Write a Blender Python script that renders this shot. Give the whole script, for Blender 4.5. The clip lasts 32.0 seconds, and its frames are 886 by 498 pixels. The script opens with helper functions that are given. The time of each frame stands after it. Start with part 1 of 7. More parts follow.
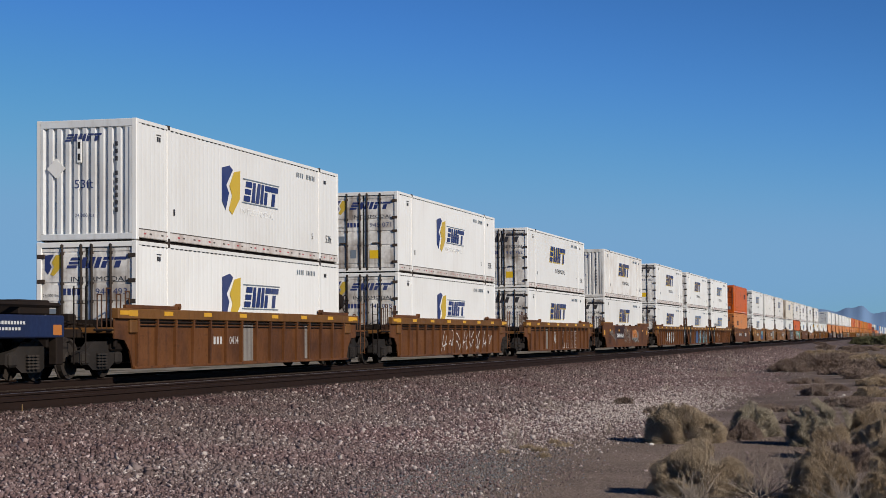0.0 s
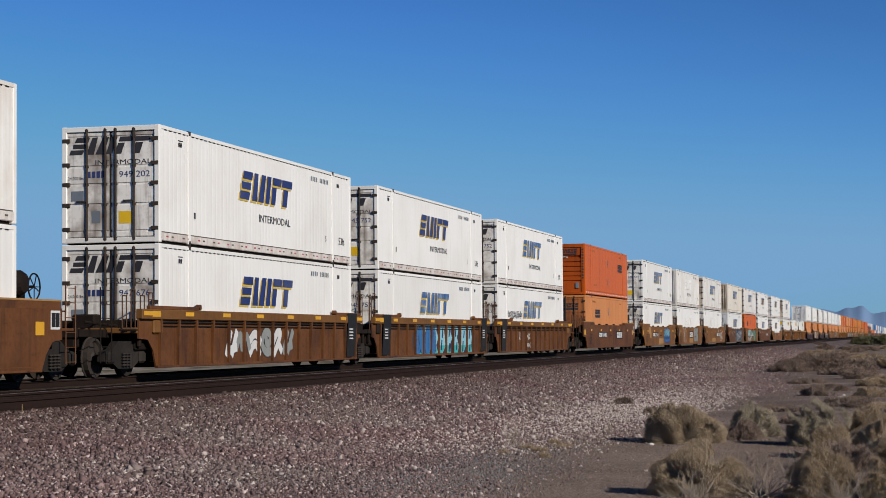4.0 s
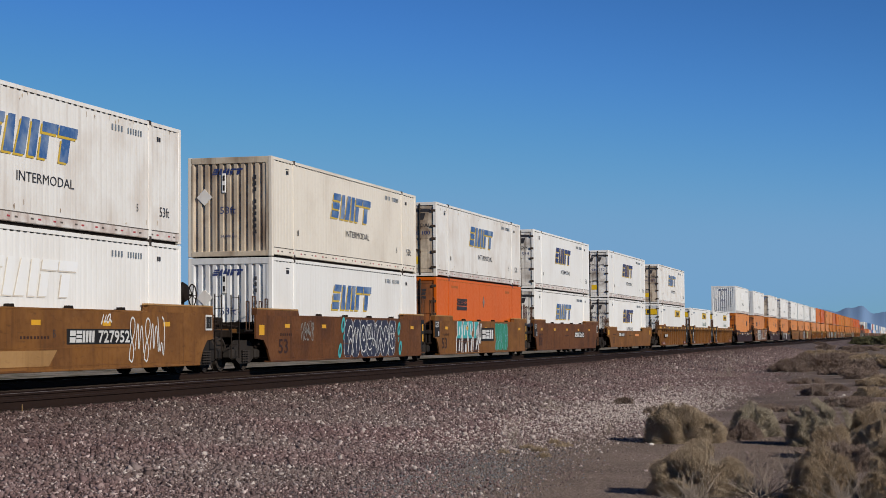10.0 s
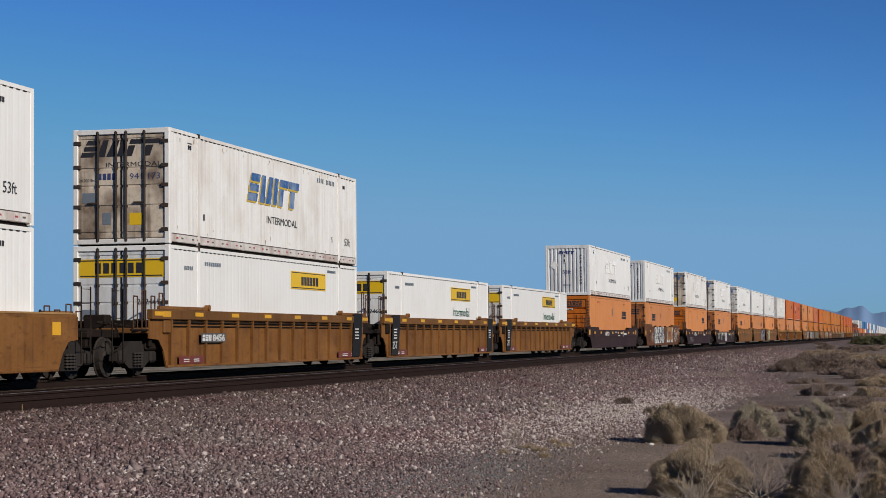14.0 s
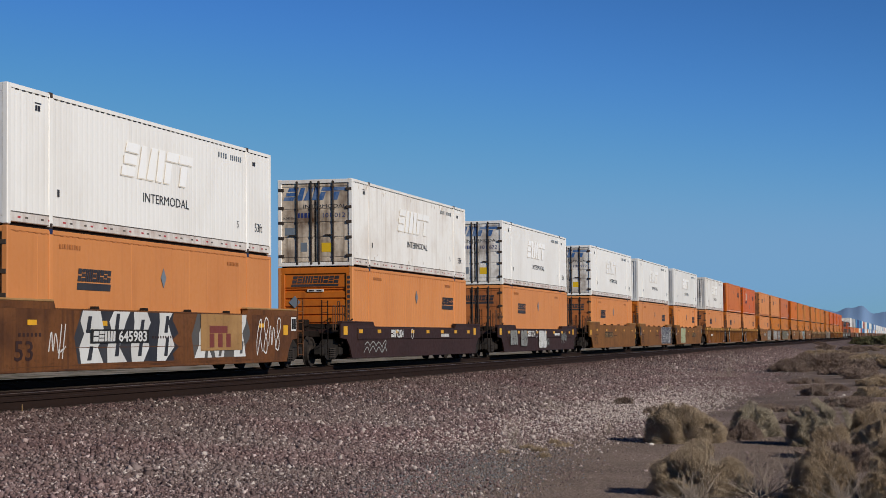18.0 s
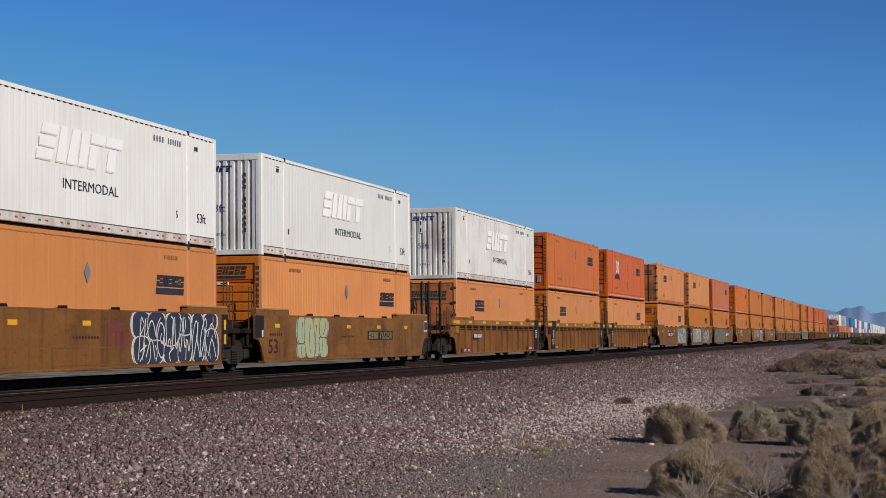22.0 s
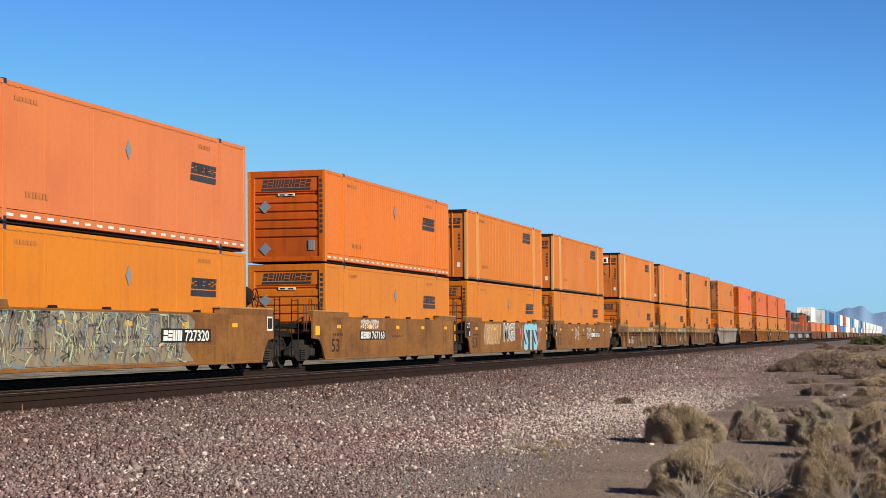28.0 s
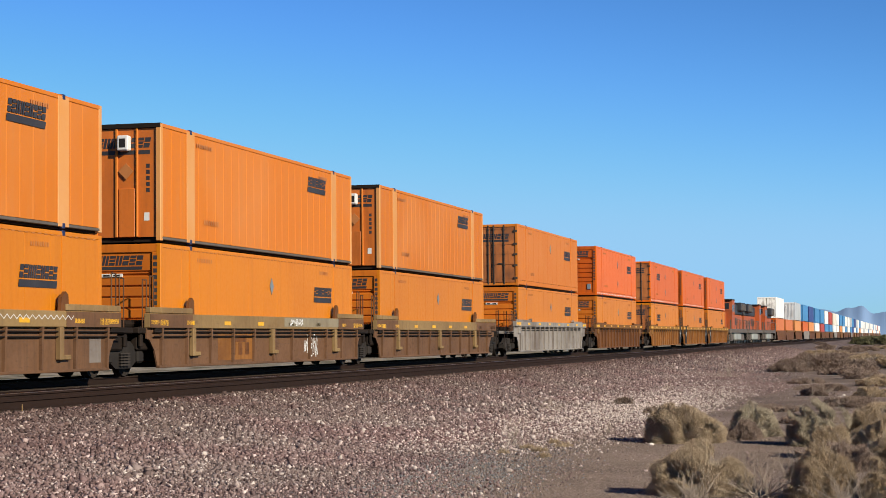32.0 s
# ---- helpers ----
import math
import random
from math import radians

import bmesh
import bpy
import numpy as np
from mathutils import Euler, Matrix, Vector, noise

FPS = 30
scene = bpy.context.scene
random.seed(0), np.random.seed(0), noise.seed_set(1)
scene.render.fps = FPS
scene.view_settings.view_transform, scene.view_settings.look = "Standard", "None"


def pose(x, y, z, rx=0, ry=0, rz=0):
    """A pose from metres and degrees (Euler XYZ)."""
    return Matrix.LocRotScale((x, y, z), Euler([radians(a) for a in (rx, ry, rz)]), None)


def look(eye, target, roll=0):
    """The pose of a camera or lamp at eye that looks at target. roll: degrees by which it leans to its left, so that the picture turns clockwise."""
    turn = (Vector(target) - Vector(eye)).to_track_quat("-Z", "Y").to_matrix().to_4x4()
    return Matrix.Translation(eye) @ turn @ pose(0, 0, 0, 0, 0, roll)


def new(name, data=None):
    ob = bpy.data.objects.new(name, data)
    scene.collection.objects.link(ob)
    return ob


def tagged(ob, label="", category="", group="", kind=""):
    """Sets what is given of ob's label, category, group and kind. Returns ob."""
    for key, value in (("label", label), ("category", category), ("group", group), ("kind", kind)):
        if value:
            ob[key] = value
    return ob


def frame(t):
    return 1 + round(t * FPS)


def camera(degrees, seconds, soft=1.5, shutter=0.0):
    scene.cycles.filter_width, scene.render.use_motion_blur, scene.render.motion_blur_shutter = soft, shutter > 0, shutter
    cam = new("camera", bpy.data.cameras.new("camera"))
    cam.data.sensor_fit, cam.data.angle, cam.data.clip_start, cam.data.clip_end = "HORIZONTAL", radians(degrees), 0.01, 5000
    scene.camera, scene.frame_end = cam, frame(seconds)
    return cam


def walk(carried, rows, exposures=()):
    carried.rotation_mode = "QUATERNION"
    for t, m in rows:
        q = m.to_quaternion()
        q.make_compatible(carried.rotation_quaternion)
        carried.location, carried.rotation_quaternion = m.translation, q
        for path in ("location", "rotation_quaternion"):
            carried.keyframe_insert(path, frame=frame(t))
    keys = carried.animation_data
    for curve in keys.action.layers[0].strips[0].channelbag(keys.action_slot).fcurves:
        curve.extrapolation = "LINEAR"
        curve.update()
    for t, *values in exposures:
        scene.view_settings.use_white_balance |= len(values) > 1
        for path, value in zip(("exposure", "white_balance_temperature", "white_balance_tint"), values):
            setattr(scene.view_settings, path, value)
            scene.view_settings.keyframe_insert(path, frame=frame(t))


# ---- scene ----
cam = camera(26.76, 32.0, soft=0.7)
YAW, PITCH = radians(14.011), radians(2.749)
EYE = Vector((0, 0, 0.84))
AIM = EYE + 100 * Vector((math.cos(YAW) * math.cos(PITCH), math.sin(YAW) * math.cos(PITCH), math.sin(PITCH)))
CAM_POSE = look(EYE, AIM, -0.503)
walk(cam, [(0, CAM_POSE), (32, CAM_POSE)],
     [(0, -0.21, 6500, 10), (5.8, -0.20, 6500, 10), (6.8, -0.08, 6500, 10), (7.4, -0.12, 6500, 10), (8.4, -0.22, 6500, 10), (13, -0.27, 6500, 10), (22, -0.24, 6550, 10), (22.8, -0.17, 6600, 9.7), (23.4, 0.02, 6700, 9.2), (24.2, 0.24, 6850, 8.5), (25.0, 0.44, 7000, 8),
      (27.0, 0.50, 7100, 7.8), (32, 0.50, 7100, 7.8)])

# speed of the train in m/s every four seconds
SPEED = (23.03, 23.14, 23.20, 23.25, 23.63, 23.94, 23.75, 23.72, 23.56)


def run(t):
    """Metres that the train has gone at t seconds."""
    d = 0.0
    for k in range(8):
        u = min(max(t - 4 * k, 0.0), 4.0)
        d += SPEED[k] * u + (SPEED[k + 1] - SPEED[k]) * u * u / 8
    return d


# ---- light ----
SUN = Vector((-0.50, -0.83, 0.47)).normalized()
world = bpy.data.worlds.new("sky")
scene.world = world
world.use_nodes = True
wn = world.node_tree.nodes
sky = wn.new("ShaderNodeTexSky")
sky.sky_type = "NISHITA"
sky.sun_disc = False
sky.sun_elevation = math.asin(SUN.z)
sky.sun_rotation = math.atan2(SUN.x, SUN.y)
sky.altitude, sky.air_density, sky.dust_density, sky.ozone_density = 1500, 1.0, 0.05, 6.0
wn["Background"].inputs["Strength"].default_value = 0.05
tint = wn.new("ShaderNodeMix")
tint.data_type, tint.blend_type = "RGBA", "MULTIPLY"
tint.inputs[0].default_value = 1.0
tint.inputs[7].default_value = (0.55, 0.588, 0.55, 1)
deep = wn.new("ShaderNodeGamma")
deep.inputs["Gamma"].default_value = 1.7
world.node_tree.links.new(sky.outputs["Color"], deep.inputs["Color"])
world.node_tree.links.new(deep.outputs["Color"], tint.inputs[6])
# haze evens the sky out towards the horizon: each channel levels off softly
split, whole = wn.new("ShaderNodeSeparateColor"), wn.new("ShaderNodeCombineColor")
world.node_tree.links.new(tint.outputs[2], split.inputs[0])
for k, (level, soft) in enumerate(((4.15, 2.2), (8.5, 5.5), (13.9, 2.2))):
    ease = wn.new("ShaderNodeMath")
    ease.operation = "SMOOTH_MIN"
    world.node_tree.links.new(split.outputs[k], ease.inputs[0])
    ease.inputs[1].default_value, ease.inputs[2].default_value = level, soft
    world.node_tree.links.new(ease.outputs[0], whole.inputs[k])
world.node_tree.links.new(whole.outputs[0], wn["Background"].inputs["Color"])
sun = new("sun", bpy.data.lights.new("sun", "SUN"))
sun.data.energy, sun.data.angle, sun.data.color = 4.55, radians(0.53), (1.0, 0.94, 0.85)
sun.matrix_basis = look(SUN * 50, (0, 0, 0))


# ---- materials ----
def rgb(c, k=1.0):
    return (c[0] * k, c[1] * k, c[2] * k, 1)


def paint(name, base, dirt=(0.10, 0.07, 0.05), much=0.35, rough=0.5, streak=0.4, metal=0.0, vary=0.06, bump=0.15, big=0.5, fine=9.0, scuff=0.0, gloss=0.5):
    """Weathered paint: large patches, vertical streaks, fine grain; each object differs a little."""
    m = bpy.data.materials.new(name)
    m.use_nodes = True
    nt = m.node_tree
    N, Lk = nt.nodes, nt.links
    b = N["Principled BSDF"]
    tc, oi = N.new("ShaderNodeTexCoord"), N.new("ShaderNodeObjectInfo")
    off = N.new("ShaderNodeVectorMath")
    off.operation = "MULTIPLY_ADD"
    comb = N.new("ShaderNodeCombineXYZ")
    for k in range(3):
        Lk.new(oi.outputs["Random"], comb.inputs[k])
    off.inputs[1].default_value = (37, 53, 11)
    Lk.new(comb.outputs[0], off.inputs[0])
    Lk.new(tc.outputs["Object"], off.inputs[2])

    def noise_at(scale, detail, stretch=None):
        n = N.new("ShaderNodeTexNoise")
        n.inputs["Scale"].default_value, n.inputs["Detail"].default_value = scale, detail
        src = off.outputs[0]
        if stretch:
            mp = N.new("ShaderNodeMapping")
            mp.inputs["Scale"].default_value = stretch
            Lk.new(src, mp.inputs[0])
            src = mp.outputs[0]
        Lk.new(src, n.inputs["Vector"])
        return n.outputs["Fac"]

    def ramp(fac, lo, hi):
        r = N.new("ShaderNodeMapRange")
        r.inputs[1].default_value, r.inputs[2].default_value = lo, hi
        Lk.new(fac, r.inputs[0])
        return r.outputs[0]

    def times(a, k):
        x = N.new("ShaderNodeMath")
        x.operation = "MULTIPLY"
        Lk.new(a, x.inputs[0])
        x.inputs[1].default_value = k
        return x.outputs[0]

    def mix(fac, a, c):
        x = N.new("ShaderNodeMix")
        x.data_type = "RGBA"
        Lk.new(fac, x.inputs[0])
        for sock, val in ((x.inputs[6], a), (x.inputs[7], c)):
            if isinstance(val, tuple):
                sock.default_value = val
            else:
                Lk.new(val, sock)
        return x.outputs[2]
    tone = mix(ramp(oi.outputs["Random"], 0, 1), rgb(base, 1 - vary), rgb(base, 1 + vary))
    patch = ramp(noise_at(big, 4), 0.45, 0.75)
    col = mix(times(patch, much), tone, rgb(dirt))
    st = ramp(noise_at(1.0, 3, (5.0, 5.0, 0.35)), 0.52, 0.8)
    col = mix(times(st, streak * much), col, rgb(dirt, 0.8))
    if scuff:
        col = mix(times(ramp(noise_at(1.1, 6, (0.55, 1.0, 1.3)), 0.52, 0.72), scuff), col, rgb((base[0] * 1.25 + 0.012, base[1] * 1.3 + 0.009, base[2] * 1.4 + 0.007)))
        col = mix(times(ramp(noise_at(7.0, 4, (0.4, 1.0, 1.6)), 0.6, 0.72), scuff * 0.7), col, rgb(dirt, 0.6))
    gr = noise_at(fine, 5)
    col = mix(times(ramp(gr, 0.5, 0.8), 0.35 * much), col, rgb(dirt, 1.2))
    Lk.new(col, b.inputs["Base Color"])
    b.inputs["Metallic"].default_value = metal
    b.inputs["Specular IOR Level"].default_value = gloss
    rr = N.new("ShaderNodeMapRange")
    rr.inputs[3].default_value, rr.inputs[4].default_value = max(rough - 0.12, 0.05), min(rough + 0.18, 1)
    Lk.new(gr, rr.inputs[0])
    Lk.new(rr.outputs[0], b.inputs["Roughness"])
    bp = N.new("ShaderNodeBump")
    bp.inputs["Strength"].default_value, bp.inputs["Distance"].default_value = bump, 0.01
    Lk.new(gr, bp.inputs["Height"])
    Lk.new(bp.outputs[0], b.inputs["Normal"])
    return m


WHITE = paint("white_paint", (0.83, 0.805, 0.75), (0.46, 0.37, 0.27), 0.17, 0.45, 0.8)
WHITE_OLD = paint("worn_white_paint", (0.80, 0.77, 0.71), (0.40, 0.27, 0.16), 0.34, 0.5, 0.9, big=0.8)
NOSE_RUST = paint("rust_streaked_front", (0.60, 0.50, 0.37), (0.13, 0.065, 0.03), 0.75, 0.6, 1.0, big=0.8)
CREAM = paint("cream_paint", (0.76, 0.69, 0.575), (0.32, 0.22, 0.14), 0.3, 0.5)
DOOR_W = paint("dirty_white_doors", (0.82, 0.78, 0.71), (0.105, 0.050, 0.017), 0.85, 0.55, 1.0, big=1.3)
SILL_W = paint("rust_spotted_white_rail", (0.68, 0.63, 0.57), (0.26, 0.12, 0.07), 0.6, 0.55, 0.8, big=2.2, fine=14.0)
SILL_O = paint("soiled_orange_rail", (0.46, 0.145, 0.03), (0.12, 0.04, 0.015), 0.55, 0.55, 0.8, big=1.6)
DOOR_OLD = paint("rust_stained_doors", (0.64, 0.53, 0.40), (0.085, 0.037, 0.012), 1.0, 0.55, 1.0, big=1.2)
NOSE_OLD = paint("stained_white_front", (0.70, 0.68, 0.63), (0.16, 0.09, 0.05), 0.55, 0.5, 1.0, big=0.7)
NOSE_W = paint("white_front_panel", (0.72, 0.72, 0.70), (0.20, 0.15, 0.11), 0.4, 0.5, 0.8)
BRIGHT = paint("bright_orange_paint", (0.60, 0.110, 0.004), (0.38, 0.07, 0.010), 0.26, 0.42, gloss=0.3)
MID_O = paint("deep_orange_paint", (0.59, 0.142, 0.008), (0.36, 0.07, 0.010), 0.3, 0.42, 0.9, gloss=0.3)
LIGHT_O = paint("pale_orange_paint", (0.635, 0.243, 0.074), (0.42, 0.13, 0.032), 0.30, 0.5, 0.9, vary=0.09, gloss=0.3)
SALMON = paint("salmon_paint", (0.54, 0.155, 0.048), (0.40, 0.088, 0.033), 0.35, 0.5, gloss=0.3)
YELLOW_O = paint("amber_orange_paint", (0.52, 0.160, 0.006), (0.37, 0.09, 0.009), 0.3, 0.42, 0.9, gloss=0.3)
OLD_O = paint("faded_orange_paint", (0.50, 0.138, 0.010), (0.55, 0.21, 0.06), 0.45, 0.5, 1.0, big=0.35, gloss=0.3)
OLD_POST = paint("faded_yellow_posts", (0.54, 0.225, 0.055), (0.56, 0.34, 0.17), 0.5, 0.55)
DOOR_O = paint("dirty_orange_doors", (0.42, 0.13, 0.03), (0.05, 0.025, 0.015), 0.7, 0.55, 0.9, big=0.9)
# front walls: grime and the shade of the end face, both put into the colour
NOSE_H = paint("grimy_shaded_orange_front", (0.51, 0.132, 0.010), (0.19, 0.045, 0.008), 0.5, 0.5, 1.0, gloss=0.3)
NOSE_B = paint("grimy_shaded_bright_front", (0.47, 0.080, 0.004), (0.10, 0.02, 0.005), 0.5, 0.5, 1.0, gloss=0.3)
NOSE_O = paint("orange_front_panel", (0.50, 0.125, 0.015), (0.13, 0.035, 0.008), 0.5, 0.5, 0.9)
BLUE_BOX = paint("blue_paint", (0.05, 0.22, 0.45), (0.06, 0.12, 0.2), 0.3, 0.5)
NAVY_BOX = paint("navy_paint", (0.03, 0.055, 0.20), (0.04, 0.04, 0.1), 0.3, 0.5)
RED_BOX = paint("red_paint", (0.42, 0.05, 0.03), (0.15, 0.03, 0.02), 0.3, 0.5)
SILVER_BOX = paint("bare_aluminium", (0.55, 0.55, 0.54), (0.3, 0.28, 0.25), 0.3, 0.4, metal=0.3)
CARTAN_PALE = paint("pale_ochre_car_paint", (0.36, 0.20, 0.075), (0.2, 0.10, 0.035), 0.5, 0.6, 0.9, scuff=0.5, gloss=0.25)
BROWN = paint("rust_brown_car_paint", (0.138, 0.051, 0.0145), (0.042, 0.017, 0.009), 0.8, 0.6, 1.0, big=0.8, scuff=0.5, gloss=0.25)
TAN = paint("ochre_car_paint", (0.205, 0.085, 0.0195), (0.072, 0.027, 0.010), 0.75, 0.6, 1.0, big=0.8, scuff=0.6, gloss=0.25)
CHORD_BROWN = paint("ochre_brown_chord", (0.17, 0.073, 0.018), (0.07, 0.03, 0.011), 0.6, 0.6, 0.9, scuff=0.4, gloss=0.25)
CHORD_OCHRE = paint("yellow_chord", (0.27, 0.128, 0.026), (0.11, 0.048, 0.015), 0.6, 0.6, 0.9, scuff=0.4, gloss=0.25)
MAROON = paint("dark_maroon_car_paint", (0.040, 0.018, 0.014), (0.020, 0.011, 0.009), 0.5, 0.6, 0.8, scuff=0.2, gloss=0.25)
OCHRE = paint("yellow_ochre_car_paint", (0.225, 0.088, 0.019), (0.078, 0.030, 0.012), 0.7, 0.6, 1.0, scuff=0.5, gloss=0.25)
KHAKI = paint("khaki_car_paint", (0.23, 0.145, 0.06), (0.11, 0.06, 0.03), 0.6, 0.6, 0.8, scuff=0.5, gloss=0.25)
PLUM = paint("faded_plum_car_paint", (0.135, 0.066, 0.032), (0.055, 0.03, 0.018), 0.6, 0.65, 0.9, scuff=0.5, gloss=0.25)
GREYCAR = paint("chalky_grey_car_paint", (0.24, 0.21, 0.18), (0.08, 0.05, 0.035), 0.7, 0.65, 1.0, scuff=0.5)
BLUECAR = paint("dark_blue_car_paint", (0.008, 0.018, 0.07), (0.012, 0.012, 0.016), 0.5, 0.55)
IRON = paint("grimy_iron", (0.013, 0.009, 0.007), (0.042, 0.027, 0.018), 0.5, 0.75, 0.3, bump=0.4, gloss=0.12)
STEEL = paint("worn_steel", (0.22, 0.20, 0.19), (0.06, 0.04, 0.03), 0.4, 0.4, metal=0.7)
RAIL = paint("rusty_rail_steel", (0.024, 0.013, 0.009), (0.014, 0.009, 0.007), 0.6, 0.75, 0.0, bump=0.3, gloss=0.12)
RAIL_TOP = paint("polished_rail_head", (0.20, 0.17, 0.15), (0.08, 0.06, 0.05), 0.4, 0.38, metal=0.6)
WHEEL = paint("grimy_wheel_steel", (0.026, 0.021, 0.018), (0.075, 0.058, 0.046), 0.4, 0.65, gloss=0.12)
BLACK = paint("black_rubber", (0.018, 0.017, 0.017), (0.05, 0.04, 0.03), 0.4, 0.6, gloss=0.12)
RODS = paint("dark_steel_rods", (0.045, 0.036, 0.030), (0.10, 0.06, 0.04), 0.5, 0.55, gloss=0.12)
NAVY = paint("navy_lettering", (0.014, 0.028, 0.125), (0.25, 0.25, 0.3), 0.2, 0.5)
ROYAL = paint("faded_blue_lettering", (0.035, 0.105, 0.27), (0.42, 0.48, 0.52), 0.6, 0.5, big=1.6)
GOLD = paint("gold_decal", (0.58, 0.38, 0.03), (0.4, 0.3, 0.15), 0.3, 0.5)
PALE = paint("peeled_decal", (0.90, 0.89, 0.86), (0.78, 0.72, 0.57), 0.3, 0.5)
INK = paint("black_lettering", (0.022, 0.02, 0.024), (0.12, 0.11, 0.1), 0.25, 0.55)
FAINT = paint("faint_stencil", (0.42, 0.15, 0.04), (0.3, 0.1, 0.03), 0.3, 0.6)
YELLOW = paint("yellow_reflector", (0.72, 0.36, 0.01), (0.3, 0.15, 0.02), 0.35, 0.4)
SIGN_Y = paint("yellow_sign", (0.75, 0.46, 0.012), (0.4, 0.25, 0.03), 0.15, 0.4)
GREEN = paint("green_lettering", (0.01, 0.11, 0.06), (0.05, 0.15, 0.1), 0.2, 0.5)
RED = paint("red_tape", (0.42, 0.035, 0.035), (0.3, 0.1, 0.1), 0.3, 0.4)
GREY = paint("grey_plate", (0.17, 0.20, 0.23), (0.1, 0.09, 0.09), 0.3, 0.45)
CHALK = paint("chalk_white", (0.62, 0.61, 0.58), (0.3, 0.25, 0.2), 0.35, 0.6)
TEAL = paint("teal_spray", (0.05, 0.36, 0.36), (0.05, 0.2, 0.2), 0.3, 0.6)
CYAN = paint("light_blue_spray", (0.22, 0.48, 0.56), (0.3, 0.4, 0.4), 0.3, 0.6)
SPRAY_BLUE = paint("blue_spray", (0.03, 0.14, 0.34), (0.05, 0.1, 0.15), 0.3, 0.6)
SPRAY_GREEN = paint("green_spray", (0.02, 0.20, 0.11), (0.05, 0.15, 0.1), 0.3, 0.6)
SPRAY_GREY = paint("grey_spray", (0.26, 0.27, 0.25), (0.12, 0.1, 0.07), 0.5, 0.6)
SPRAY_KHAKI = paint("chalky_khaki_spray", (0.225, 0.185, 0.12), (0.13, 0.09, 0.05), 0.6, 0.65, 0.8, big=1.5)
SPRAY_DARK = paint("dark_grey_spray", (0.075, 0.07, 0.066), (0.14, 0.11, 0.08), 0.4, 0.6)
VIOLET = paint("violet_spray", (0.06, 0.045, 0.13), (0.1, 0.07, 0.06), 0.4, 0.6)
PINK = paint("pink_spray", (0.52, 0.20, 0.16), (0.35, 0.12, 0.06), 0.5, 0.6, big=3.0)
MINT = paint("pale_green_spray", (0.36, 0.40, 0.24), (0.40, 0.30, 0.12), 0.55, 0.6, big=1.4)
SPRAY_NAVY = paint("navy_spray", (0.022, 0.026, 0.05), (0.06, 0.05, 0.05), 0.35, 0.6)
SPRAY_STEEL = paint("blue_grey_spray", (0.14, 0.18, 0.20), (0.1, 0.1, 0.09), 0.4, 0.6)
FADED_RED = paint("faded_red_paint", (0.16, 0.033, 0.024), (0.13, 0.05, 0.025), 0.4, 0.6)
SPRAY_ORANGE = paint("orange_spray", (0.5, 0.17, 0.03), (0.3, 0.1, 0.03), 0.4, 0.6)
LOCO_O = paint("locomotive_orange", (0.38, 0.075, 0.014), (0.1, 0.04, 0.02), 0.5, 0.5, 0.8)
LOCO_K = paint("locomotive_black", (0.018, 0.02, 0.024), (0.06, 0.05, 0.045), 0.4, 0.5)
TRUCK_IRON = paint("dusty_truck_iron", (0.019, 0.016, 0.014), (0.055, 0.044, 0.036), 0.55, 0.75, 0.3, bump=0.4, gloss=0.12)
RUSTY = paint("rusted_brown_steel", (0.10, 0.048, 0.026), (0.035, 0.018, 0.011), 0.6, 0.7, 0.6, gloss=0.15)
SOOT = paint("dusty_grey_steel", (0.11, 0.093, 0.08), (0.06, 0.045, 0.035), 0.6, 0.65, gloss=0.12)
GLASS = paint("dark_window_glass", (0.02, 0.025, 0.03), (0.05, 0.05, 0.05), 0.2, 0.12)


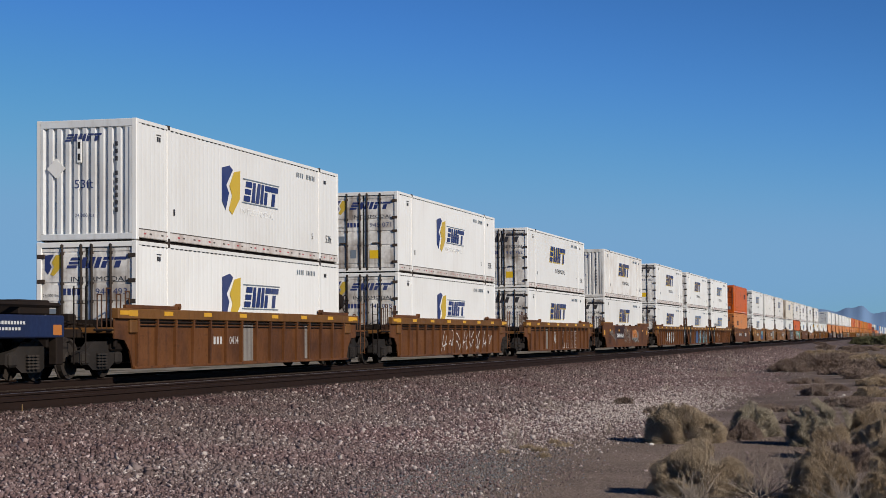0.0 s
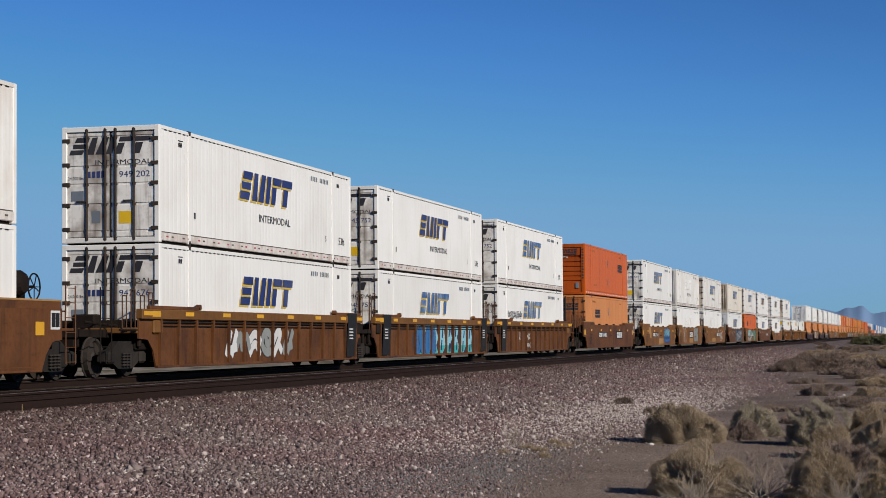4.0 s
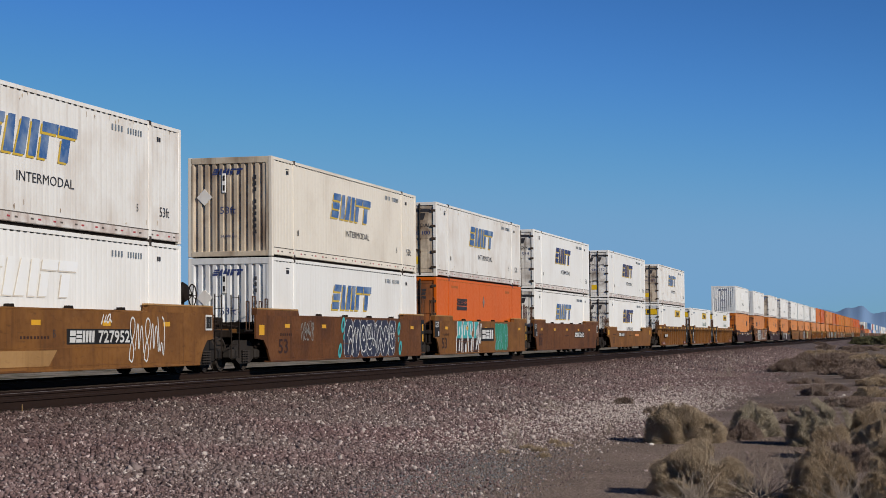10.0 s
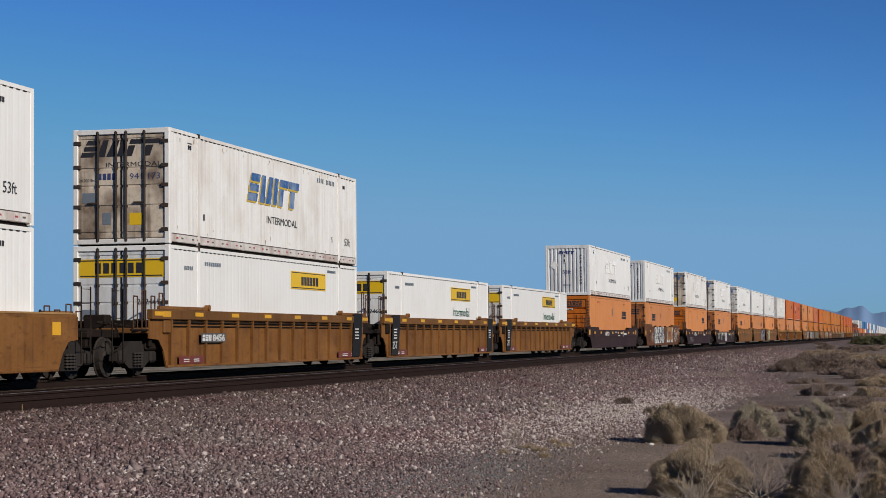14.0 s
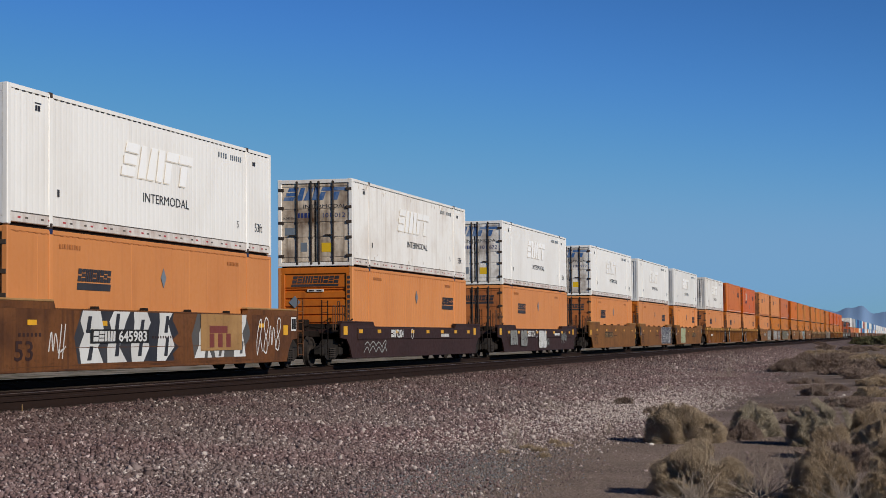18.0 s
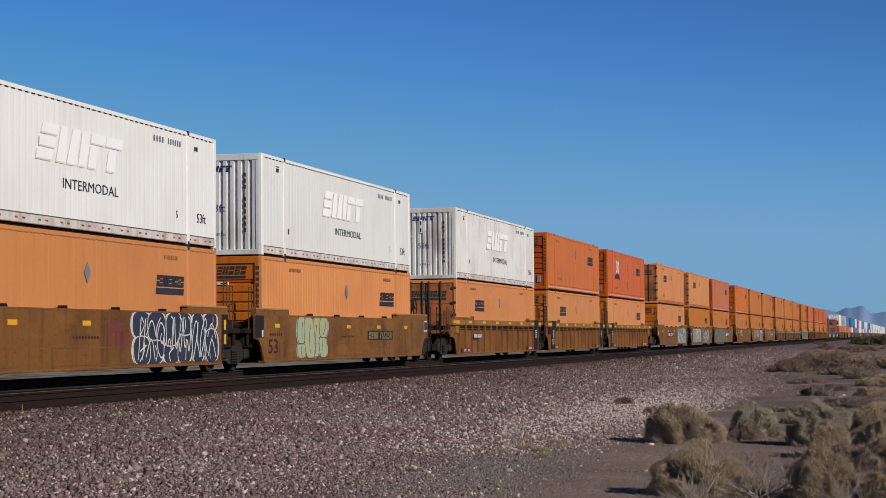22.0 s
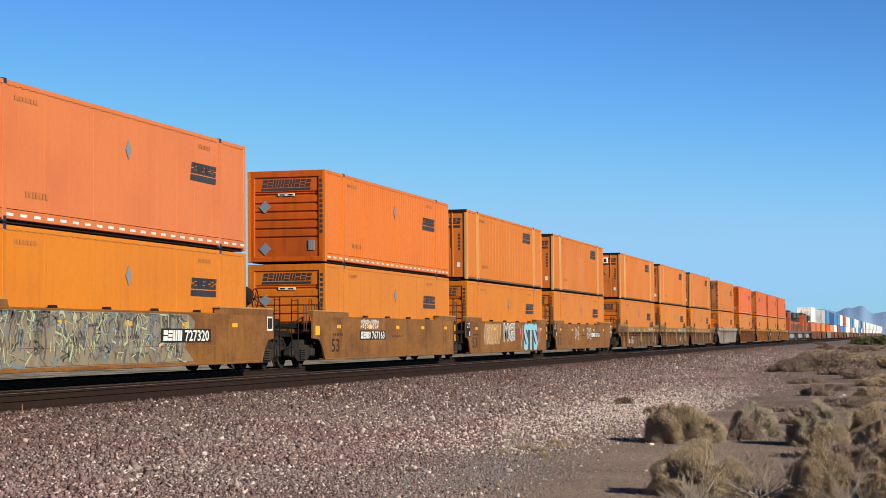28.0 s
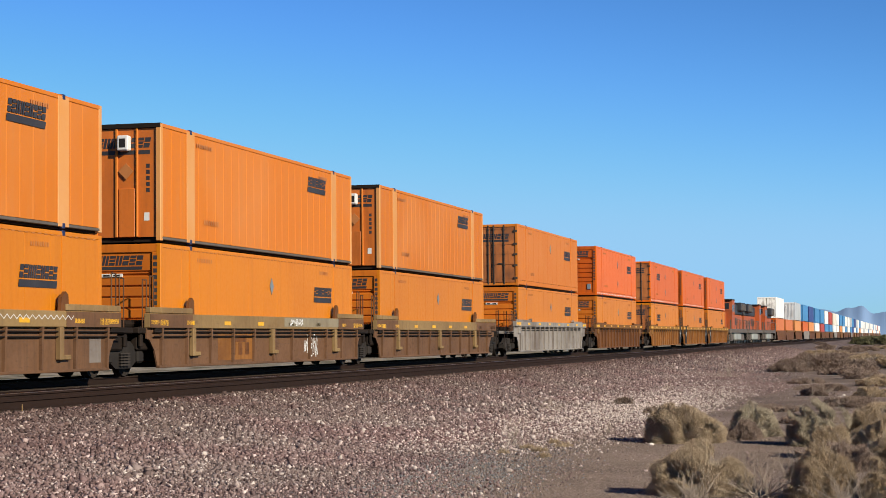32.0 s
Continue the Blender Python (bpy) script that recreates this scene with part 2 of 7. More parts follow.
# ---- shapes ----
class Shape:
    def __init__(self):
        self.v, self.f = [], []

    def add(self, v, f):
        n = len(self.v)
        self.v += [tuple(p) for p in v]
        self.f += [tuple(i + n for i in q) for q in f]
        return self

    def box(self, x0, x1, y0, y1, z0, z1):
        v = [(x, y, z) for x in (x0, x1) for y in (y0, y1) for z in (z0, z1)]
        return self.add(v, [(0, 1, 3, 2), (4, 6, 7, 5), (0, 4, 5, 1), (2, 3, 7, 6), (0, 2, 6, 4), (1, 5, 7, 3)])

    def cbox(self, x0, x1, y0, y1, z0, z1, b=0.012):
        """A box with chamfered edges."""
        X, Y, Z = (x0, x1), (y0, y1), (z0, z1)
        idx, v = {}, []
        for i in (0, 1):
            for j in (0, 1):
                for k in (0, 1):
                    for a in range(3):
                        c = [X[i], Y[j], Z[k]]
                        for q, s in ((0, i), (1, j), (2, k)):
                            if q != a:
                                c[q] += b if s == 0 else -b
                        idx[i, j, k, a] = len(v)
                        v.append(tuple(c))
        f = []
        for a in range(3):
            o = [q for q in range(3) if q != a]
            for s in (0, 1):
                quad = []
                for m, n in ((0, 0), (1, 0), (1, 1), (0, 1)):
                    key = [0, 0, 0]
                    key[a], key[o[0]], key[o[1]] = s, m, n
                    quad.append(idx[(*key, a)])
                f.append(tuple(quad if (s == 1) == (a != 1) else quad[::-1]))
        for a in range(3):
            o = [q for q in range(3) if q != a]
            for m in (0, 1):
                for n in (0, 1):
                    k0, k1 = [0, 0, 0], [0, 0, 0]
                    k0[o[0]] = k1[o[0]] = m
                    k0[o[1]] = k1[o[1]] = n
                    k1[a] = 1
                    f.append((idx[(*k0, o[0])], idx[(*k1, o[0])], idx[(*k1, o[1])], idx[(*k0, o[1])]))
        for i in (0, 1):
            for j in (0, 1):
                for k in (0, 1):
                    f.append((idx[i, j, k, 0], idx[i, j, k, 1], idx[i, j, k, 2]))
        return self.add(v, f)

    def prism(self, poly, axis, a0, a1):
        """A polygon extruded along an axis; poly holds the two other coordinates in order."""
        def put(p, a):
            return {"x": (a, p[0], p[1]), "y": (p[0], a, p[1]), "z": (p[0], p[1], a)}[axis]
        n = len(poly)
        v = [put(p, a0) for p in poly] + [put(p, a1) for p in poly]
        f = [tuple(range(n))[::-1], tuple(range(n, 2 * n))]
        f += [(i, (i + 1) % n, n + (i + 1) % n, n + i) for i in range(n)]
        return self.add(v, f)

    def rod(self, p0, p1, r, n=6, r1=None):
        p0, p1 = Vector(p0), Vector(p1)
        d = (p1 - p0).normalized()
        u = d.orthogonal().normalized()
        w = d.cross(u)
        r1 = r if r1 is None else r1
        v = []
        for p, q in ((p0, r), (p1, r1)):
            for k in range(n):
                a = 2 * math.pi * k / n
                v.append(p + q * (math.cos(a) * u + math.sin(a) * w))
        f = [tuple(range(n))[::-1], tuple(range(n, 2 * n))]
        f += [(i, (i + 1) % n, n + (i + 1) % n, n + i) for i in range(n)]
        return self.add(v, f)

    def path(self, pts, r, n=5):
        for a, c in zip(pts[:-1], pts[1:]):
            self.rod(a, c, r, n)
        return self

    def lathe(self, prof, centre, n=24):
        """Turned about the y axis; prof holds (radius, y)."""
        m = len(prof)
        v = []
        for k in range(n):
            a = 2 * math.pi * k / n
            v += [(centre[0] + r * math.cos(a), centre[1] + y, centre[2] + r * math.sin(a)) for r, y in prof]
        f = []
        for k in range(n):
            for j in range(m - 1):
                f.append((k * m + j, k * m + j + 1, ((k + 1) % n) * m + j + 1, ((k + 1) % n) * m + j))
        return self.add(v, f)

    def mesh(self, name):
        me = bpy.data.meshes.new(name)
        me.from_pydata(self.v, [], self.f)
        bm = bmesh.new()
        bm.from_mesh(me)
        bmesh.ops.recalc_face_normals(bm, faces=bm.faces)
        bm.to_mesh(me)
        bm.free()
        me.update()
        return me


MESHES = {}


def part(name, key, build, material, parent, label="", at=None):
    """One mesh object under a thing or a part. Alike pieces share the mesh stored under key and material."""
    k = (key, material.name)
    if k not in MESHES:
        s = Shape()
        out = build(s)
        me = out if isinstance(out, bpy.types.Mesh) else s.mesh(name)
        me.materials.clear()
        me.materials.append(material)
        MESHES[k] = me
    ob = new(name, MESHES[k])
    ob.parent = parent
    if at:
        ob.location = at
    if label:
        ob["label"] = label
    if name in JOINED:
        ob["kind"] = "stuff"
    return ob


JOINED = {"emblem", "emblem_shadow", "emblem_border", "writing", "lettering", "small_stencil", "size_mark", "car_number", "rivet_line", "reflective_tape", "hinge_set", "hand_rail", "axles",
          "spring_nest", "pipework", "ladder", "spray_field", "spray_outline", "well_floor", "load_mark", "lashing_rail", "sight_window", "placard", "sign_frame", "radiator_grille", "steps", "front_frame", "end_platform"}


def thing(name, label, category, group=""):
    return tagged(new(name), label, category, group)


def text_shape(s, words, size, x, z, face, at, width=None, bold=0.0):
    """Built-in lettering laid on a side (face 'side', facing -y) or an end (face 'end', facing -x)."""
    cu = bpy.data.curves.new("letters", "FONT")
    cu.body, cu.size, cu.resolution_u, cu.offset = words, size, 2, bold
    ob = bpy.data.objects.new("letters", cu)
    me = bpy.data.meshes.new_from_object(ob)
    co = [v.co.copy() for v in me.vertices]
    fs = [tuple(p.vertices) for p in me.polygons]
    bpy.data.objects.remove(ob)
    bpy.data.curves.remove(cu)
    wide = max(c.x for c in co) or 1
    kx = width / wide if width else 1
    if face == "side":
        s.add([(x + c.x * kx, at, z + c.y) for c in co], fs)
    else:
        s.add([(at, x - c.x * kx, z + c.y) for c in co], fs)
    bpy.data.meshes.remove(me)


def slab(s, poly, face, at, thick=0.004):
    """A thin plate with a polygon outline on a side or an end."""
    if face == "side":
        s.prism(poly, "y", at - thick, at)
    else:
        s.prism([(-u, w) for u, w in poly], "x", at - thick, at)


TRAIN = []
YT = 19.005


def rolls(ob, s0, z=0.0):
    """Set a thing on the train at s0 metres along the track at the start."""
    ob.matrix_basis = pose(s0, YT, z)
    TRAIN.append((ob, s0, z))
    return ob


# ---- ground, track, distance ----
def lift(x, y):
    """Height of the ground: a ballasted bank under the tracks, falling to the desert floor."""
    d = abs(y - 17.0)
    t = min(max((d - 4.9) / 5.2, 0.0), 1.0)
    z = -0.165 - 0.515 * (t * t * (3 - 2 * t))
    if d > 10:
        near = math.exp(-((x - 60) / 400) ** 2)
        z += 0.10 * near * noise.noise((x * 0.12, y * 0.16, 1)) * min((d - 10) / 3, 1)
        z += min((d - 10) / 40, 1) * 0.25 * noise.noise((x * 0.013, y * 0.02, 7))
    else:
        z += 0.03 * noise.noise((x * 0.5, y * 0.5, 3)) * t
    return z


def ground_material():
    m = bpy.data.materials.new("gravel_and_dust")
    m.use_nodes = True
    nt = m.node_tree
    N, Lk = nt.nodes, nt.links
    b = N["Principled BSDF"]
    b.inputs["Roughness"].default_value = 0.95
    b.inputs["Specular IOR Level"].default_value = 0.1
    geo = N.new("ShaderNodeNewGeometry")
    sep = N.new("ShaderNodeSeparateXYZ")
    Lk.new(geo.outputs["Position"], sep.inputs[0])

    def noise_at(scale, detail=4):
        n = N.new("ShaderNodeTexNoise")
        n.inputs["Scale"].default_value, n.inputs["Detail"].default_value = scale, detail
        Lk.new(geo.outputs["Position"], n.inputs["Vector"])
        return n.outputs["Fac"]

    def ramp(fac, stops):
        r = N.new("ShaderNodeValToRGB")
        e = r.color_ramp.elements
        while len(e) < len(stops):
            e.new(0.5)
        for q, (p, c) in zip(e, stops):
            q.position, q.color = p, (*c, 1)
        Lk.new(fac, r.inputs[0])
        return r.outputs[0]

    def mix(fac, a, c, kind="MIX"):
        x = N.new("ShaderNodeMix")
        x.data_type, x.blend_type = "RGBA", kind
        if isinstance(fac, float):
            x.inputs[0].default_value = fac
        else:
            Lk.new(fac, x.inputs[0])
        Lk.new(a, x.inputs[6])
        Lk.new(c, x.inputs[7])
        return x.outputs[2]

    def math_node(op, a, c):
        x = N.new("ShaderNodeMath")
        x.operation = op
        for k, q in enumerate((a, c)):
            if isinstance(q, (int, float)):
                x.inputs[k].default_value = q
            else:
                Lk.new(q, x.inputs[k])
        return x.outputs[0]
    vor = N.new("ShaderNodeTexVoronoi")
    vor.inputs["Scale"].default_value = 26
    Lk.new(geo.outputs["Position"], vor.inputs["Vector"])
    sepc = N.new("ShaderNodeSeparateColor")
    Lk.new(vor.outputs["Color"], sepc.inputs[0])
    stones = ramp(sepc.outputs[0], STONE_TONES)
    # each cell darkens to its rim: shade of the gaps put into the colour
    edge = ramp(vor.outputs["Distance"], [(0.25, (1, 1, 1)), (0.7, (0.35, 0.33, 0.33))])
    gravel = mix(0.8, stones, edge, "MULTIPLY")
    tint = ramp(noise_at(0.35), [(0.35, (1.0, 0.93, 0.92)), (0.5, (0.95, 0.95, 0.95)), (0.68, (1.15, 1.1, 1.05))])
    gravel = mix(1.0, gravel, tint, "MULTIPLY")
    dust = ramp(noise_at(0.5, 6), [(0.3, (0.135, 0.102, 0.080)), (0.55, (0.22, 0.168, 0.134)), (0.75, (0.37, 0.29, 0.24))])
    grit = ramp(noise_at(28, 3), [(0.35, (0.6, 0.6, 0.6)), (0.55, (1, 1, 1)), (0.75, (1.5, 1.45, 1.4))])
    dust = mix(0.8, dust, grit, "MULTIPLY")
    wob = math_node("MULTIPLY", math_node("SUBTRACT", noise_at(0.22, 5), 0.5), 5.0)
    dist = math_node("ADD", math_node("ABSOLUTE", math_node("SUBTRACT", sep.outputs[1], 17.0), 0.0), wob)
    edge2 = N.new("ShaderNodeMapRange")
    edge2.inputs[1].default_value, edge2.inputs[2].default_value = 11.2, 13.6
    Lk.new(dist, edge2.inputs[0])
    sand = ramp(noise_at(0.8, 5), [(0.40, (0.10, 0.085, 0.046)), (0.50, (0.25, 0.208, 0.155)), (0.74, (0.40, 0.335, 0.26))])
    # ballast is multiplied much darker and browner up to five metres off y 17
    track_band = N.new("ShaderNodeMapRange")
    track_band.inputs[1].default_value, track_band.inputs[2].default_value = 5.1, 4.3
    Lk.new(math_node("ABSOLUTE", math_node("SUBTRACT", sep.outputs[1], 17.0), 0.0), track_band.inputs[0])
    track_tone = ramp(noise_at(3.0, 4), [(0.3, (0.11, 0.062, 0.042)), (0.7, (0.19, 0.113, 0.08))])
    gravel = mix(track_band.outputs[0], gravel, mix(1.0, gravel, track_tone, "MULTIPLY"))
    beyond = N.new("ShaderNodeMapRange")
    beyond.inputs[1].default_value, beyond.inputs[2].default_value = 25.0, 27.5
    Lk.new(math_node("ADD", sep.outputs[1], wob), beyond.inputs[0])
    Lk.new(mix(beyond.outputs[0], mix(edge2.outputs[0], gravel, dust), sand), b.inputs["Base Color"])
    bp = N.new("ShaderNodeBump")
    bp.inputs["Strength"].default_value, bp.inputs["Distance"].default_value = 0.7, 0.02
    bp.invert = True
    Lk.new(math_node("ADD", vor.outputs["Distance"], math_node("MULTIPLY", noise_at(40, 2), -0.4)), bp.inputs["Height"])
    Lk.new(bp.outputs[0], b.inputs["Normal"])
    return m


STONE_TONES = [(0.0, (0.078, 0.058, 0.055)), (0.22, (0.142, 0.106, 0.099)), (0.5, (0.190, 0.142, 0.134)),
               (0.74, (0.218, 0.172, 0.161)), (0.90, (0.28, 0.231, 0.215)), (1.0, (0.55, 0.49, 0.45))]
GROUND_MAT = ground_material()


def axis(marks):
    out = []
    for a, c, step in marks:
        out += list(np.arange(a, c, step))
    return out + [marks[-1][1]]


gx = axis([(-1500, -200, 130), (-200, 0, 20), (0, 60, 0.6), (60, 160, 2), (160, 600, 10), (600, 4800, 140)])
gy = axis([(-3000, -300, 150), (-300, -30, 15), (-30, -6, 2), (-6, 28, 0.4), (28, 60, 2), (60, 300, 15), (300, 4000, 200)])
verts = [(x, y, lift(x, y)) for x in gx for y in gy]
ny = len(gy)
faces = [(i * ny + j, (i + 1) * ny + j, (i + 1) * ny + j + 1, i * ny + j + 1) for i in range(len(gx) - 1) for j in range(ny - 1)]
gm = bpy.data.meshes.new("ground")
gm.from_pydata(verts, [], faces)
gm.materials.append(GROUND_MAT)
gm.polygons.foreach_set("use_smooth", [True] * len(faces))
tagged(new("ground", gm), "flat desert floor of pinkish gravel and brown dust beside the railway bank", "ground", kind="structure")


def stone_material():
    m = bpy.data.materials.new("ballast_stone")
    m.use_nodes = True
    N, Lk = m.node_tree.nodes, m.node_tree.links
    b = N["Principled BSDF"]
    geo, r = N.new("ShaderNodeNewGeometry"), N.new("ShaderNodeValToRGB")
    e = r.color_ramp.elements
    while len(e) < len(STONE_TONES):
        e.new(0.5)
    for q, (p, c) in zip(e, STONE_TONES):
        q.position, q.color = p, (*c, 1)
    Lk.new(geo.outputs["Random Per Island"], r.inputs[0])
    n = N.new("ShaderNodeTexNoise")
    n.inputs["Scale"].default_value = 60
    Lk.new(geo.outputs["Position"], n.inputs["Vector"])
    big = N.new("ShaderNodeTexNoise")
    big.inputs["Scale"].default_value = 0.35
    Lk.new(geo.outputs["Position"], big.inputs["Vector"])
    tint = N.new("ShaderNodeValToRGB")
    tint.color_ramp.elements[0].position, tint.color_ramp.elements[0].color = 0.35, (1.05, 0.9, 0.9, 1)
    tint.color_ramp.elements[1].position, tint.color_ramp.elements[1].color = 0.65, (1.12, 1.1, 1.06, 1)
    Lk.new(big.outputs["Fac"], tint.inputs[0])
    x = N.new("ShaderNodeMix")
    x.data_type, x.blend_type = "RGBA", "MULTIPLY"
    x.inputs[0].default_value = 1.0
    Lk.new(r.outputs[0], x.inputs[6])
    Lk.new(tint.outputs[0], x.inputs[7])
    # stones darken to about half from y 8.5 towards the tracks
    sep = N.new("ShaderNodeSeparateXYZ")
    Lk.new(geo.outputs["Position"], sep.inputs[0])
    near = N.new("ShaderNodeMapRange")
    near.inputs[1].default_value, near.inputs[2].default_value = 8.5, 12.2
    Lk.new(sep.outputs[1], near.inputs[0])
    dusty = N.new("ShaderNodeMix")
    dusty.data_type, dusty.blend_type = "RGBA", "MULTIPLY"
    Lk.new(near.outputs[0], dusty.inputs[0])
    Lk.new(x.outputs[2], dusty.inputs[6])
    dusty.inputs[7].default_value = (0.50, 0.45, 0.42, 1)
    Lk.new(dusty.outputs[2], b.inputs["Base Color"])
    b.inputs["Roughness"].default_value = 0.9
    b.inputs["Specular IOR Level"].default_value = 0.15
    bp = N.new("ShaderNodeBump")
    bp.inputs["Strength"].default_value, bp.inputs["Distance"].default_value = 0.5, 0.01
    Lk.new(n.outputs["Fac"], bp.inputs["Height"])
    Lk.new(bp.outputs[0], b.inputs["Normal"])
    return m


STONE = stone_material()
PALE_STONE = paint("pale_gravel_stone", (0.52, 0.44, 0.39), (0.22, 0.165, 0.135), 0.6, 0.9, big=20.0, fine=60.0, gloss=0.12)


DUST_STONE = paint("dusty_brown_stone", (0.26, 0.20, 0.165), (0.08, 0.058, 0.046), 0.8, 0.9, big=22.0, fine=60.0, gloss=0.12)
GREY_STONE = paint("blue_grey_gravel_stone", (0.14, 0.138, 0.138), (0.46, 0.43, 0.41), 0.6, 0.9, big=26.0, fine=60.0, gloss=0.12)


def scatter_stones(name, label, xr, yr, count, size, keep=None, skin=None):
    """Angular stones strewn over the ground, one mesh."""
    rng = np.random.default_rng(len(name) + count)
    x, y = rng.uniform(*xr, count), rng.uniform(*yr, count)
    ok = (y < x * 0.56 + 1) & (y > x * 0.0)
    if keep:
        ok &= keep(x, y, rng)
    x, y = x[ok], y[ok]
    n = len(x)
    z = np.array([lift(a, c) for a, c in zip(x, y)])
    corner = np.array([(-1, 0, 0), (0, -1, 0), (1, 0, 0), (0, 1, 0), (0, 0, -1), (0, 0, 1)], float)
    co = corner[None] * rng.uniform(0.6, 1.1, (n, 6, 1)) + rng.uniform(-0.35, 0.35, (n, 6, 3))
    sz = size * rng.lognormal(0, 0.35, n) * np.clip((y - 1.5) / 6.5, 0.68, 1.0)
    co *= (sz[:, None] * rng.uniform(0.55, 1.0, (n, 3)))[:, None, :]
    q = rng.normal(size=(n, 4))
    q /= np.linalg.norm(q, axis=1)[:, None]
    w, a, c, d = q.T
    R = np.stack([1 - 2 * (c * c + d * d), 2 * (a * c - d * w), 2 * (a * d + c * w),
                  2 * (a * c + d * w), 1 - 2 * (a * a + d * d), 2 * (c * d - a * w),
                  2 * (a * d - c * w), 2 * (c * d + a * w), 1 - 2 * (a * a + c * c)], 1).reshape(n, 3, 3)
    co = np.einsum("nij,nkj->nki", R, co)
    co += np.stack([x, y, z + sz * 0.25], 1)[:, None, :]
    tris = np.array([(0, 1, 5), (1, 2, 5), (2, 3, 5), (3, 0, 5), (1, 0, 4), (2, 1, 4), (3, 2, 4), (0, 3, 4)])
    loops = (tris[None] + 6 * np.arange(n)[:, None, None]).ravel()
    me = bpy.data.meshes.new(name)
    me.vertices.add(6 * n)
    me.vertices.foreach_set("co", co.ravel())
    me.loops.add(len(loops))
    me.loops.foreach_set("vertex_index", loops)
    me.polygons.add(8 * n)
    me.polygons.foreach_set("loop_start", np.arange(0, 24 * n, 3))
    me.update(calc_edges=True)
    me.materials.append(skin or STONE)
    return tagged(new(name, me), label, "gravel", kind="stuff")


scatter_stones("ballast", "crushed pinkish-grey ballast stones on the bank", (14, 34), (3.6, 12.3), 105000, 0.0255,
               lambda x, y, r: r.uniform(size=len(x)) < np.clip((y - 3.4 - 1.2 * np.sin(x * 0.35)) / 1.6, 0.06, 1))
scatter_stones("ballast", "crushed pinkish-grey ballast stones farther along the bank", (34, 75), (3.4, 12.3), 58000, 0.031,
               lambda x, y, r: r.uniform(size=len(x)) < np.clip((y - 3.2 - 1.2 * np.sin(x * 0.2)) / 2.0, 0.06, 1))
scatter_stones("ballast", "crushed ballast stones far along the bank", (75, 170), (4.2, 12.4), 24000, 0.045,
               lambda x, y, r: r.uniform(size=len(x)) < np.clip((y - 4.5) / 2.5, 0.1, 1))
scatter_stones("pale_gravel", "patch of pale broken gravel at the foot of the bank", (24, 66), (3.8, 8.6), 46000, 0.033,
               lambda x, y, r: r.uniform(size=len(x)) < np.exp(-((y - 5.7) / 1.3) ** 2 - ((x - 38) / 13) ** 2), PALE_STONE)
scatter_stones("grey_gravel", "patch of fine blue-grey gravel spilled on the dust", (14, 29), (3.4, 7.4), 42000, 0.0165,
               lambda x, y, r: r.uniform(size=len(x)) < 1.25 * np.exp(-((y - 5.0 - 0.06 * (x - 21)) / 0.75) ** 2 - ((x - 20.5) / 4.5) ** 2), GREY_STONE)
scatter_stones("white_stones", "pale quartz stones strewn among the ballast", (14, 40), (3.8, 12.0), 900, 0.032, None, PALE_STONE)
scatter_stones("pebbles", "loose pebbles strewn over dry brown dust", (13, 60), (0.2, 5.5), 20000, 0.014)
scatter_stones("grit", "coarse grit and small stones in the dust", (14, 30), (0.4, 5.2), 60000, 0.0135, None, DUST_STONE)
scatter_stones("rocks", "scattered fist-sized rocks on the dust and gravel", (14, 70), (0.3, 9), 150, 0.05)


def rail(y, shiny):
    s = Shape()
    prof = [(-0.07, -0.17), (0.07, -0.17), (0.07, -0.155), (0.012, -0.135), (0.012, -0.045), (0.036, -0.036), (0.036, -0.004),
            (-0.036, -0.004), (-0.036, -0.036), (-0.012, -0.045), (-0.012, -0.135), (-0.07, -0.155)]
    s.prism([(y + a, c) for a, c in prof], "x", -120, 2600)
    me = s.mesh("rail")
    me.materials.append(RAIL)
    ob = tagged(new("rail", me), "long rusty brown steel rail lying on ballast", "rail", "rails of two tracks", kind="structure")
    h = Shape()
    h.prism([(y - 0.034, -0.006), (y + 0.034, -0.006), (y + 0.028, 0.0), (y - 0.028, 0.0)], "x", -120, 2600)
    hm = h.mesh("running_surface")
    hm.materials.append(RAIL_TOP if shiny else RAIL)
    new("running_surface", hm).parent = ob
    return ob


Y2 = 13.58
for y in (YT - 0.7175, YT + 0.7175):
    rail(y, True)
rail(Y2 + 0.7175, True)
rail(Y2 - 0.7175, False)
WOOD = paint("weathered_tie_wood", (0.075, 0.055, 0.042), (0.03, 0.022, 0.018), 0.5, 0.85, gloss=0.12)
for yc in (YT, Y2):
    s = Shape()
    for k in range(420):
        x = -20 + 0.55 * k
        s.box(x - 0.11, x + 0.11, yc - 1.3, yc + 1.3, -0.36, -0.158)
    me = s.mesh("ties")
    me.materials.append(WOOD)
    tagged(new("railway_ties", me), "dark weathered wooden railway ties sunk in ballast", "railway ties", kind="stuff")

# distant ridge and hills; the blue of the haze is put into their colour
HILL = paint("haze_tinted_hills", (0.185, 0.285, 0.445), (0.165, 0.258, 0.405), 0.5, 1.0, big=0.004, bump=0.0, fine=0.02, gloss=0.12)


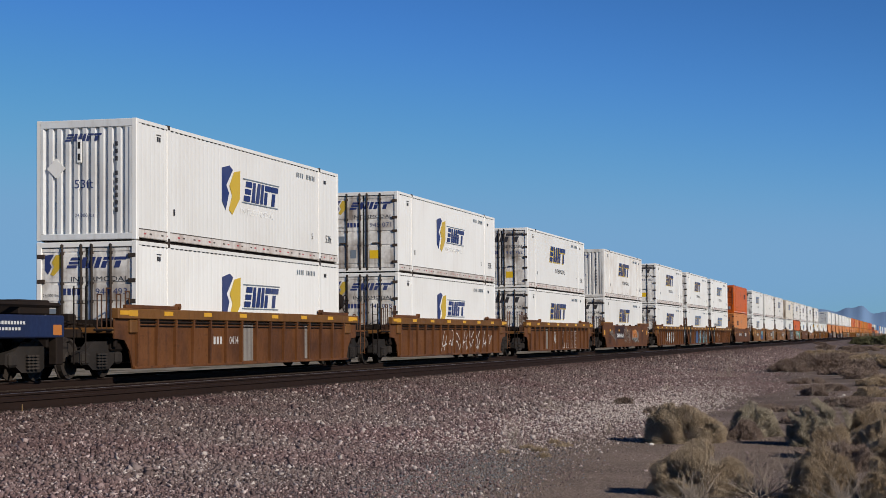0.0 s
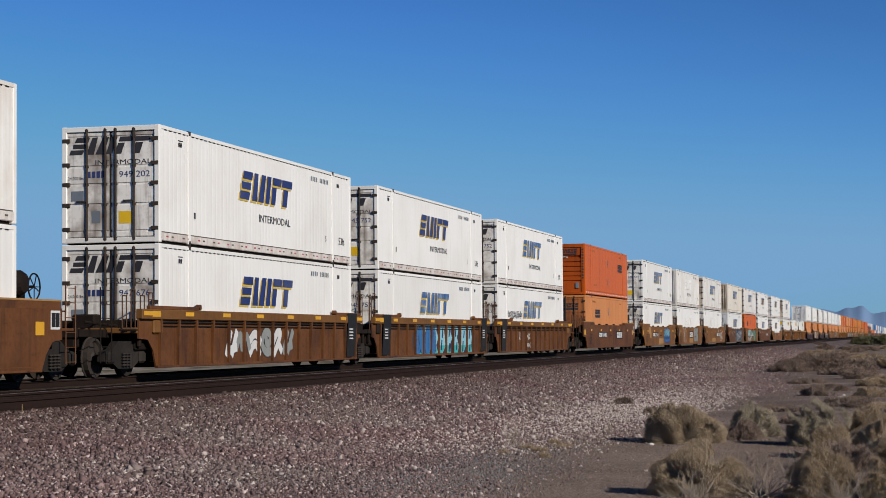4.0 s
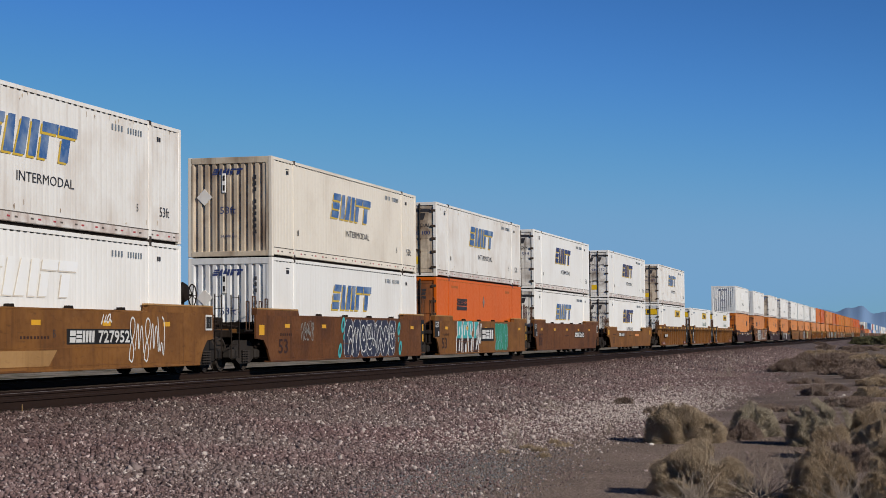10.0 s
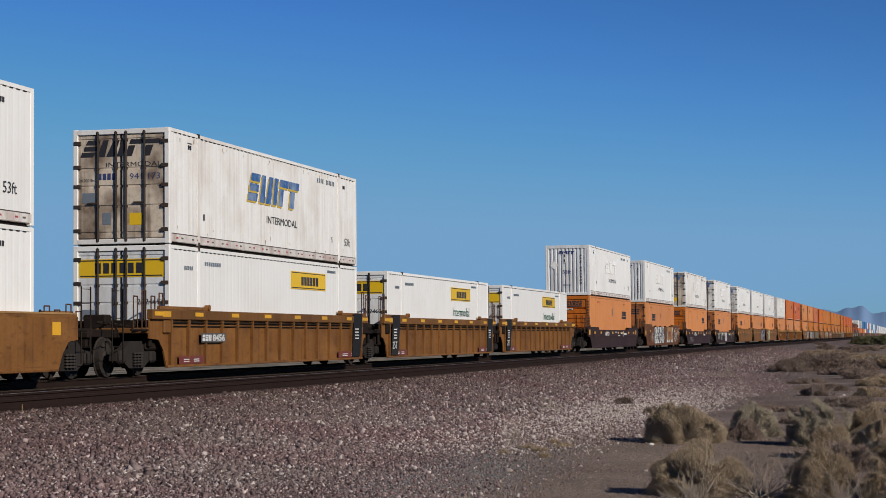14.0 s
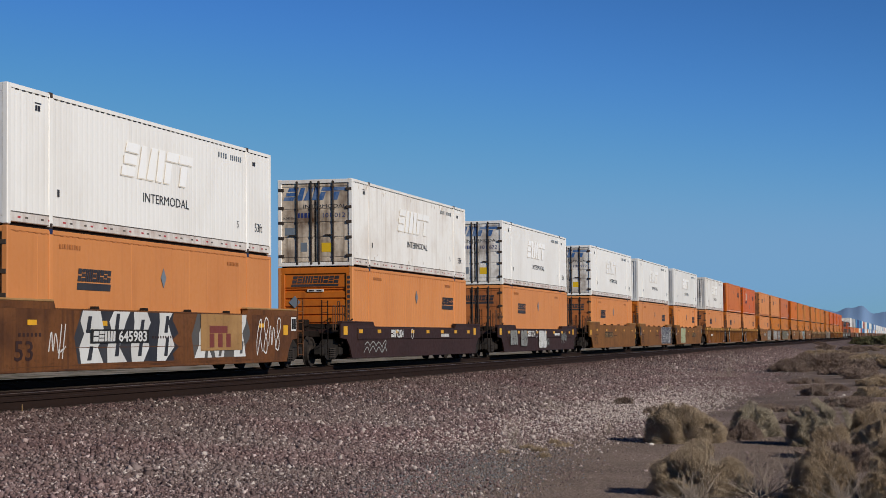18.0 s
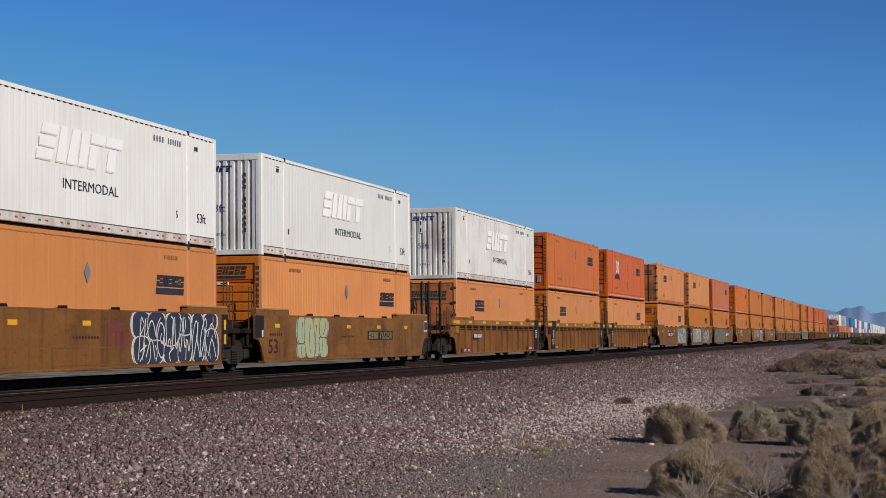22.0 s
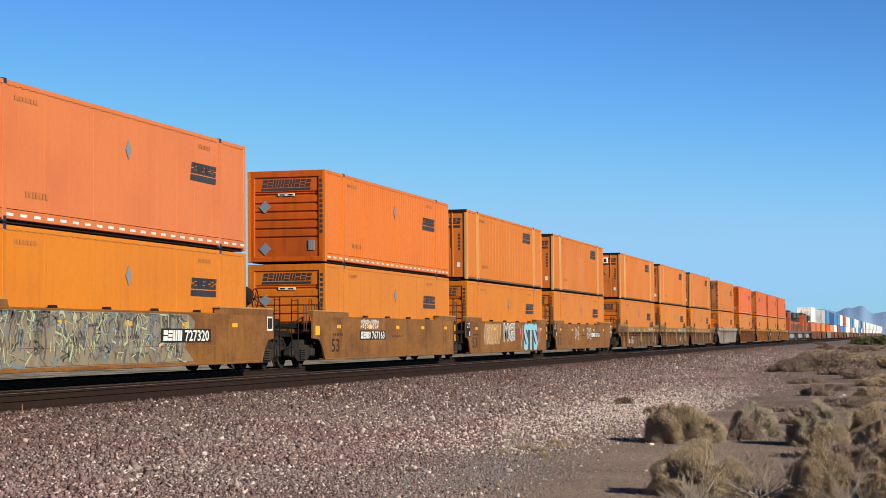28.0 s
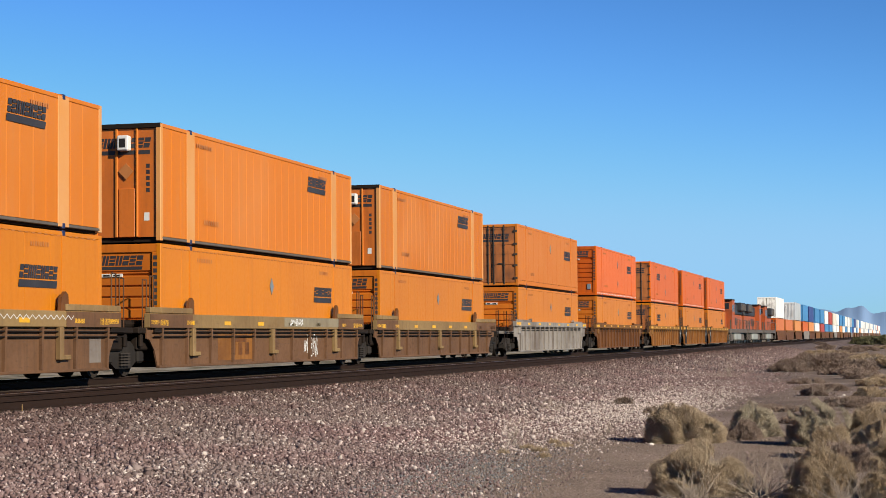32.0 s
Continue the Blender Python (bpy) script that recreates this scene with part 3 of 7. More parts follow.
def ridge(name, dist, peaks, base_h, y0, y1, seed):
    n = 420
    top, front, back = [], [], []
    for k in range(n + 1):
        y = y0 + (y1 - y0) * k / n
        h = base_h * (0.95 + 0.05 * noise.fractal((y * 0.045, seed, 0), 0.8, 2.1, 5))
        for py, ph, pw in peaks:
            h += ph * math.exp(-((y - py) / pw) ** 2) * (0.9 + 0.2 * noise.noise((y * 0.02, seed, 5)))
        top.append((dist + 100, y, h))
        front.append((dist + 20, y, -3))
        back.append((dist + 400, y, -3))
    v = front + top + back
    f = []
    for r in (0, 1):
        f += [(r * (n + 1) + k, r * (n + 1) + k + 1, (r + 1) * (n + 1) + k + 1, (r + 1) * (n + 1) + k) for k in range(n)]
    me = bpy.data.meshes.new(name)
    me.from_pydata(v, [], f)
    me.materials.append(HILL)
    for face in me.polygons:
        face.use_smooth = True
    return tagged(new(name, me), "hazy blue mountain ridge on the horizon", "mountain", kind="structure")


ridge("backdrop", 4300, [(122, 19, 24), (100, 15, 14), (146, 10, 14), (185, 18, 26), (212, 8, 20), (55, 8, 26), (5, 12, 30), (-150, 40, 120)], 46, -900, 1100, 3)


# ---- containers ----
CL, HW, CH = 16.15, 1.295, 2.896
BLOCKS = (((0.0, 0), (0.17, 0), (0.18, 0.28), (0.0, 0.28)), ((0.02, 0.36), (0.185, 0.36), (0.185, 0.62), (0.01, 0.62)), ((0.02, 0.72), (0.20, 0.72), (0.20, 1), (0.03, 1)),
          ((0.225, 0), (0.325, 0), (0.305, 1), (0.235, 1)), ((0.345, 0), (0.45, 0), (0.455, 1), (0.375, 1)), ((0.485, 0), (0.565, 0), (0.565, 1), (0.485, 1)),
          ((0.60, 0), (0.685, 0), (0.685, 0.64), (0.60, 0.64)), ((0.60, 0.72), (0.775, 0.72), (0.775, 1), (0.60, 1)), ((0.83, 0), (0.925, 0), (0.925, 0.64), (0.83, 0.64)),
          ((0.79, 0.72), (1.0, 0.72), (1.0, 1), (0.79, 1)))


def emblem(s, x0, x1, z0, z1, face, at, slant=0.25):
    """A row of plain slanted blocks in place of a company mark."""
    w, h = x1 - x0, z1 - z0
    for poly in BLOCKS:
        slab(s, [(x0 + a * w + slant * h * c, z0 + c * h) for a, c in poly], face, at)


def lean_blocks(s, x0, x1, z0, z1, n, face, at, slant=0.22):
    """A row of plain leaning blocks, some slit or doubled, in place of a company mark."""
    w, h = (x1 - x0) / n, z1 - z0
    for k in range(n):
        cuts = (((0, 0, 1, 0.44), (0, 0.56, 1, 1)), ((0, 0, 0.42, 1), (0.58, 0, 1, 1)), ((0, 0, 1, 0.28), (0, 0.37, 1, 0.63), (0, 0.72, 1, 1)))[(0, 2, 1, 1, 2, 1, 0, 2, 0)[k % 9]]
        for a, c, e, g in cuts:
            x = x0 + k * w
            slab(s, [(x + 0.86 * w * a + slant * h * c, z0 + h * c), (x + 0.86 * w * e + slant * h * c, z0 + h * c), (x + 0.86 * w * e + slant * h * g, z0 + h * g), (x + 0.86 * w * a + slant * h * g, z0 + h * g)], face, at)


def word_bars(s, x0, x1, z0, z1, n, face, at, gap=0.25):
    """A row of plain upright bars for lettering that stays unread."""
    w = (x1 - x0) / n
    for k in range(n):
        a = x0 + k * w
        slab(s, [(a, z0), (a + w * (1 - gap), z0), (a + w * (1 - gap), z1), (a, z1)], face, at)


def side_sheet(s, sign, kind):
    """Corrugated or plain side between the rails."""
    pts, x = [], 0.16
    yo = HW - 0.010
    if kind == "corr":
        pitch, flat, slope, deep = 0.27, 0.14, 0.05, 0.0034
    elif kind == "ribs":
        pitch, flat, slope, deep = 0.25, 0.10, 0.04, 0.008
    elif kind == "old":
        pitch, flat, slope, deep = 0.60, 0.055, 0.02, 0.009
    else:
        pitch, flat, slope, deep = 1.22, 1.19, 0.008, 0.004
    while x + pitch < CL - 0.16:
        pts += [(x, yo), (x + flat, yo), (x + flat + slope, yo - deep), (x + pitch - slope, yo - deep)]
        x += pitch
    pts += [(CL - 0.15, yo), (CL - 0.15, HW - 0.09), (0.15, HW - 0.09)]
    s.prism([(a, sign * c) for a, c in pts], "z", 0.11 if kind == "old" else 0.27, 2.79)


def dashes(s):
    x = 0.35
    while x < CL - 0.4:
        s.box(x, x + 0.15, -HW - 0.003, -HW + 0.01, 2.782, 2.806)
        x += 0.30


def tape(s, first):
    x, k = 0.45, 0
    while x < CL - 0.5:
        for d in (0.0, 0.34):
            if (k % 2 == 0) == first:
                s.box(x + d, x + d + 0.13, -HW - 0.004, -HW, 0.14, 0.178)
            k += 1
        x += 1.06
        k += 1


def long_tape(s):
    x = 0.2
    while x < CL - 0.4:
        s.box(x, x + 0.3, -HW - 0.004, -HW, 0.12, 0.18)
        x += 0.62


def relief(s, ys, zs, high, low):
    """A door leaf pressed from one sheet: raised fields between grooves."""
    ny, nz = len(ys), len(zs)

    def height(i, j):
        return high if i % 2 == 0 and j % 2 == 1 and 0 <= i < ny - 1 else low
    v, f, at = [], [], {}

    def vert(i, j, x):
        if (i, j, x) not in at:
            at[i, j, x] = len(v)
            v.append((x, ys[i], zs[j]))
        return at[i, j, x]
    for i in range(ny - 1):
        for j in range(nz - 1):
            x = height(i, j)
            f.append((vert(i, j, x), vert(i + 1, j, x), vert(i + 1, j + 1, x), vert(i, j + 1, x)))
            if i + 2 < ny and height(i + 1, j) != x:
                q = height(i + 1, j)
                f.append((vert(i + 1, j, x), vert(i + 1, j + 1, x), vert(i + 1, j + 1, q), vert(i + 1, j, q)))
            if j + 2 < nz and height(i, j + 1) != x:
                q = height(i, j + 1)
                f.append((vert(i, j + 1, x), vert(i + 1, j + 1, x), vert(i + 1, j + 1, q), vert(i, j + 1, q)))
    s.add(v, f)


def door_end(box, skin, dirty, white, simple):
    part("gasket_frame", "gasket", lambda s: s.box(0.055, 0.10, -1.2, 1.2, 0.13, 2.76), BLACK, box, "black rubber door seal")
    rows = ((0.17, 0.27), (0.32, 0.93), (0.99, 1.43), (1.49, 1.87), (1.93, 2.61), (2.66, 2.73))
    for side in (-1, 1):
        def leaf(s, side=side):
            relief(s, [side * q for q in (0.03, 0.11, 0.16, 0.60, 0.65, 1.16)], [0.15] + [q for r in rows for q in r] + [2.745], 0.035, 0.052)
        d = part("door", ("leaf", side), leaf, dirty, box, "stained container door with horizontal panels")
        if simple:
            continue
        for y in (0.135, 0.625):
            part("locking_rod", ("rod", side * y), lambda s, y=side * y: s.rod((0.008, y, 0.06), (0.008, y, 2.84), 0.026, 6), RODS, d)

        def fittings(s, side=side):
            for y in (0.135, 0.625):
                for z in (0.10, 0.95, 1.46, 1.9, 2.62, 2.79):
                    s.cbox(-0.005, 0.05, side * y - 0.045, side * y + 0.045, z - 0.035, z + 0.035, 0.008)
            for z in (0.35, 0.95, 1.46, 1.95, 2.55):
                s.cbox(-0.012, 0.05, min(side * 1.08, side * 1.27), max(side * 1.08, side * 1.27), z - 0.05, z + 0.05, 0.008)
            s.cbox(-0.012, 0.02, side * 0.62 - 0.02, side * 0.62 + 0.28, 1.02, 1.06, 0.006)
        part("hinge_set", ("fittings", side), fittings, RODS, d, "dark hinges and rod keepers")
    if white:
        part("placard", "door_placard_y", lambda s: s.box(0.029, 0.033, -0.56, -0.22, 0.48, 0.78), SIGN_Y, box, "yellow warning placard")
        part("placard", "door_placard_g", lambda s: (s.box(0.029, 0.033, 0.28, 0.5, 0.5, 0.8), s.box(0.029, 0.033, 0.72, 1.05, 1.05, 1.3)), GREY, box, "grey notice plate")
    if not simple:
        part("door_edge", "door_edge", lambda s: [s.box(0.012, 0.06, min(sg * 1.165, sg * 1.2), max(sg * 1.165, sg * 1.2), 0.14, 2.75) for sg in (-1, 1)], BLACK, box, "black seal along the door edges")["kind"] = "stuff"
    part("door_header", "header", lambda s: s.cbox(0.0, 0.09, -1.2, 1.2, 2.755, 2.885), skin, box)
    part("door_sill", "sill_d", lambda s: s.cbox(0.0, 0.09, -1.2, 1.2, 0.01, 0.135), skin, box)


def ribbed_nose(box, skin):
    """Front wall with upright corrugations."""
    def sheet(s):
        pts, y = [], -1.1
        while y < 1.05:
            pts += [(0.02, y), (0.02, y + 0.10), (0.075, y + 0.13), (0.075, y + 0.20)]
            y += 0.22
        pts += [(0.02, 1.11), (0.12, 1.11), (0.12, -1.1)]
        s.prism(pts, "z", 0.16, 2.70)
    part("front_wall", "nose_v", sheet, skin, box, "front wall with upright corrugations")
    part("front_frame", "nose_v_frame", lambda s: (s.cbox(0, 0.12, -1.2, 1.2, 2.70, 2.89), s.cbox(0, 0.12, -1.2, 1.2, 0.01, 0.16),
         s.cbox(0, 0.1, -1.2, -1.1, 0.16, 2.7), s.cbox(0, 0.1, 1.11, 1.2, 0.16, 2.7)), skin, box)
    part("document_holder", "nose_v_holder", lambda s: (s.cbox(-0.01, 0.03, 0.12, 0.24, 1.86, 2.42, 0.008)), WHITE, box)
    part("sight_window", "nose_v_glass", lambda s: (s.box(-0.014, -0.01, 0.15, 0.21, 1.92, 2.08), s.box(-0.014, -0.01, 0.15, 0.21, 2.2, 2.36)), BLACK, box)
    part("placard_frame", "nose_v_diamond", lambda s: s.prism([(0.78 + 0.24 * c, 1.74 + 0.24 * d) for c, d in ((1, 0), (0, 1), (-1, 0), (0, -1))], "x", 0.0, 0.02), WHITE_OLD, box, "worn diamond placard holder")


def slatted_nose(box, skin):
    """Front wall with lying ribs."""
    def sheet(s):
        pts = [(0.035, 0.16), (0.035, 0.55)]
        z = 0.55
        while z < 2.0:
            pts += [(0.035, z), (0.035, z + 0.19), (0.085, z + 0.215), (0.085, z + 0.245)]
            z += 0.268
        pts += [(0.035, 2.17), (0.085, 2.18), (0.085, 2.22), (0.045, 2.24), (0.045, 2.68), (0.13, 2.68), (0.13, 0.16)]
        s.prism([(a, c) for a, c in pts], "y", -1.06, 1.06)
    part("front_wall", "nose_h", sheet, skin, box, "front wall with lying ribs")
    part("front_frame", "nose_h_frame", lambda s: (s.cbox(0, 0.13, -1.2, 1.2, 2.68, 2.89), s.cbox(0, 0.13, -1.2, 1.2, 0.01, 0.16),
         s.cbox(0, 0.13, -1.2, -1.06, 0.16, 2.68), s.cbox(0, 0.13, 1.06, 1.2, 0.16, 2.68)), skin, box)
    part("emblem", "nose_h_logo", lambda s: (lean_blocks(s, -0.82, 0.80, 2.37, 2.61, 9, "end", 0.044),
         slab(s, [(-0.85, 2.26), (0.78, 2.26), (0.8, 2.34), (-0.83, 2.34)], "end", 0.044)), INK, box, "row of dark blocks over a dark bar")
    part("sight_window", "nose_h_vent", lambda s: (s.cbox(0.0, 0.05, -0.28, 0.28, 2.08, 2.165, 0.008)), CHALK, box, "pale vent plate")
    part("sight_window", "nose_h_vent2", lambda s: (s.box(-0.004, 0.0, -0.22, -0.05, 2.10, 2.145), s.box(-0.004, 0.0, 0.05, 0.22, 2.10, 2.145)), BLACK, box)
    part("placard_frame", "nose_h_dia", lambda s: s.prism([(0.72 + 0.2 * c, 1.75 + 0.2 * d) for c, d in ((1, 0), (0, 1), (-1, 0), (0, -1))], "x", 0.01, 0.034), GREY, box, "grey diamond plate")
    part("placard_frame", "nose_h_dia2", lambda s: s.prism([(0.72 + 0.2 * c, 0.42 + 0.2 * d) for c, d in ((1, 0), (0, 1), (-1, 0), (0, -1))], "x", 0.01, 0.034), GREY, box, "grey diamond plate")
    part("document_holder", "nose_h_doc", lambda s: s.cbox(-0.01, 0.04, -0.92, -0.72, 0.36, 0.68, 0.01), GREY, box, "grey document box")
    part("writing", "nose_h_id", lambda s: [slab(s, [(1.1, 0.9 + 0.16 * k), (1.2, 0.9 + 0.16 * k), (1.2, 1.0 + 0.16 * k), (1.1, 1.0 + 0.16 * k)], "end", 0.0) for k in range(11)], INK, box)


def post_nose(box, skin):
    """Flat front wall with thin posts and a small box unit."""
    part("front_wall", "nose_p", lambda s: s.box(0.05, 0.12, -1.16, 1.16, 0.1, 2.8), skin, box, "smooth front wall, smudged")
    for k, y in enumerate((-0.66, -0.12, 0.42, 0.9)):
        part("wall_post", ("nose_p_post", k), lambda s, y=y: s.cbox(0.005, 0.06, y - 0.03, y + 0.03, 0.1, 2.78), OLD_O, box)
    part("front_frame", "nose_p_frame", lambda s: (s.cbox(-0.01, 0.12, -1.29, 1.29, 2.78, 2.9)), IRON, box, "dark header")
    part("emblem", "nose_p_logo", lambda s: (lean_blocks(s, -0.6, 1.0, 2.30, 2.55, 9, "end", 0.049),
         slab(s, [(-0.6, 2.14), (1.0, 2.14), (1.0, 2.24), (-0.6, 2.24)], "end", 0.049)), INK, box, "row of dark blocks over a dark bar")
    part("box_unit", "nose_p_unit", lambda s: s.cbox(-0.16, 0.06, -0.50, -0.20, 2.22, 2.60, 0.03), CHALK, box, "small white box unit")
    part("vent", "nose_p_unit_v", lambda s: s.box(-0.165, -0.159, -0.43, -0.27, 2.30, 2.52), BLACK, box)
    part("placard_frame", "nose_p_dia", lambda s: s.prism([(-0.38 + 0.2 * c, 1.72 + 0.2 * d) for c, d in ((1, 0), (0, 1), (-1, 0), (0, -1))], "x", -0.004, 0.02), FAINT, box, "rusty diamond placard frame")
    part("door_hatch", "nose_p_hatch", lambda s: (s.cbox(0.02, 0.06, -0.6, -0.18, 0.1, 1.3)), skin, box, "low hatch")
    part("writing", "nose_p_id", lambda s: [slab(s, [(0.9, 1.2 + 0.15 * k), (0.99, 1.2 + 0.15 * k), (0.99, 1.3 + 0.15 * k), (0.9, 1.3 + 0.15 * k)], "end", 0.049) for k in range(5)], INK, box)
    part("sticker", "nose_p_st", lambda s: (s.box(0.044, 0.049, -0.98, -0.84, 0.5, 0.7)), CHALK, box)


def container(s0, level, skin, end, mark, simple=False, side="", words="", gap=0.0):
    """One 53-foot box. skin: its paint; end: D doors, V, H or P front walls; mark: what stands on its side."""
    white = skin in (WHITE, WHITE_OLD, CREAM, SILVER_BOX)
    orange = skin in (BRIGHT, MID_O, LIGHT_O, SALMON, YELLOW_O, OLD_O)
    side = ("ribs" if side == "corr" and orange and not simple else side) or ("corr" if white else "flat")
    hue = {WHITE: "white", WHITE_OLD: "weathered white", CREAM: "cream", BRIGHT: "bright orange", MID_O: "deep orange", LIGHT_O: "pale orange", SALMON: "salmon orange",
           YELLOW_O: "amber orange", OLD_O: "sun-faded orange", BLUE_BOX: "blue", NAVY_BOX: "navy blue", RED_BOX: "red", SILVER_BOX: "silver"}[skin]
    what = {"D": "dirty double doors", "V": "ribbed front wall", "H": "slatted front wall", "P": "framed front wall"}[end]
    extra = {"shield": ", shield emblem", "navy": ", blue emblem", "mix": ", blue emblem", "faded": ", peeled emblem", "sign": ", yellow sign", "thirty": ", white numerals"}.get(mark, "")
    box = thing("shipping_container", f"{hue} container, {what}{extra}, {'stacked on another' if level else 'in a well car'}",
                "container", "containers on the train")
    rolls(box, s0, 3.254 + gap if level else 0.332)
    deep = {WHITE: NOSE_W if mark == "sign" else DOOR_W, WHITE_OLD: DOOR_OLD, CREAM: DOOR_OLD}.get(skin, DOOR_O if orange else skin)
    # dark inner box added to block light and sky through the gaps
    part("shell", "core", lambda s: s.box(0.12, CL - 0.05, -1.2, 1.2, -0.018, 2.87), IRON, box)
    part("roof", "roof", lambda s: s.cbox(0.1, CL - 0.1, -1.21, 1.21, 2.86, 2.89), skin, box)
    for sg in ((-1,) if simple else (-1, 1)):
        part("side_wall", ("sheet", sg, side), lambda s, sg=sg: side_sheet(s, sg, side), skin, box)
        part("top_rail", ("top_rail", sg), lambda s, sg=sg: s.cbox(0.1, CL - 0.1, min(sg * 1.2, sg * HW), max(sg * 1.2, sg * HW), 2.795, 2.894), skin, box)
        part("bottom_rail", ("bottom_rail", sg, side == "old"), lambda s, sg=sg: s.cbox(0.1, CL - 0.1, min(sg * 1.2, sg * HW), max(sg * 1.2, sg * HW), 0.03 if side == "old" else 0.055, 0.10 if side == "old" else 0.255), SOOT if side == "old" else SILL_W if skin in (WHITE, WHITE_OLD) and not simple else SILL_O if skin in (LIGHT_O, YELLOW_O) and not simple else skin, box)
    if end == "D":
        door_end(box, skin, deep, white, simple)
    elif end == "V":
        ribbed_nose(box, {CREAM: NOSE_RUST, WHITE_OLD: NOSE_OLD}.get(skin, NOSE_W))
    elif end == "H":
        slatted_nose(box, {BRIGHT: NOSE_B, SALMON: NOSE_B, MID_O: NOSE_B, LIGHT_O: NOSE_H, YELLOW_O: NOSE_H}.get(skin, skin))
    else:
        post_nose(box, NOSE_O)
    for x in (0.0, CL - 0.16):
        for sg in ((-1,) if simple and x else (-1, 1)):
            part("corner_post", ("corner", x, sg), lambda s, x=x, sg=sg: s.cbox(x, x + 0.16, min(sg * 1.16, sg * HW), max(sg * 1.16, sg * HW), 0.0, CH, 0.015),
                 OLD_POST if side == "old" else skin, box)
    if simple:
        return box
    for x in (1.98, 14.17):
        w = 0.26 if side == "old" else 0.085
        part("lifting_post", ("lift", x, w), lambda s, x=x, w=w: s.cbox(x - w, x + w, -HW - 0.006, -1.24, 0.03, 2.86, 0.006), OLD_POST if side == "old" else skin, box)
        for z in (0.0, 2.80):
            part("corner_casting", ("casting", x, z), lambda s, x=x, z=z: s.cbox(x - 0.075, x + 0.075, -HW - 0.012, -1.15, z - 0.008, z + 0.115, 0.012), RODS if white else BLUECAR, box, "dark steel lifting casting")
    if side != "old":
        part("rivet_line", "dashes", dashes, BLACK if white else FAINT, box)
    if white:
        # dark strip painted in for the shadow line over the bottom rail
        part("lower_seam", "seam_shade_w", lambda s: s.box(0.17, CL - 0.17, -HW - 0.002, -HW + 0.02, 0.254, 0.274), SOOT, box)
    if skin == WHITE_OLD:
        def chips(s, q=random.Random(77)):
            for k in range(30):
                x, z = q.uniform(0.3, CL - 0.3), (q.choice((2.66, 2.7, 2.74)) if k % 3 else q.uniform(0.3, 0.5)) + q.uniform(-0.05, 0.05)
                w, h = q.uniform(0.02, 0.07), q.uniform(0.02, 0.11)
                slab(s, [(x, z), (x + w * 0.6, z - h), (x + w, z - 0.2 * h), (x + 0.7 * w, z + 0.03)], "side", -HW + 0.006, 0.004)
        part("paint_chips", "chips", chips, NOSE_RUST, box, "rusty paint chips")["kind"] = "stuff"
    if white and mark != "sign":
        part("reflective_tape", "tape_a", lambda s: tape(s, True), RED, box, "red reflective tape")
        part("reflective_tape", "tape_b", lambda s: tape(s, False), SOOT, box)
    if skin in (BRIGHT, SALMON, MID_O):
        part("reflective_tape", "tape_long", long_tape, CHALK, box, "pale reflective tape")
    yo = -HW - 0.001
    if white and mark != "sign":
        part("small_stencil", "w_marks", lambda s: (word_bars(s, 1.25, 1.5, 2.45, 2.56, 2, "side", yo, 0.3), slab(s, [(1.22, 2.6), (1.52, 2.6), (1.52, 2.62), (1.22, 2.62)], "side", yo),
             word_bars(s, 14.6, 14.85, 2.45, 2.56, 2, "side", yo, 0.3), word_bars(s, 2.3, 2.42, 0.70, 0.86, 1, "side", yo)), INK, box)
        part("size_mark", "w_53", lambda s: (text_shape(s, "53ft", 0.34, 14.75, 0.62, "side", yo - 0.002, 0.62),
             text_shape(s, "5", 0.26, 13.35, 0.66, "side", yo - 0.002)), INK, box)
        part("writing", "w_id", lambda s: (word_bars(s, 11.95, 12.65, 2.46, 2.60, 4, "side", yo, 0.6), word_bars(s, 12.85, 13.75, 2.46, 2.60, 6, "side", yo, 0.6)), GREY, box)
        if mark == "shield":
            part("emblem_shield", "shield_a", lambda s: slab(s, [(5.68, 2.2), (6.25, 2.3), (6.5, 2.2), (6.0, 1.75), (6.2, 1.55), (5.95, 1.08), (5.68, 1.3)], "side", yo), NAVY, box, "navy half of a shield emblem")
            part("emblem_shield", "shield_b", lambda s: slab(s, [(6.6, 2.15), (7.08, 2.22), (7.05, 1.45), (6.45, 0.98), (6.2, 1.1), (6.45, 1.5), (6.25, 1.75)], "side", yo), GOLD, box, "gold half of a shield emblem")
            part("emblem", "logo_s", lambda s: emblem(s, 7.35, 10.1, 1.42, 1.98, "side", yo - 0.003), NAVY, box, "navy slanted blocks")
            part("emblem_border", "logo_sb", lambda s: [slab(s, q, "side", yo) for q in ([(7.2, 1.36), (10.2, 1.36), (10.2, 1.39), (7.2, 1.39)], [(7.3, 2.02), (10.35, 2.02), (10.35, 2.05), (7.3, 2.05)])], GREY, box)
            part("lettering", "int_s", lambda s: text_shape(s, "INTERMODAL", 0.24, 7.1, 1.05, "side", yo, 2.8), PALE, box, "faint lettering")
        elif mark in ("navy", "mix"):
            part("emblem_shadow", "logo_g", lambda s: emblem(s, 5.57, 9.85, 1.42, 2.20, "side", yo, 0.27), GOLD, box, "gold edge of the emblem")
            part("emblem", "logo_n", lambda s: emblem(s, 5.65, 9.93, 1.47, 2.26, "side", yo - 0.004, 0.27), ROYAL if mark == "mix" else NAVY, box, "blue slanted blocks")
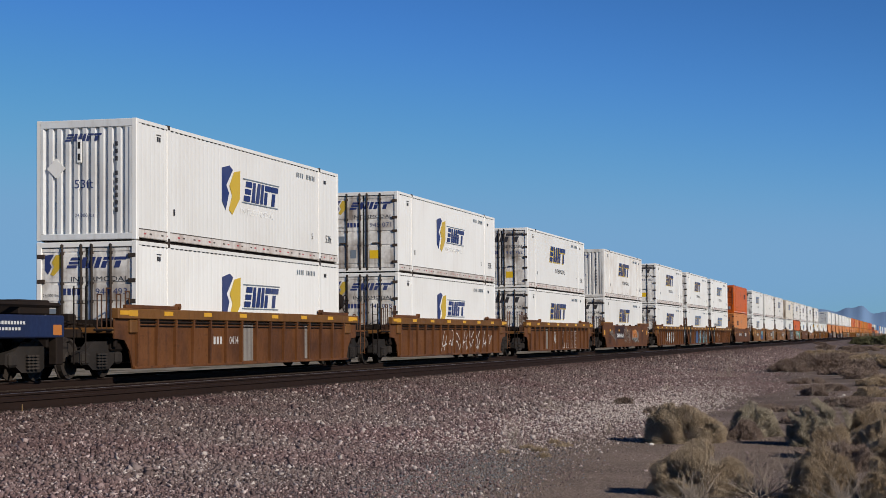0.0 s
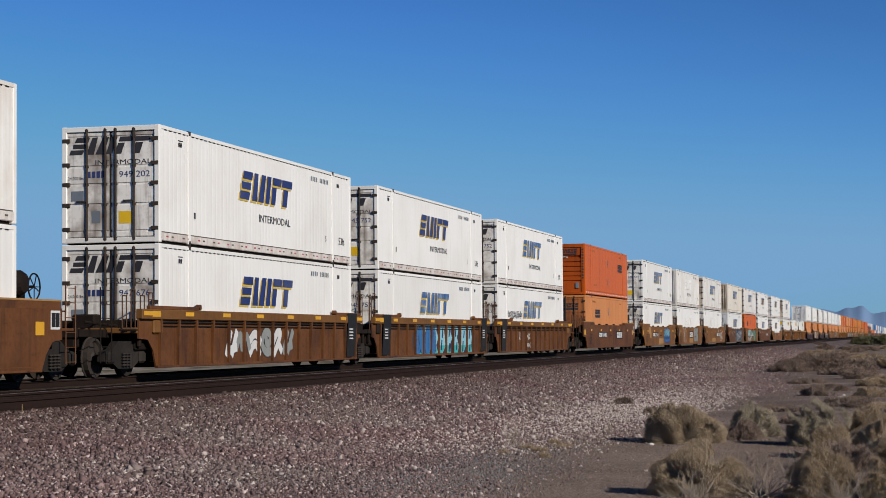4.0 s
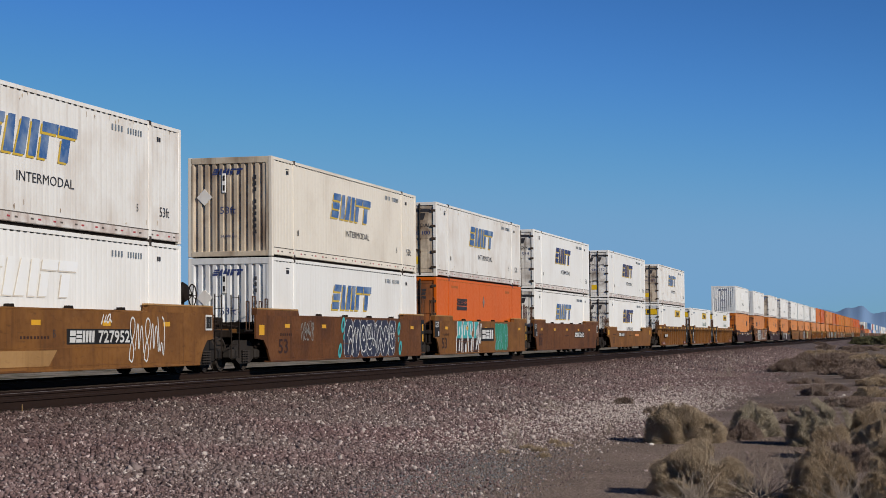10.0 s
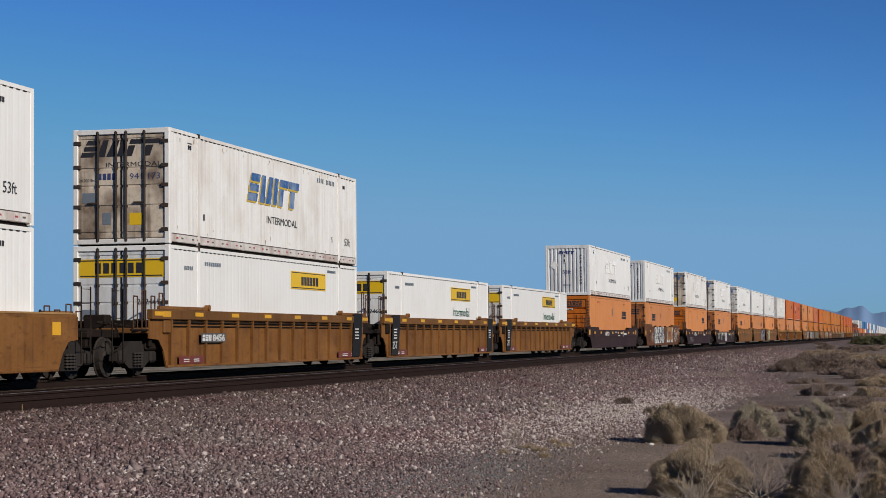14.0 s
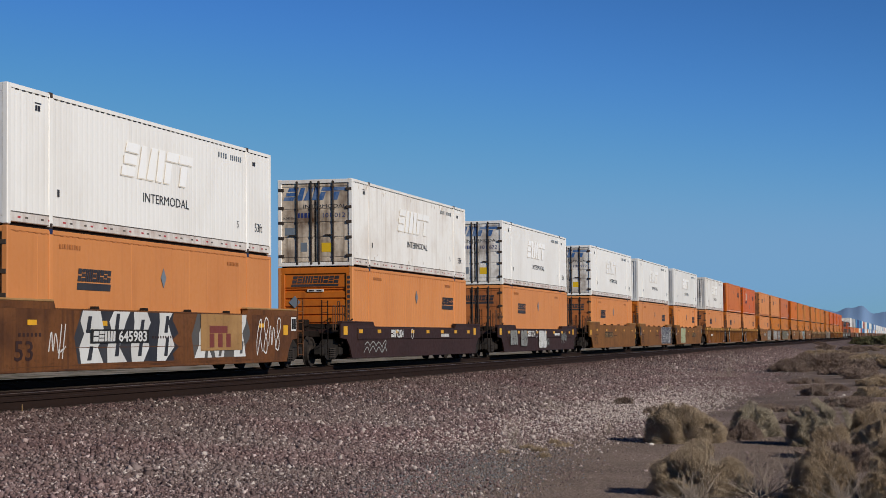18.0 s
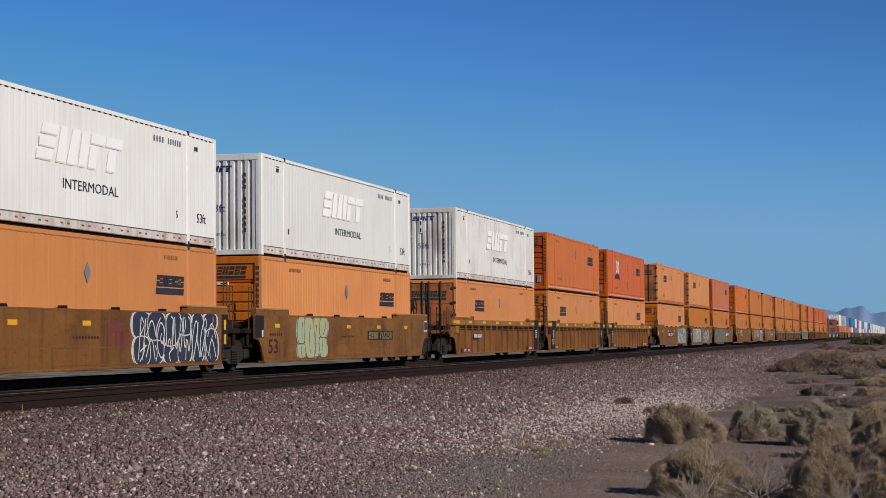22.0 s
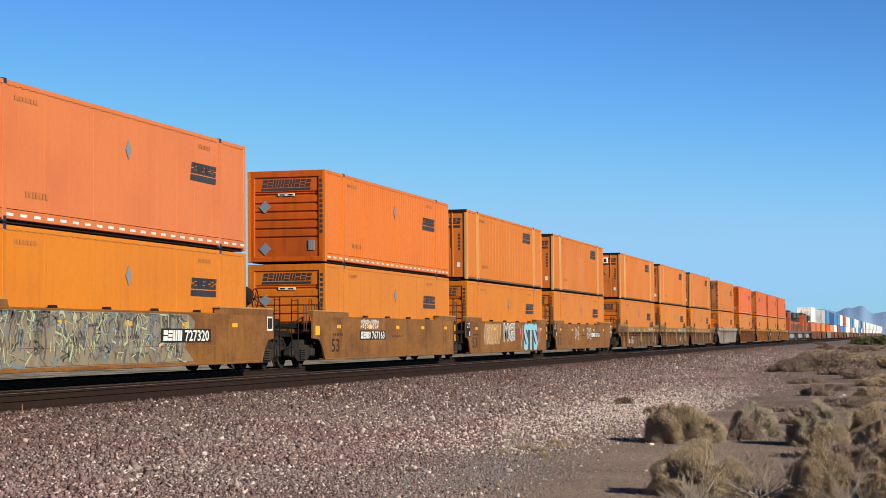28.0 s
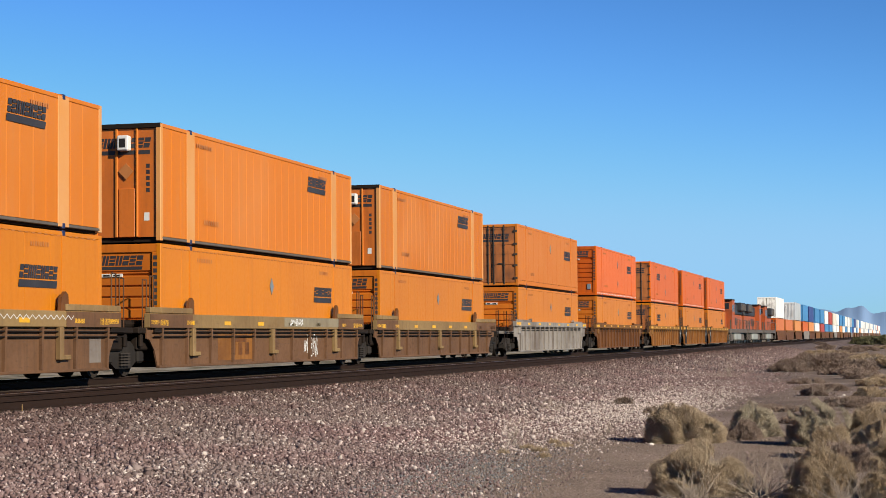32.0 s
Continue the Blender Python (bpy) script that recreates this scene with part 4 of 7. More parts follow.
            part("lettering", "int_n", lambda s: text_shape(s, "INTERMODAL", 0.30, 7.2, 0.92, "side", yo, 2.75), INK, box, "black capitals")
        elif mark == "faded":
            part("emblem_shadow", "logo_fg", lambda s: emblem(s, 5.60, 9.88, 1.44, 2.23, "side", yo, 0.27), CREAM, box, "yellowed edge of a peeled emblem")
            part("emblem", "logo_f", lambda s: emblem(s, 5.65, 9.93, 1.47, 2.26, "side", yo - 0.004, 0.27), PALE, box, "peeled pale blocks")
            part("lettering", "int_f", lambda s: text_shape(s, "INTERMODAL", 0.32, 6.9, 0.92, "side", yo, 2.95), INK, box, "black capitals")
        if end == "D":
            dark = {"shield": NAVY, "faded": ROYAL}.get(mark, INK)
            if mark == "shield":
                part("emblem", "door_logo_s", lambda s: emblem(s, -0.52, 0.95, 2.26, 2.52, "end", 0.033, 0.35), NAVY, box, "slanted blocks across both doors")
                part("emblem_shield", "door_shield_a", lambda s: slab(s, [(-1.08, 2.58), (-0.84, 2.6), (-0.96, 2.4), (-0.9, 2.3), (-1.0, 2.12), (-1.08, 2.22)], "end", 0.031), NAVY, box, "navy half of a shield emblem")
                part("emblem_shield", "door_shield_b", lambda s: slab(s, [(-0.8, 2.58), (-0.64, 2.6), (-0.64, 2.3), (-0.86, 2.08), (-0.94, 2.12), (-0.84, 2.3), (-0.9, 2.4)], "end", 0.031), GOLD, box, "gold half of a shield emblem")
            else:
                part("emblem", "door_logo", lambda s: emblem(s, -1.1, 0.92, 2.20, 2.62, "end", 0.033, 0.35), dark, box, "slanted blocks across both doors")
            part("lettering", "door_int", lambda s: text_shape(s, "INTERMODAL", 0.17, 0.42, 1.94, "end", 0.030, 1.5), INK, box, "black capitals")
            part("writing", ("door_id", words), lambda s: (word_bars(s, -0.62, -0.12, 1.62, 1.78, 4, "end", 0.033, 0.3),
                 text_shape(s, words or "945 752", 0.22, -0.22, 1.62, "end", 0.030, 0.82)), NAVY, box)
            part("lettering", "door_lbs", lambda s: text_shape(s, "24,000 lbs", 0.11, 1.14, 1.58, "end", 0.030, 0.42), INK, box)
        if end == "V":
            part("emblem", "nose_logo", lambda s: emblem(s, -0.55, 0.35, 2.38, 2.56, "end", 0.018, 0.3), NAVY, box, "slanted blocks")
            part("size_mark", "nose_53", lambda s: (text_shape(s, "53ft", 0.30, 0.32, 1.25, "end", 0.017, 0.5), text_shape(s, "24,000 lbs", 0.12, 0.3, 0.56, "end", 0.017, 0.5)), NAVY, box)
            part("writing", "nose_id", lambda s: [slab(s, [(0.74, 0.66 + 0.175 * k), (0.81, 0.66 + 0.175 * k), (0.81, 0.77 + 0.175 * k), (0.74, 0.77 + 0.175 * k)], "end", 0.018) for k in range(10) if k != 6], INK, box)
    if orange and not simple:
        zz = 2.25 if side == "old" else 1.84
        x0 = 11.55 if side == "old" else 12.1
        if mark == "left":
            x0 = 3.3
        part("emblem", ("o_logo", x0, zz), lambda s: (lean_blocks(s, x0, x0 + 1.75, zz, zz + 0.28, 9, "side", yo), slab(s, [(x0 - 0.04, zz - 0.19), (x0 + 1.72, zz - 0.19), (x0 + 1.76, zz - 0.035), (x0 - 0.01, zz - 0.035)], "side", yo)), INK, box, "row of dark blocks over a dark bar")
        part("small_stencil", "o_marks", lambda s: (word_bars(s, 2.4, 3.5, 2.52, 2.62, 9, "side", yo, 0.4), word_bars(s, 12.6, 13.5, 2.52, 2.62, 8, "side", yo, 0.4), word_bars(s, 2.9, 4.0, 0.55, 0.68, 7, "side", yo, 0.4)), FAINT, box)
        if side != "old":
            for z in ((2.08, 0.9) if skin == BRIGHT else (2.08,)):
                part("placard_plate", ("o_dia", z), lambda s, z=z: slab(s, [(8.0, z - 0.04), (8.16, z - 0.28), (8.32, z - 0.04), (8.16, z + 0.2)], "side", yo, 0.012), GREY, box, "grey-blue diamond plate")
        if mark == "thirty":
            part("anniversary_mark", "thirty", lambda s: text_shape(s, "30", 1.02, 3.3, 1.58, "side", yo, 1.25, 0.05), CHALK, box, "white numerals")
            part("anniversary_ribbon", "thirty_b", lambda s: slab(s, [(2.75, 1.1), (3.1, 1.2), (4.5, 1.2), (4.9, 1.02), (4.75, 1.28), (4.4, 1.48), (3.3, 1.48), (2.95, 1.36)], "side", yo), BLUECAR, box, "dark ribbon")
        if end == "D":
            part("emblem", "door_logo_o", lambda s: (lean_blocks(s, -0.85, 0.85, 2.20, 2.44, 9, "end", 0.033), slab(s, [(-0.85, 2.06), (0.85, 2.06), (0.85, 2.16), (-0.85, 2.16)], "end", 0.033)), INK, box, "row of dark blocks over a dark bar")
    if mark == "sign":
        part("sign_panel", "sign_y", lambda s: slab(s, [(9.35, 2.02), (12.7, 2.02), (12.7, 2.55), (9.35, 2.55)], "side", yo), SIGN_Y, box, "yellow sign panel")
        part("sign_frame", "sign_f", lambda s: ([slab(s, q, "side", yo - 0.004) for q in ([(9.4, 2.05), (12.65, 2.05), (12.65, 2.075), (9.4, 2.075)], [(9.4, 2.5), (12.65, 2.5), (12.65, 2.525), (9.4, 2.525)])],
             word_bars(s, 10.3, 12.0, 2.14, 2.40, 6, "side", yo - 0.004, 0.22)), INK, box, "dark bars on the sign")
        if words:
            part("lettering", "int_g", lambda s: text_shape(s, "Intermodal", 0.52, 9.6, 1.40, "side", yo, 2.9), GREEN, box, "green lettering")
        part("small_stencil", "sign_m", lambda s: (word_bars(s, 1.0, 1.6, 2.3, 2.4, 5, "side", yo, 0.4), word_bars(s, 2.4, 3.6, 2.45, 2.55, 8, "side", yo, 0.4), word_bars(s, 12.9, 13.8, 2.6, 2.68, 8, "side", yo, 0.4)), GREY, box)
        part("sign_panel", "sign_door", lambda s: slab(s, [(-1.14, 2.1), (1.14, 2.1), (1.14, 2.56), (-1.14, 2.56)], "end", 0.031), SIGN_Y, box, "yellow sign across the doors")
        part("sign_frame", "sign_door_b", lambda s: (word_bars(s, -0.7, 0.62, 2.2, 2.46, 6, "end", 0.025, 0.3), [slab(s, [(-1.1, z), (1.1, z), (1.1, z + 0.025), (-1.1, z + 0.025)], "end", 0.025) for z in (2.125, 2.51)],
             text_shape(s, "222465", 0.2, -0.42, 1.42, "end", 0.028, 0.62)), INK, box)
    return box


# ---- well cars ----
def truck(car, x, simple=False):
    """A two-axle truck with cast side frames and spring nests."""
    t = part("truck", "bolster", lambda s: (s.cbox(-0.2, 0.2, -1.0, 1.0, 0.42, 0.72, 0.03), s.cbox(-0.75, 0.75, -0.25, 0.25, 0.45, 0.62, 0.02),
             s.rod((0, 0, 0.72), (0, 0, 0.95), 0.2, 10)), TRUCK_IRON, car, "grimy iron truck with coil springs", at=(x, 0, 0))

    def frame_side(s, sg):
        y0, y1 = (sg * 0.98, sg * 1.16) if sg > 0 else (sg * 1.16, sg * 0.98)
        s.prism([(-1.18, 0.38), (-1.15, 0.60), (-0.72, 0.66), (-0.42, 0.84), (0.42, 0.84), (0.72, 0.66), (1.15, 0.60), (1.18, 0.38), (0.98, 0.30),
                 (0.72, 0.34), (0.42, 0.20), (-0.42, 0.20), (-0.72, 0.34), (-0.98, 0.30)], "y", y0, y1)
        for bx in (-0.89, 0.89):
            s.cbox(bx - 0.17, bx + 0.17, min(sg * 1.0, sg * 1.24), max(sg * 1.0, sg * 1.24), 0.32, 0.60, 0.05)

    def springs(s, sg):
        for k in (-0.18, 0.0, 0.18):
            for j in range(5):
                z = 0.27 + 0.066 * j
                s.rod((k, sg * 1.19, z), (k, sg * 1.19, z + 0.036), 0.075, 7)

    def wheel(s, sx, sg):
        prof = [(0.0, 0.05), (0.12, 0.07), (0.16, 0.03), (0.36, 0.02), (0.40, 0.07), (0.455, 0.07), (0.46, -0.04), (0.49, -0.055), (0.49, -0.075), (0.40, -0.07), (0.36, -0.03), (0.0, -0.03)]
        s.lathe([(r, sg * y) for r, y in prof], (sx, sg * 0.735, 0.46), 20)
    if simple:
        part("side_frame", ("frame", -1), lambda s: frame_side(s, -1), TRUCK_IRON, t)
        part("wheel_set", "far_wheels", lambda s: [s.rod((sx, sg * 0.68, 0.46), (sx, sg * 0.8, 0.46), 0.46, 14) for sx in (-0.89, 0.89) for sg in (-1, 1)], IRON, t)["kind"] = "stuff"
        return t
    for sg in (-1, 1):
        part("side_frame", ("frame", sg), lambda s, sg=sg: frame_side(s, sg), TRUCK_IRON, t)
        part("spring_nest", ("springs", sg), lambda s, sg=sg: springs(s, sg), WHEEL, t, "dusty coil springs")
        for sx in (-0.89, 0.89):
            part("wheel", ("wheel", sx, sg), lambda s, sx=sx, sg=sg: wheel(s, sx, sg), WHEEL, t, "grimy steel wheel")
    part("axles", "axles", lambda s: [s.rod((sx, -1.05, 0.46), (sx, 1.05, 0.46), 0.08, 8) for sx in (-0.89, 0.89)], IRON, t)
    return t


FIGURES = (
    (((0.2, 0.0), (0.0, 0.4), (0.5, 1.0), (0.85, 0.9), (0.5, 0.35), (0.2, 0.0)), ((0.6, 0.5), (1.0, 0.1))),
    (((-0.1, 0.25), (0.25, 1.0), (0.4, 0.05), (0.7, 0.95), (1.1, 0.2)),),
    (((1.0, 0.1), (0.5, 0.0), (0.0, 0.45), (0.4, 1.0), (0.95, 0.75), (0.75, 0.35), (0.4, 0.5), (0.6, 0.65)),),
    (((0.1, 0.0), (0.45, 1.0)), ((0.55, 0.0), (0.95, 1.0)), ((0.3, 0.2), (1.0, 0.35))),
    (((-0.05, 0.55), (0.5, 1.0), (1.05, 0.5)), ((0.0, 0.05), (0.5, 0.6), (1.0, 0.0))),
    (((0.1, 0.1), (0.6, 0.0), (0.75, 0.35), (0.2, 0.65), (0.35, 1.0), (0.9, 0.95), (0.85, 0.65), (0.25, 0.4), (0.1, 0.1)),),
    (((0.0, 1.0), (0.2, 0.1), (0.5, 0.55), (0.75, 0.0), (1.0, 0.9), (0.6, 1.0)),),
)


def rounded(pts, rounds=2):
    for r in range(rounds):
        out = [pts[0]]
        for (ax, az), (cx, cz) in zip(pts, pts[1:]):
            out += [(0.75 * ax + 0.25 * cx, 0.75 * az + 0.25 * cz), (0.25 * ax + 0.75 * cx, 0.25 * az + 0.75 * cz)]
        pts = out + [pts[-1]]
    return pts


def ribbon(s, pts, wd, y, z0, z1):
    v, n = [], len(pts)
    for j, (px, pz) in enumerate(pts):
        qx, qz = pts[min(j + 1, n - 1)][0] - pts[max(j - 1, 0)][0], pts[min(j + 1, n - 1)][1] - pts[max(j - 1, 0)][1]
        m = math.hypot(qx, qz) or 1
        nx, nz = -qz / m * wd, qx / m * wd
        y -= 0.00012
        v += [(px + nx, y, min(max(pz + nz, z0), z1)), (px - nx, y, min(max(pz - nz, z0), z1))]
    s.add(v, [(2 * j, 2 * j + 1, 2 * j + 3, 2 * j + 2) for j in range(n - 1)])


def spray(car, key, x0, x1, z0, z1, y, fills, lines, seed, letters=4, fat=0.13, halo=None):
    """Spray-painted figures: fat rounded strokes with an outline, or thin winding lines; no words."""
    rng = random.Random(seed)
    w, h = (x1 - x0) / letters, z1 - z0
    cells = []
    for k in range(letters):
        fig = FIGURES[rng.randrange(len(FIGURES))]
        lean, drop = rng.uniform(-0.08, 0.18), rng.uniform(0, 0.1)
        fill = fills[k % len(fills)]
        wd = min(fat * w, fat * h * 1.2) if fill else min(0.022, 0.05 * w + 0.006)
        ew = wd * 1.0
        strokes = []
        for line in fig:
            strokes.append(rounded([(x0 + w * (k + 0.02 + 0.96 * px + lean * (pz - 0.5)), z0 + ew + (h - 2 * ew) * (pz * (1 - drop) + drop * (k % 2))) for px, pz in line]))
        cells.append((fill, wd, strokes))
    rim = max(0.022, 0.03 * h)
    if halo:
        part("spray_field", (key, "halo"), lambda s: [ribbon(s, q, c[1] + 2.6 * rim, y - 0.0012 - 0.0002 * (i % 5), z0, z1) for i, c in enumerate(cells) for q in c[2]], halo, car, "dark sprayed backing")
    part("spray_outline", (key, "lines"), lambda s: [ribbon(s, q, c[1] + (rim if c[0] else 0), y - 0.003 - 0.0002 * (i % 3), z0, z1) for i, c in enumerate(cells) for q in c[2]], lines, car, "winding spray-paint outlines")
    for m in dict.fromkeys(f for f in fills if f):
        part("spray_field", (key, "field", m.name), lambda s, m=m: [ribbon(s, q, c[1], y - 0.009 - 0.0002 * (i % 3), z0, z1) for i, c in enumerate(cells) if c[0] == m for q in c[2]], m, car, "fat sprayed figures")


def scrawl(car, key, x0, x1, z0, z1, y, under, inks, n, seed, wide=1.0):
    """A side covered edge to edge in angular sprayed strokes over a pale ground."""
    rng = random.Random(seed)
    edge = [(x1 + rng.uniform(-0.5, 0.3), z0 + (z1 - z0) * k / 7) for k in range(8)]
    part("spray_field", (key, "under"), lambda s: slab(s, [(x0, z0)] + edge + [(x0, z1)], "side", y, 0.002), under, car, "chalky sprayed ground")
    for i, m in enumerate(inks):
        def strokes(s, i=i):
            for q in range(n):
                px, pz = rng.uniform(x0 + 0.1, x1 - 0.4), rng.uniform(z0 + 0.1, z1 - 0.1)
                wd = wide * rng.choice((0.008, 0.012, 0.018, 0.03))
                pts, a = [(px, pz)], rng.choice((1.2, 1.4, 1.57, 1.8, -0.2, 0.3, 1.1))
                for j in range(rng.choice((1, 2, 3, 4))):
                    g = rng.uniform(0.12, 0.42)
                    px, pz = px + g * math.cos(a), pz + g * math.sin(a)
                    pts.append((min(max(px, x0 + 0.05), x1 + 0.1), min(max(pz, z0 + 0.03), z1 - 0.03)))
                    a += rng.choice((-2.3, -1.2, -0.5, 0.5, 1.2, 2.3))
                v = []
                for j, (ux, uz) in enumerate(pts):
                    qx, qz = pts[min(j + 1, len(pts) - 1)][0] - pts[max(j - 1, 0)][0], pts[min(j + 1, len(pts) - 1)][1] - pts[max(j - 1, 0)][1]
                    m2 = math.hypot(qx, qz) or 1
                    dx, dz = -qz / m2 * wd, qx / m2 * wd
                    yy = y - 0.004 - 0.001 * i
                    v += [(ux + dx, yy, uz + dz), (ux - dx, yy, uz - dz)]
                s.add(v, [(2 * j, 2 * j + 1, 2 * j + 3, 2 * j + 2) for j in range(len(pts) - 1)])
        part("spray_outline", (key, "ink", i), strokes, m, car, "crowded angular spray strokes")


def blob(cx, cz, rx, rz, p=2.8, n=16, lean=0.0):
    """Points of a rounded cushion outline."""
    out = []
    for k in range(n):
        c, d = math.cos(2 * math.pi * k / n), math.sin(2 * math.pi * k / n)
        u, w = math.copysign(abs(c) ** (2 / p), c) * rx, math.copysign(abs(d) ** (2 / p), d) * rz
        out.append((cx + u + lean * w, cz + w))
    return out


def bubbles(car, key, x0, x1, z0, z1, y, fill, line, cols, seed, rim=0.03, rows=2, halo=None):
    """Swollen sprayed figures in crowded columns, each with its outline; no words."""
    rng = random.Random(seed)
    w, h = (x1 - x0) / cols, z1 - z0
    cells = []
    for k in range(cols):
        cuts = [0.0, 1.0] if rows == 1 or rng.random() < 0.25 else [0.0, rng.uniform(0.32, 0.66), 1.0]
        for lo, hi in zip(cuts, cuts[1:]):
            cells.append((x0 + (k + 0.5) * w + rng.uniform(-0.12, 0.12) * w, z0 + h * (lo + hi) / 2, w * rng.uniform(0.46, 0.66), h * (hi - lo) * 0.54, rng.uniform(-0.25, 0.32)))
    rng.shuffle(cells)

    def inside(pts):
        return [(u, min(max(v, z0), z1)) for u, v in pts]
    if halo:
        part("spray_field", (key, "halo"), lambda s: [slab(s, inside(blob(a, c, 1.12 * rx + 2 * rim, 1.04 * rz + rim, 2.4, 16, e)), "side", y - 0.0003 * (i % 4), 0.0002) for i, (a, c, rx, rz, e) in enumerate(cells)], halo, car, "sprayed glow round the figures")
    if not fill:
        part("spray_outline", (key, "line"), lambda s: [ribbon(s, [*q, q[0]], rim * 0.5, y - 0.002 - 0.0006 * i, z0 - 0.2, z1 + 0.1) for i, q in enumerate(blob(a, c, rx, rz, 2.6, 18, e) for a, c, rx, rz, e in cells)], line, car, "thin sprayed outlines")
        return
    part("spray_outline", (key, "line"), lambda s: [slab(s, inside(blob(a, c, rx + rim, rz + rim * 0.8, 2.8, 16, e)), "side", y - 0.002 - 0.0012 * i, 0.0004) for i, (a, c, rx, rz, e) in enumerate(cells)], line, car, "sprayed outlines")
    part("spray_field", (key, "fill"), lambda s: [slab(s, inside(blob(a, c, rx, rz, 2.8, 16, e)), "side", y - 0.0027 - 0.0012 * i, 0.0004) for i, (a, c, rx, rz, e) in enumerate(cells)], fill, car, "swollen sprayed figures")
    part("spray_outline", (key, "fold"), lambda s: [ribbon(s, rounded([(a + rx * rng.uniform(-0.4, 0.3), c - rz * 0.75), (a + rx * rng.uniform(-0.5, 0.5), c), (a + rx * rng.uniform(-0.1, 0.5), c + rz * 0.6)]), rim * 0.5, y - 0.004 - 0.0012 * i, z0, z1 + 0.2) for i, (a, c, rx, rz, e) in enumerate(cells)], line, car, "sprayed fold lines")


def angular(car, key, x0, x1, z0, z1, y, ground, high, low, edge, n, seed, split=0.3, rim=0.035):
    """Tall angular sprayed figures in two tones with a pale edge over a dark ground; no words."""
    rng = random.Random(seed)
    w, h = (x1 - x0) / n, z1 - z0
    levels = (0.0, split, 0.5 + 0.2 * split, 0.8, 1.0)
    cells = []
    for k in range(n):
        lean = rng.uniform(0.0, 0.25) * w
        left = [x0 + k * w + lean * q + rng.uniform(-0.10, 0.16) * w for q in levels]
        right = [x0 + (k + 0.74) * w + lean * q + rng.uniform(-0.26, 0.18) * w for q in levels]
        cells.append((left, right))
    if ground:
        side = [(x1 + rng.uniform(-0.25, 0.3), z0 + h * k / 7) for k in range(8)]
        part("spray_field", (key, "ground"), lambda s: slab(s, [(x0 - 0.1, z0)] + side + [(x0 + 0.1, z1), (x0 - 0.3, z0 + 0.5 * h)], "side", y, 0.0006), ground, car, "dark sprayed ground")
    if edge:
        part("spray_outline", (key, "edge"), lambda s: [slab(s, [(a - rim, z0 + h * q) for a, q in zip(lf, levels)] + [(a + rim, z0 + h * q) for a, q in list(zip(rt, levels))[::-1]], "side", y - 0.002 - 0.0004 * (i % 3), 0.0003) for i, (lf, rt) in enumerate(cells)], edge, car, "pale sprayed edges")
    for name, m, a, c in (("low", low, 0, 2), ("high", high, 1, 5)):
        part("spray_field", (key, name), lambda s, a=a, c=c: [slab(s, [(q, z0 + h * v) for q, v in zip(lf[a:c], levels[a:c])] + [(q, z0 + h * v) for q, v in list(zip(rt[a:c], levels[a:c]))[::-1]], "side", y - 0.0035 - 0.0004 * (i % 3), 0.0003) for i, (lf, rt) in enumerate(cells)], m, car, "angular sprayed figures")
    part("spray_outline", (key, "cuts"), lambda s: [slab(s, [(u, z0 + h * v), (u + 0.16 * w, z0 + h * v), (u + 0.24 * w, z0 + h * (v + g)), (u + 0.10 * w, z0 + h * (v + g))], "side", y - 0.0052 - 0.0003 * (i % 3), 0.0003)
         for i, (lf, rt) in enumerate(cells) for u, v, g in ((lf[1] + 0.3 * w, rng.uniform(0.0, 0.12), rng.uniform(0.25, 0.4)), (lf[3] + 0.2 * w, rng.uniform(0.5, 0.6), rng.uniform(0.2, 0.38)))], ground or edge, car, "dark cuts between the figures")


def spiky(s, x0, x1, z0, z1, y, n, rng, deep=0.25, thick=0.0004):
    """A jagged star-edged field."""
    pts = []
    for k in range(n):
        a = 2 * math.pi * k / n
        r = (1.0 if k % 2 else 1.0 - deep) * rng.uniform(0.9, 1.0)
        c, d = math.cos(a), math.sin(a)
        u, w = math.copysign(abs(c) ** 0.7, c), math.copysign(abs(d) ** 0.7, d)
        pts.append(((x0 + x1) / 2 + u * r * (x1 - x0) / 2, (z0 + z1) / 2 + w * r * (z1 - z0) / 2))
    slab(s, pts, "side", y, thick)


def number_plate(car, key, x, z, digits, y, board, ink=None, wide=3.1, prefix=4, high=0.31):
    if board:
        part("number_board", (key, "board"), lambda s: slab(s, [(x, z), (x + wide, z), (x + wide, z + high), (x, z + high)], "side", y), board, car, "black number board")
    part("car_number", (key, "num", digits), lambda s: (lean_blocks(s, x + 0.04 * wide, x + wide * 0.41, z + 0.04, z + high - 0.04, prefix, "side", y - 0.005, 0.12) if prefix else None,
         text_shape(s, digits, (high - 0.075) * 1.42, x + wide * 0.46, z + 0.04, "side", y - 0.006, wide * 0.50, 0.008)), ink or CHALK, car, "white painted number")


def emblem_board(car, key, x, z, w, h, y):
    part("emblem_board", (key, "b"), lambda s: slab(s, [(x, z), (x + w, z), (x + w, z + h), (x, z + h)], "side", y), BLACK, car, "black board with pale blocks")
    part("emblem", (key, "t"), lambda s: lean_blocks(s, x + 0.2, x + w - 0.1, z + 0.09, z + h - 0.09, 3, "side", y - 0.005, 0.0), CHALK, car)


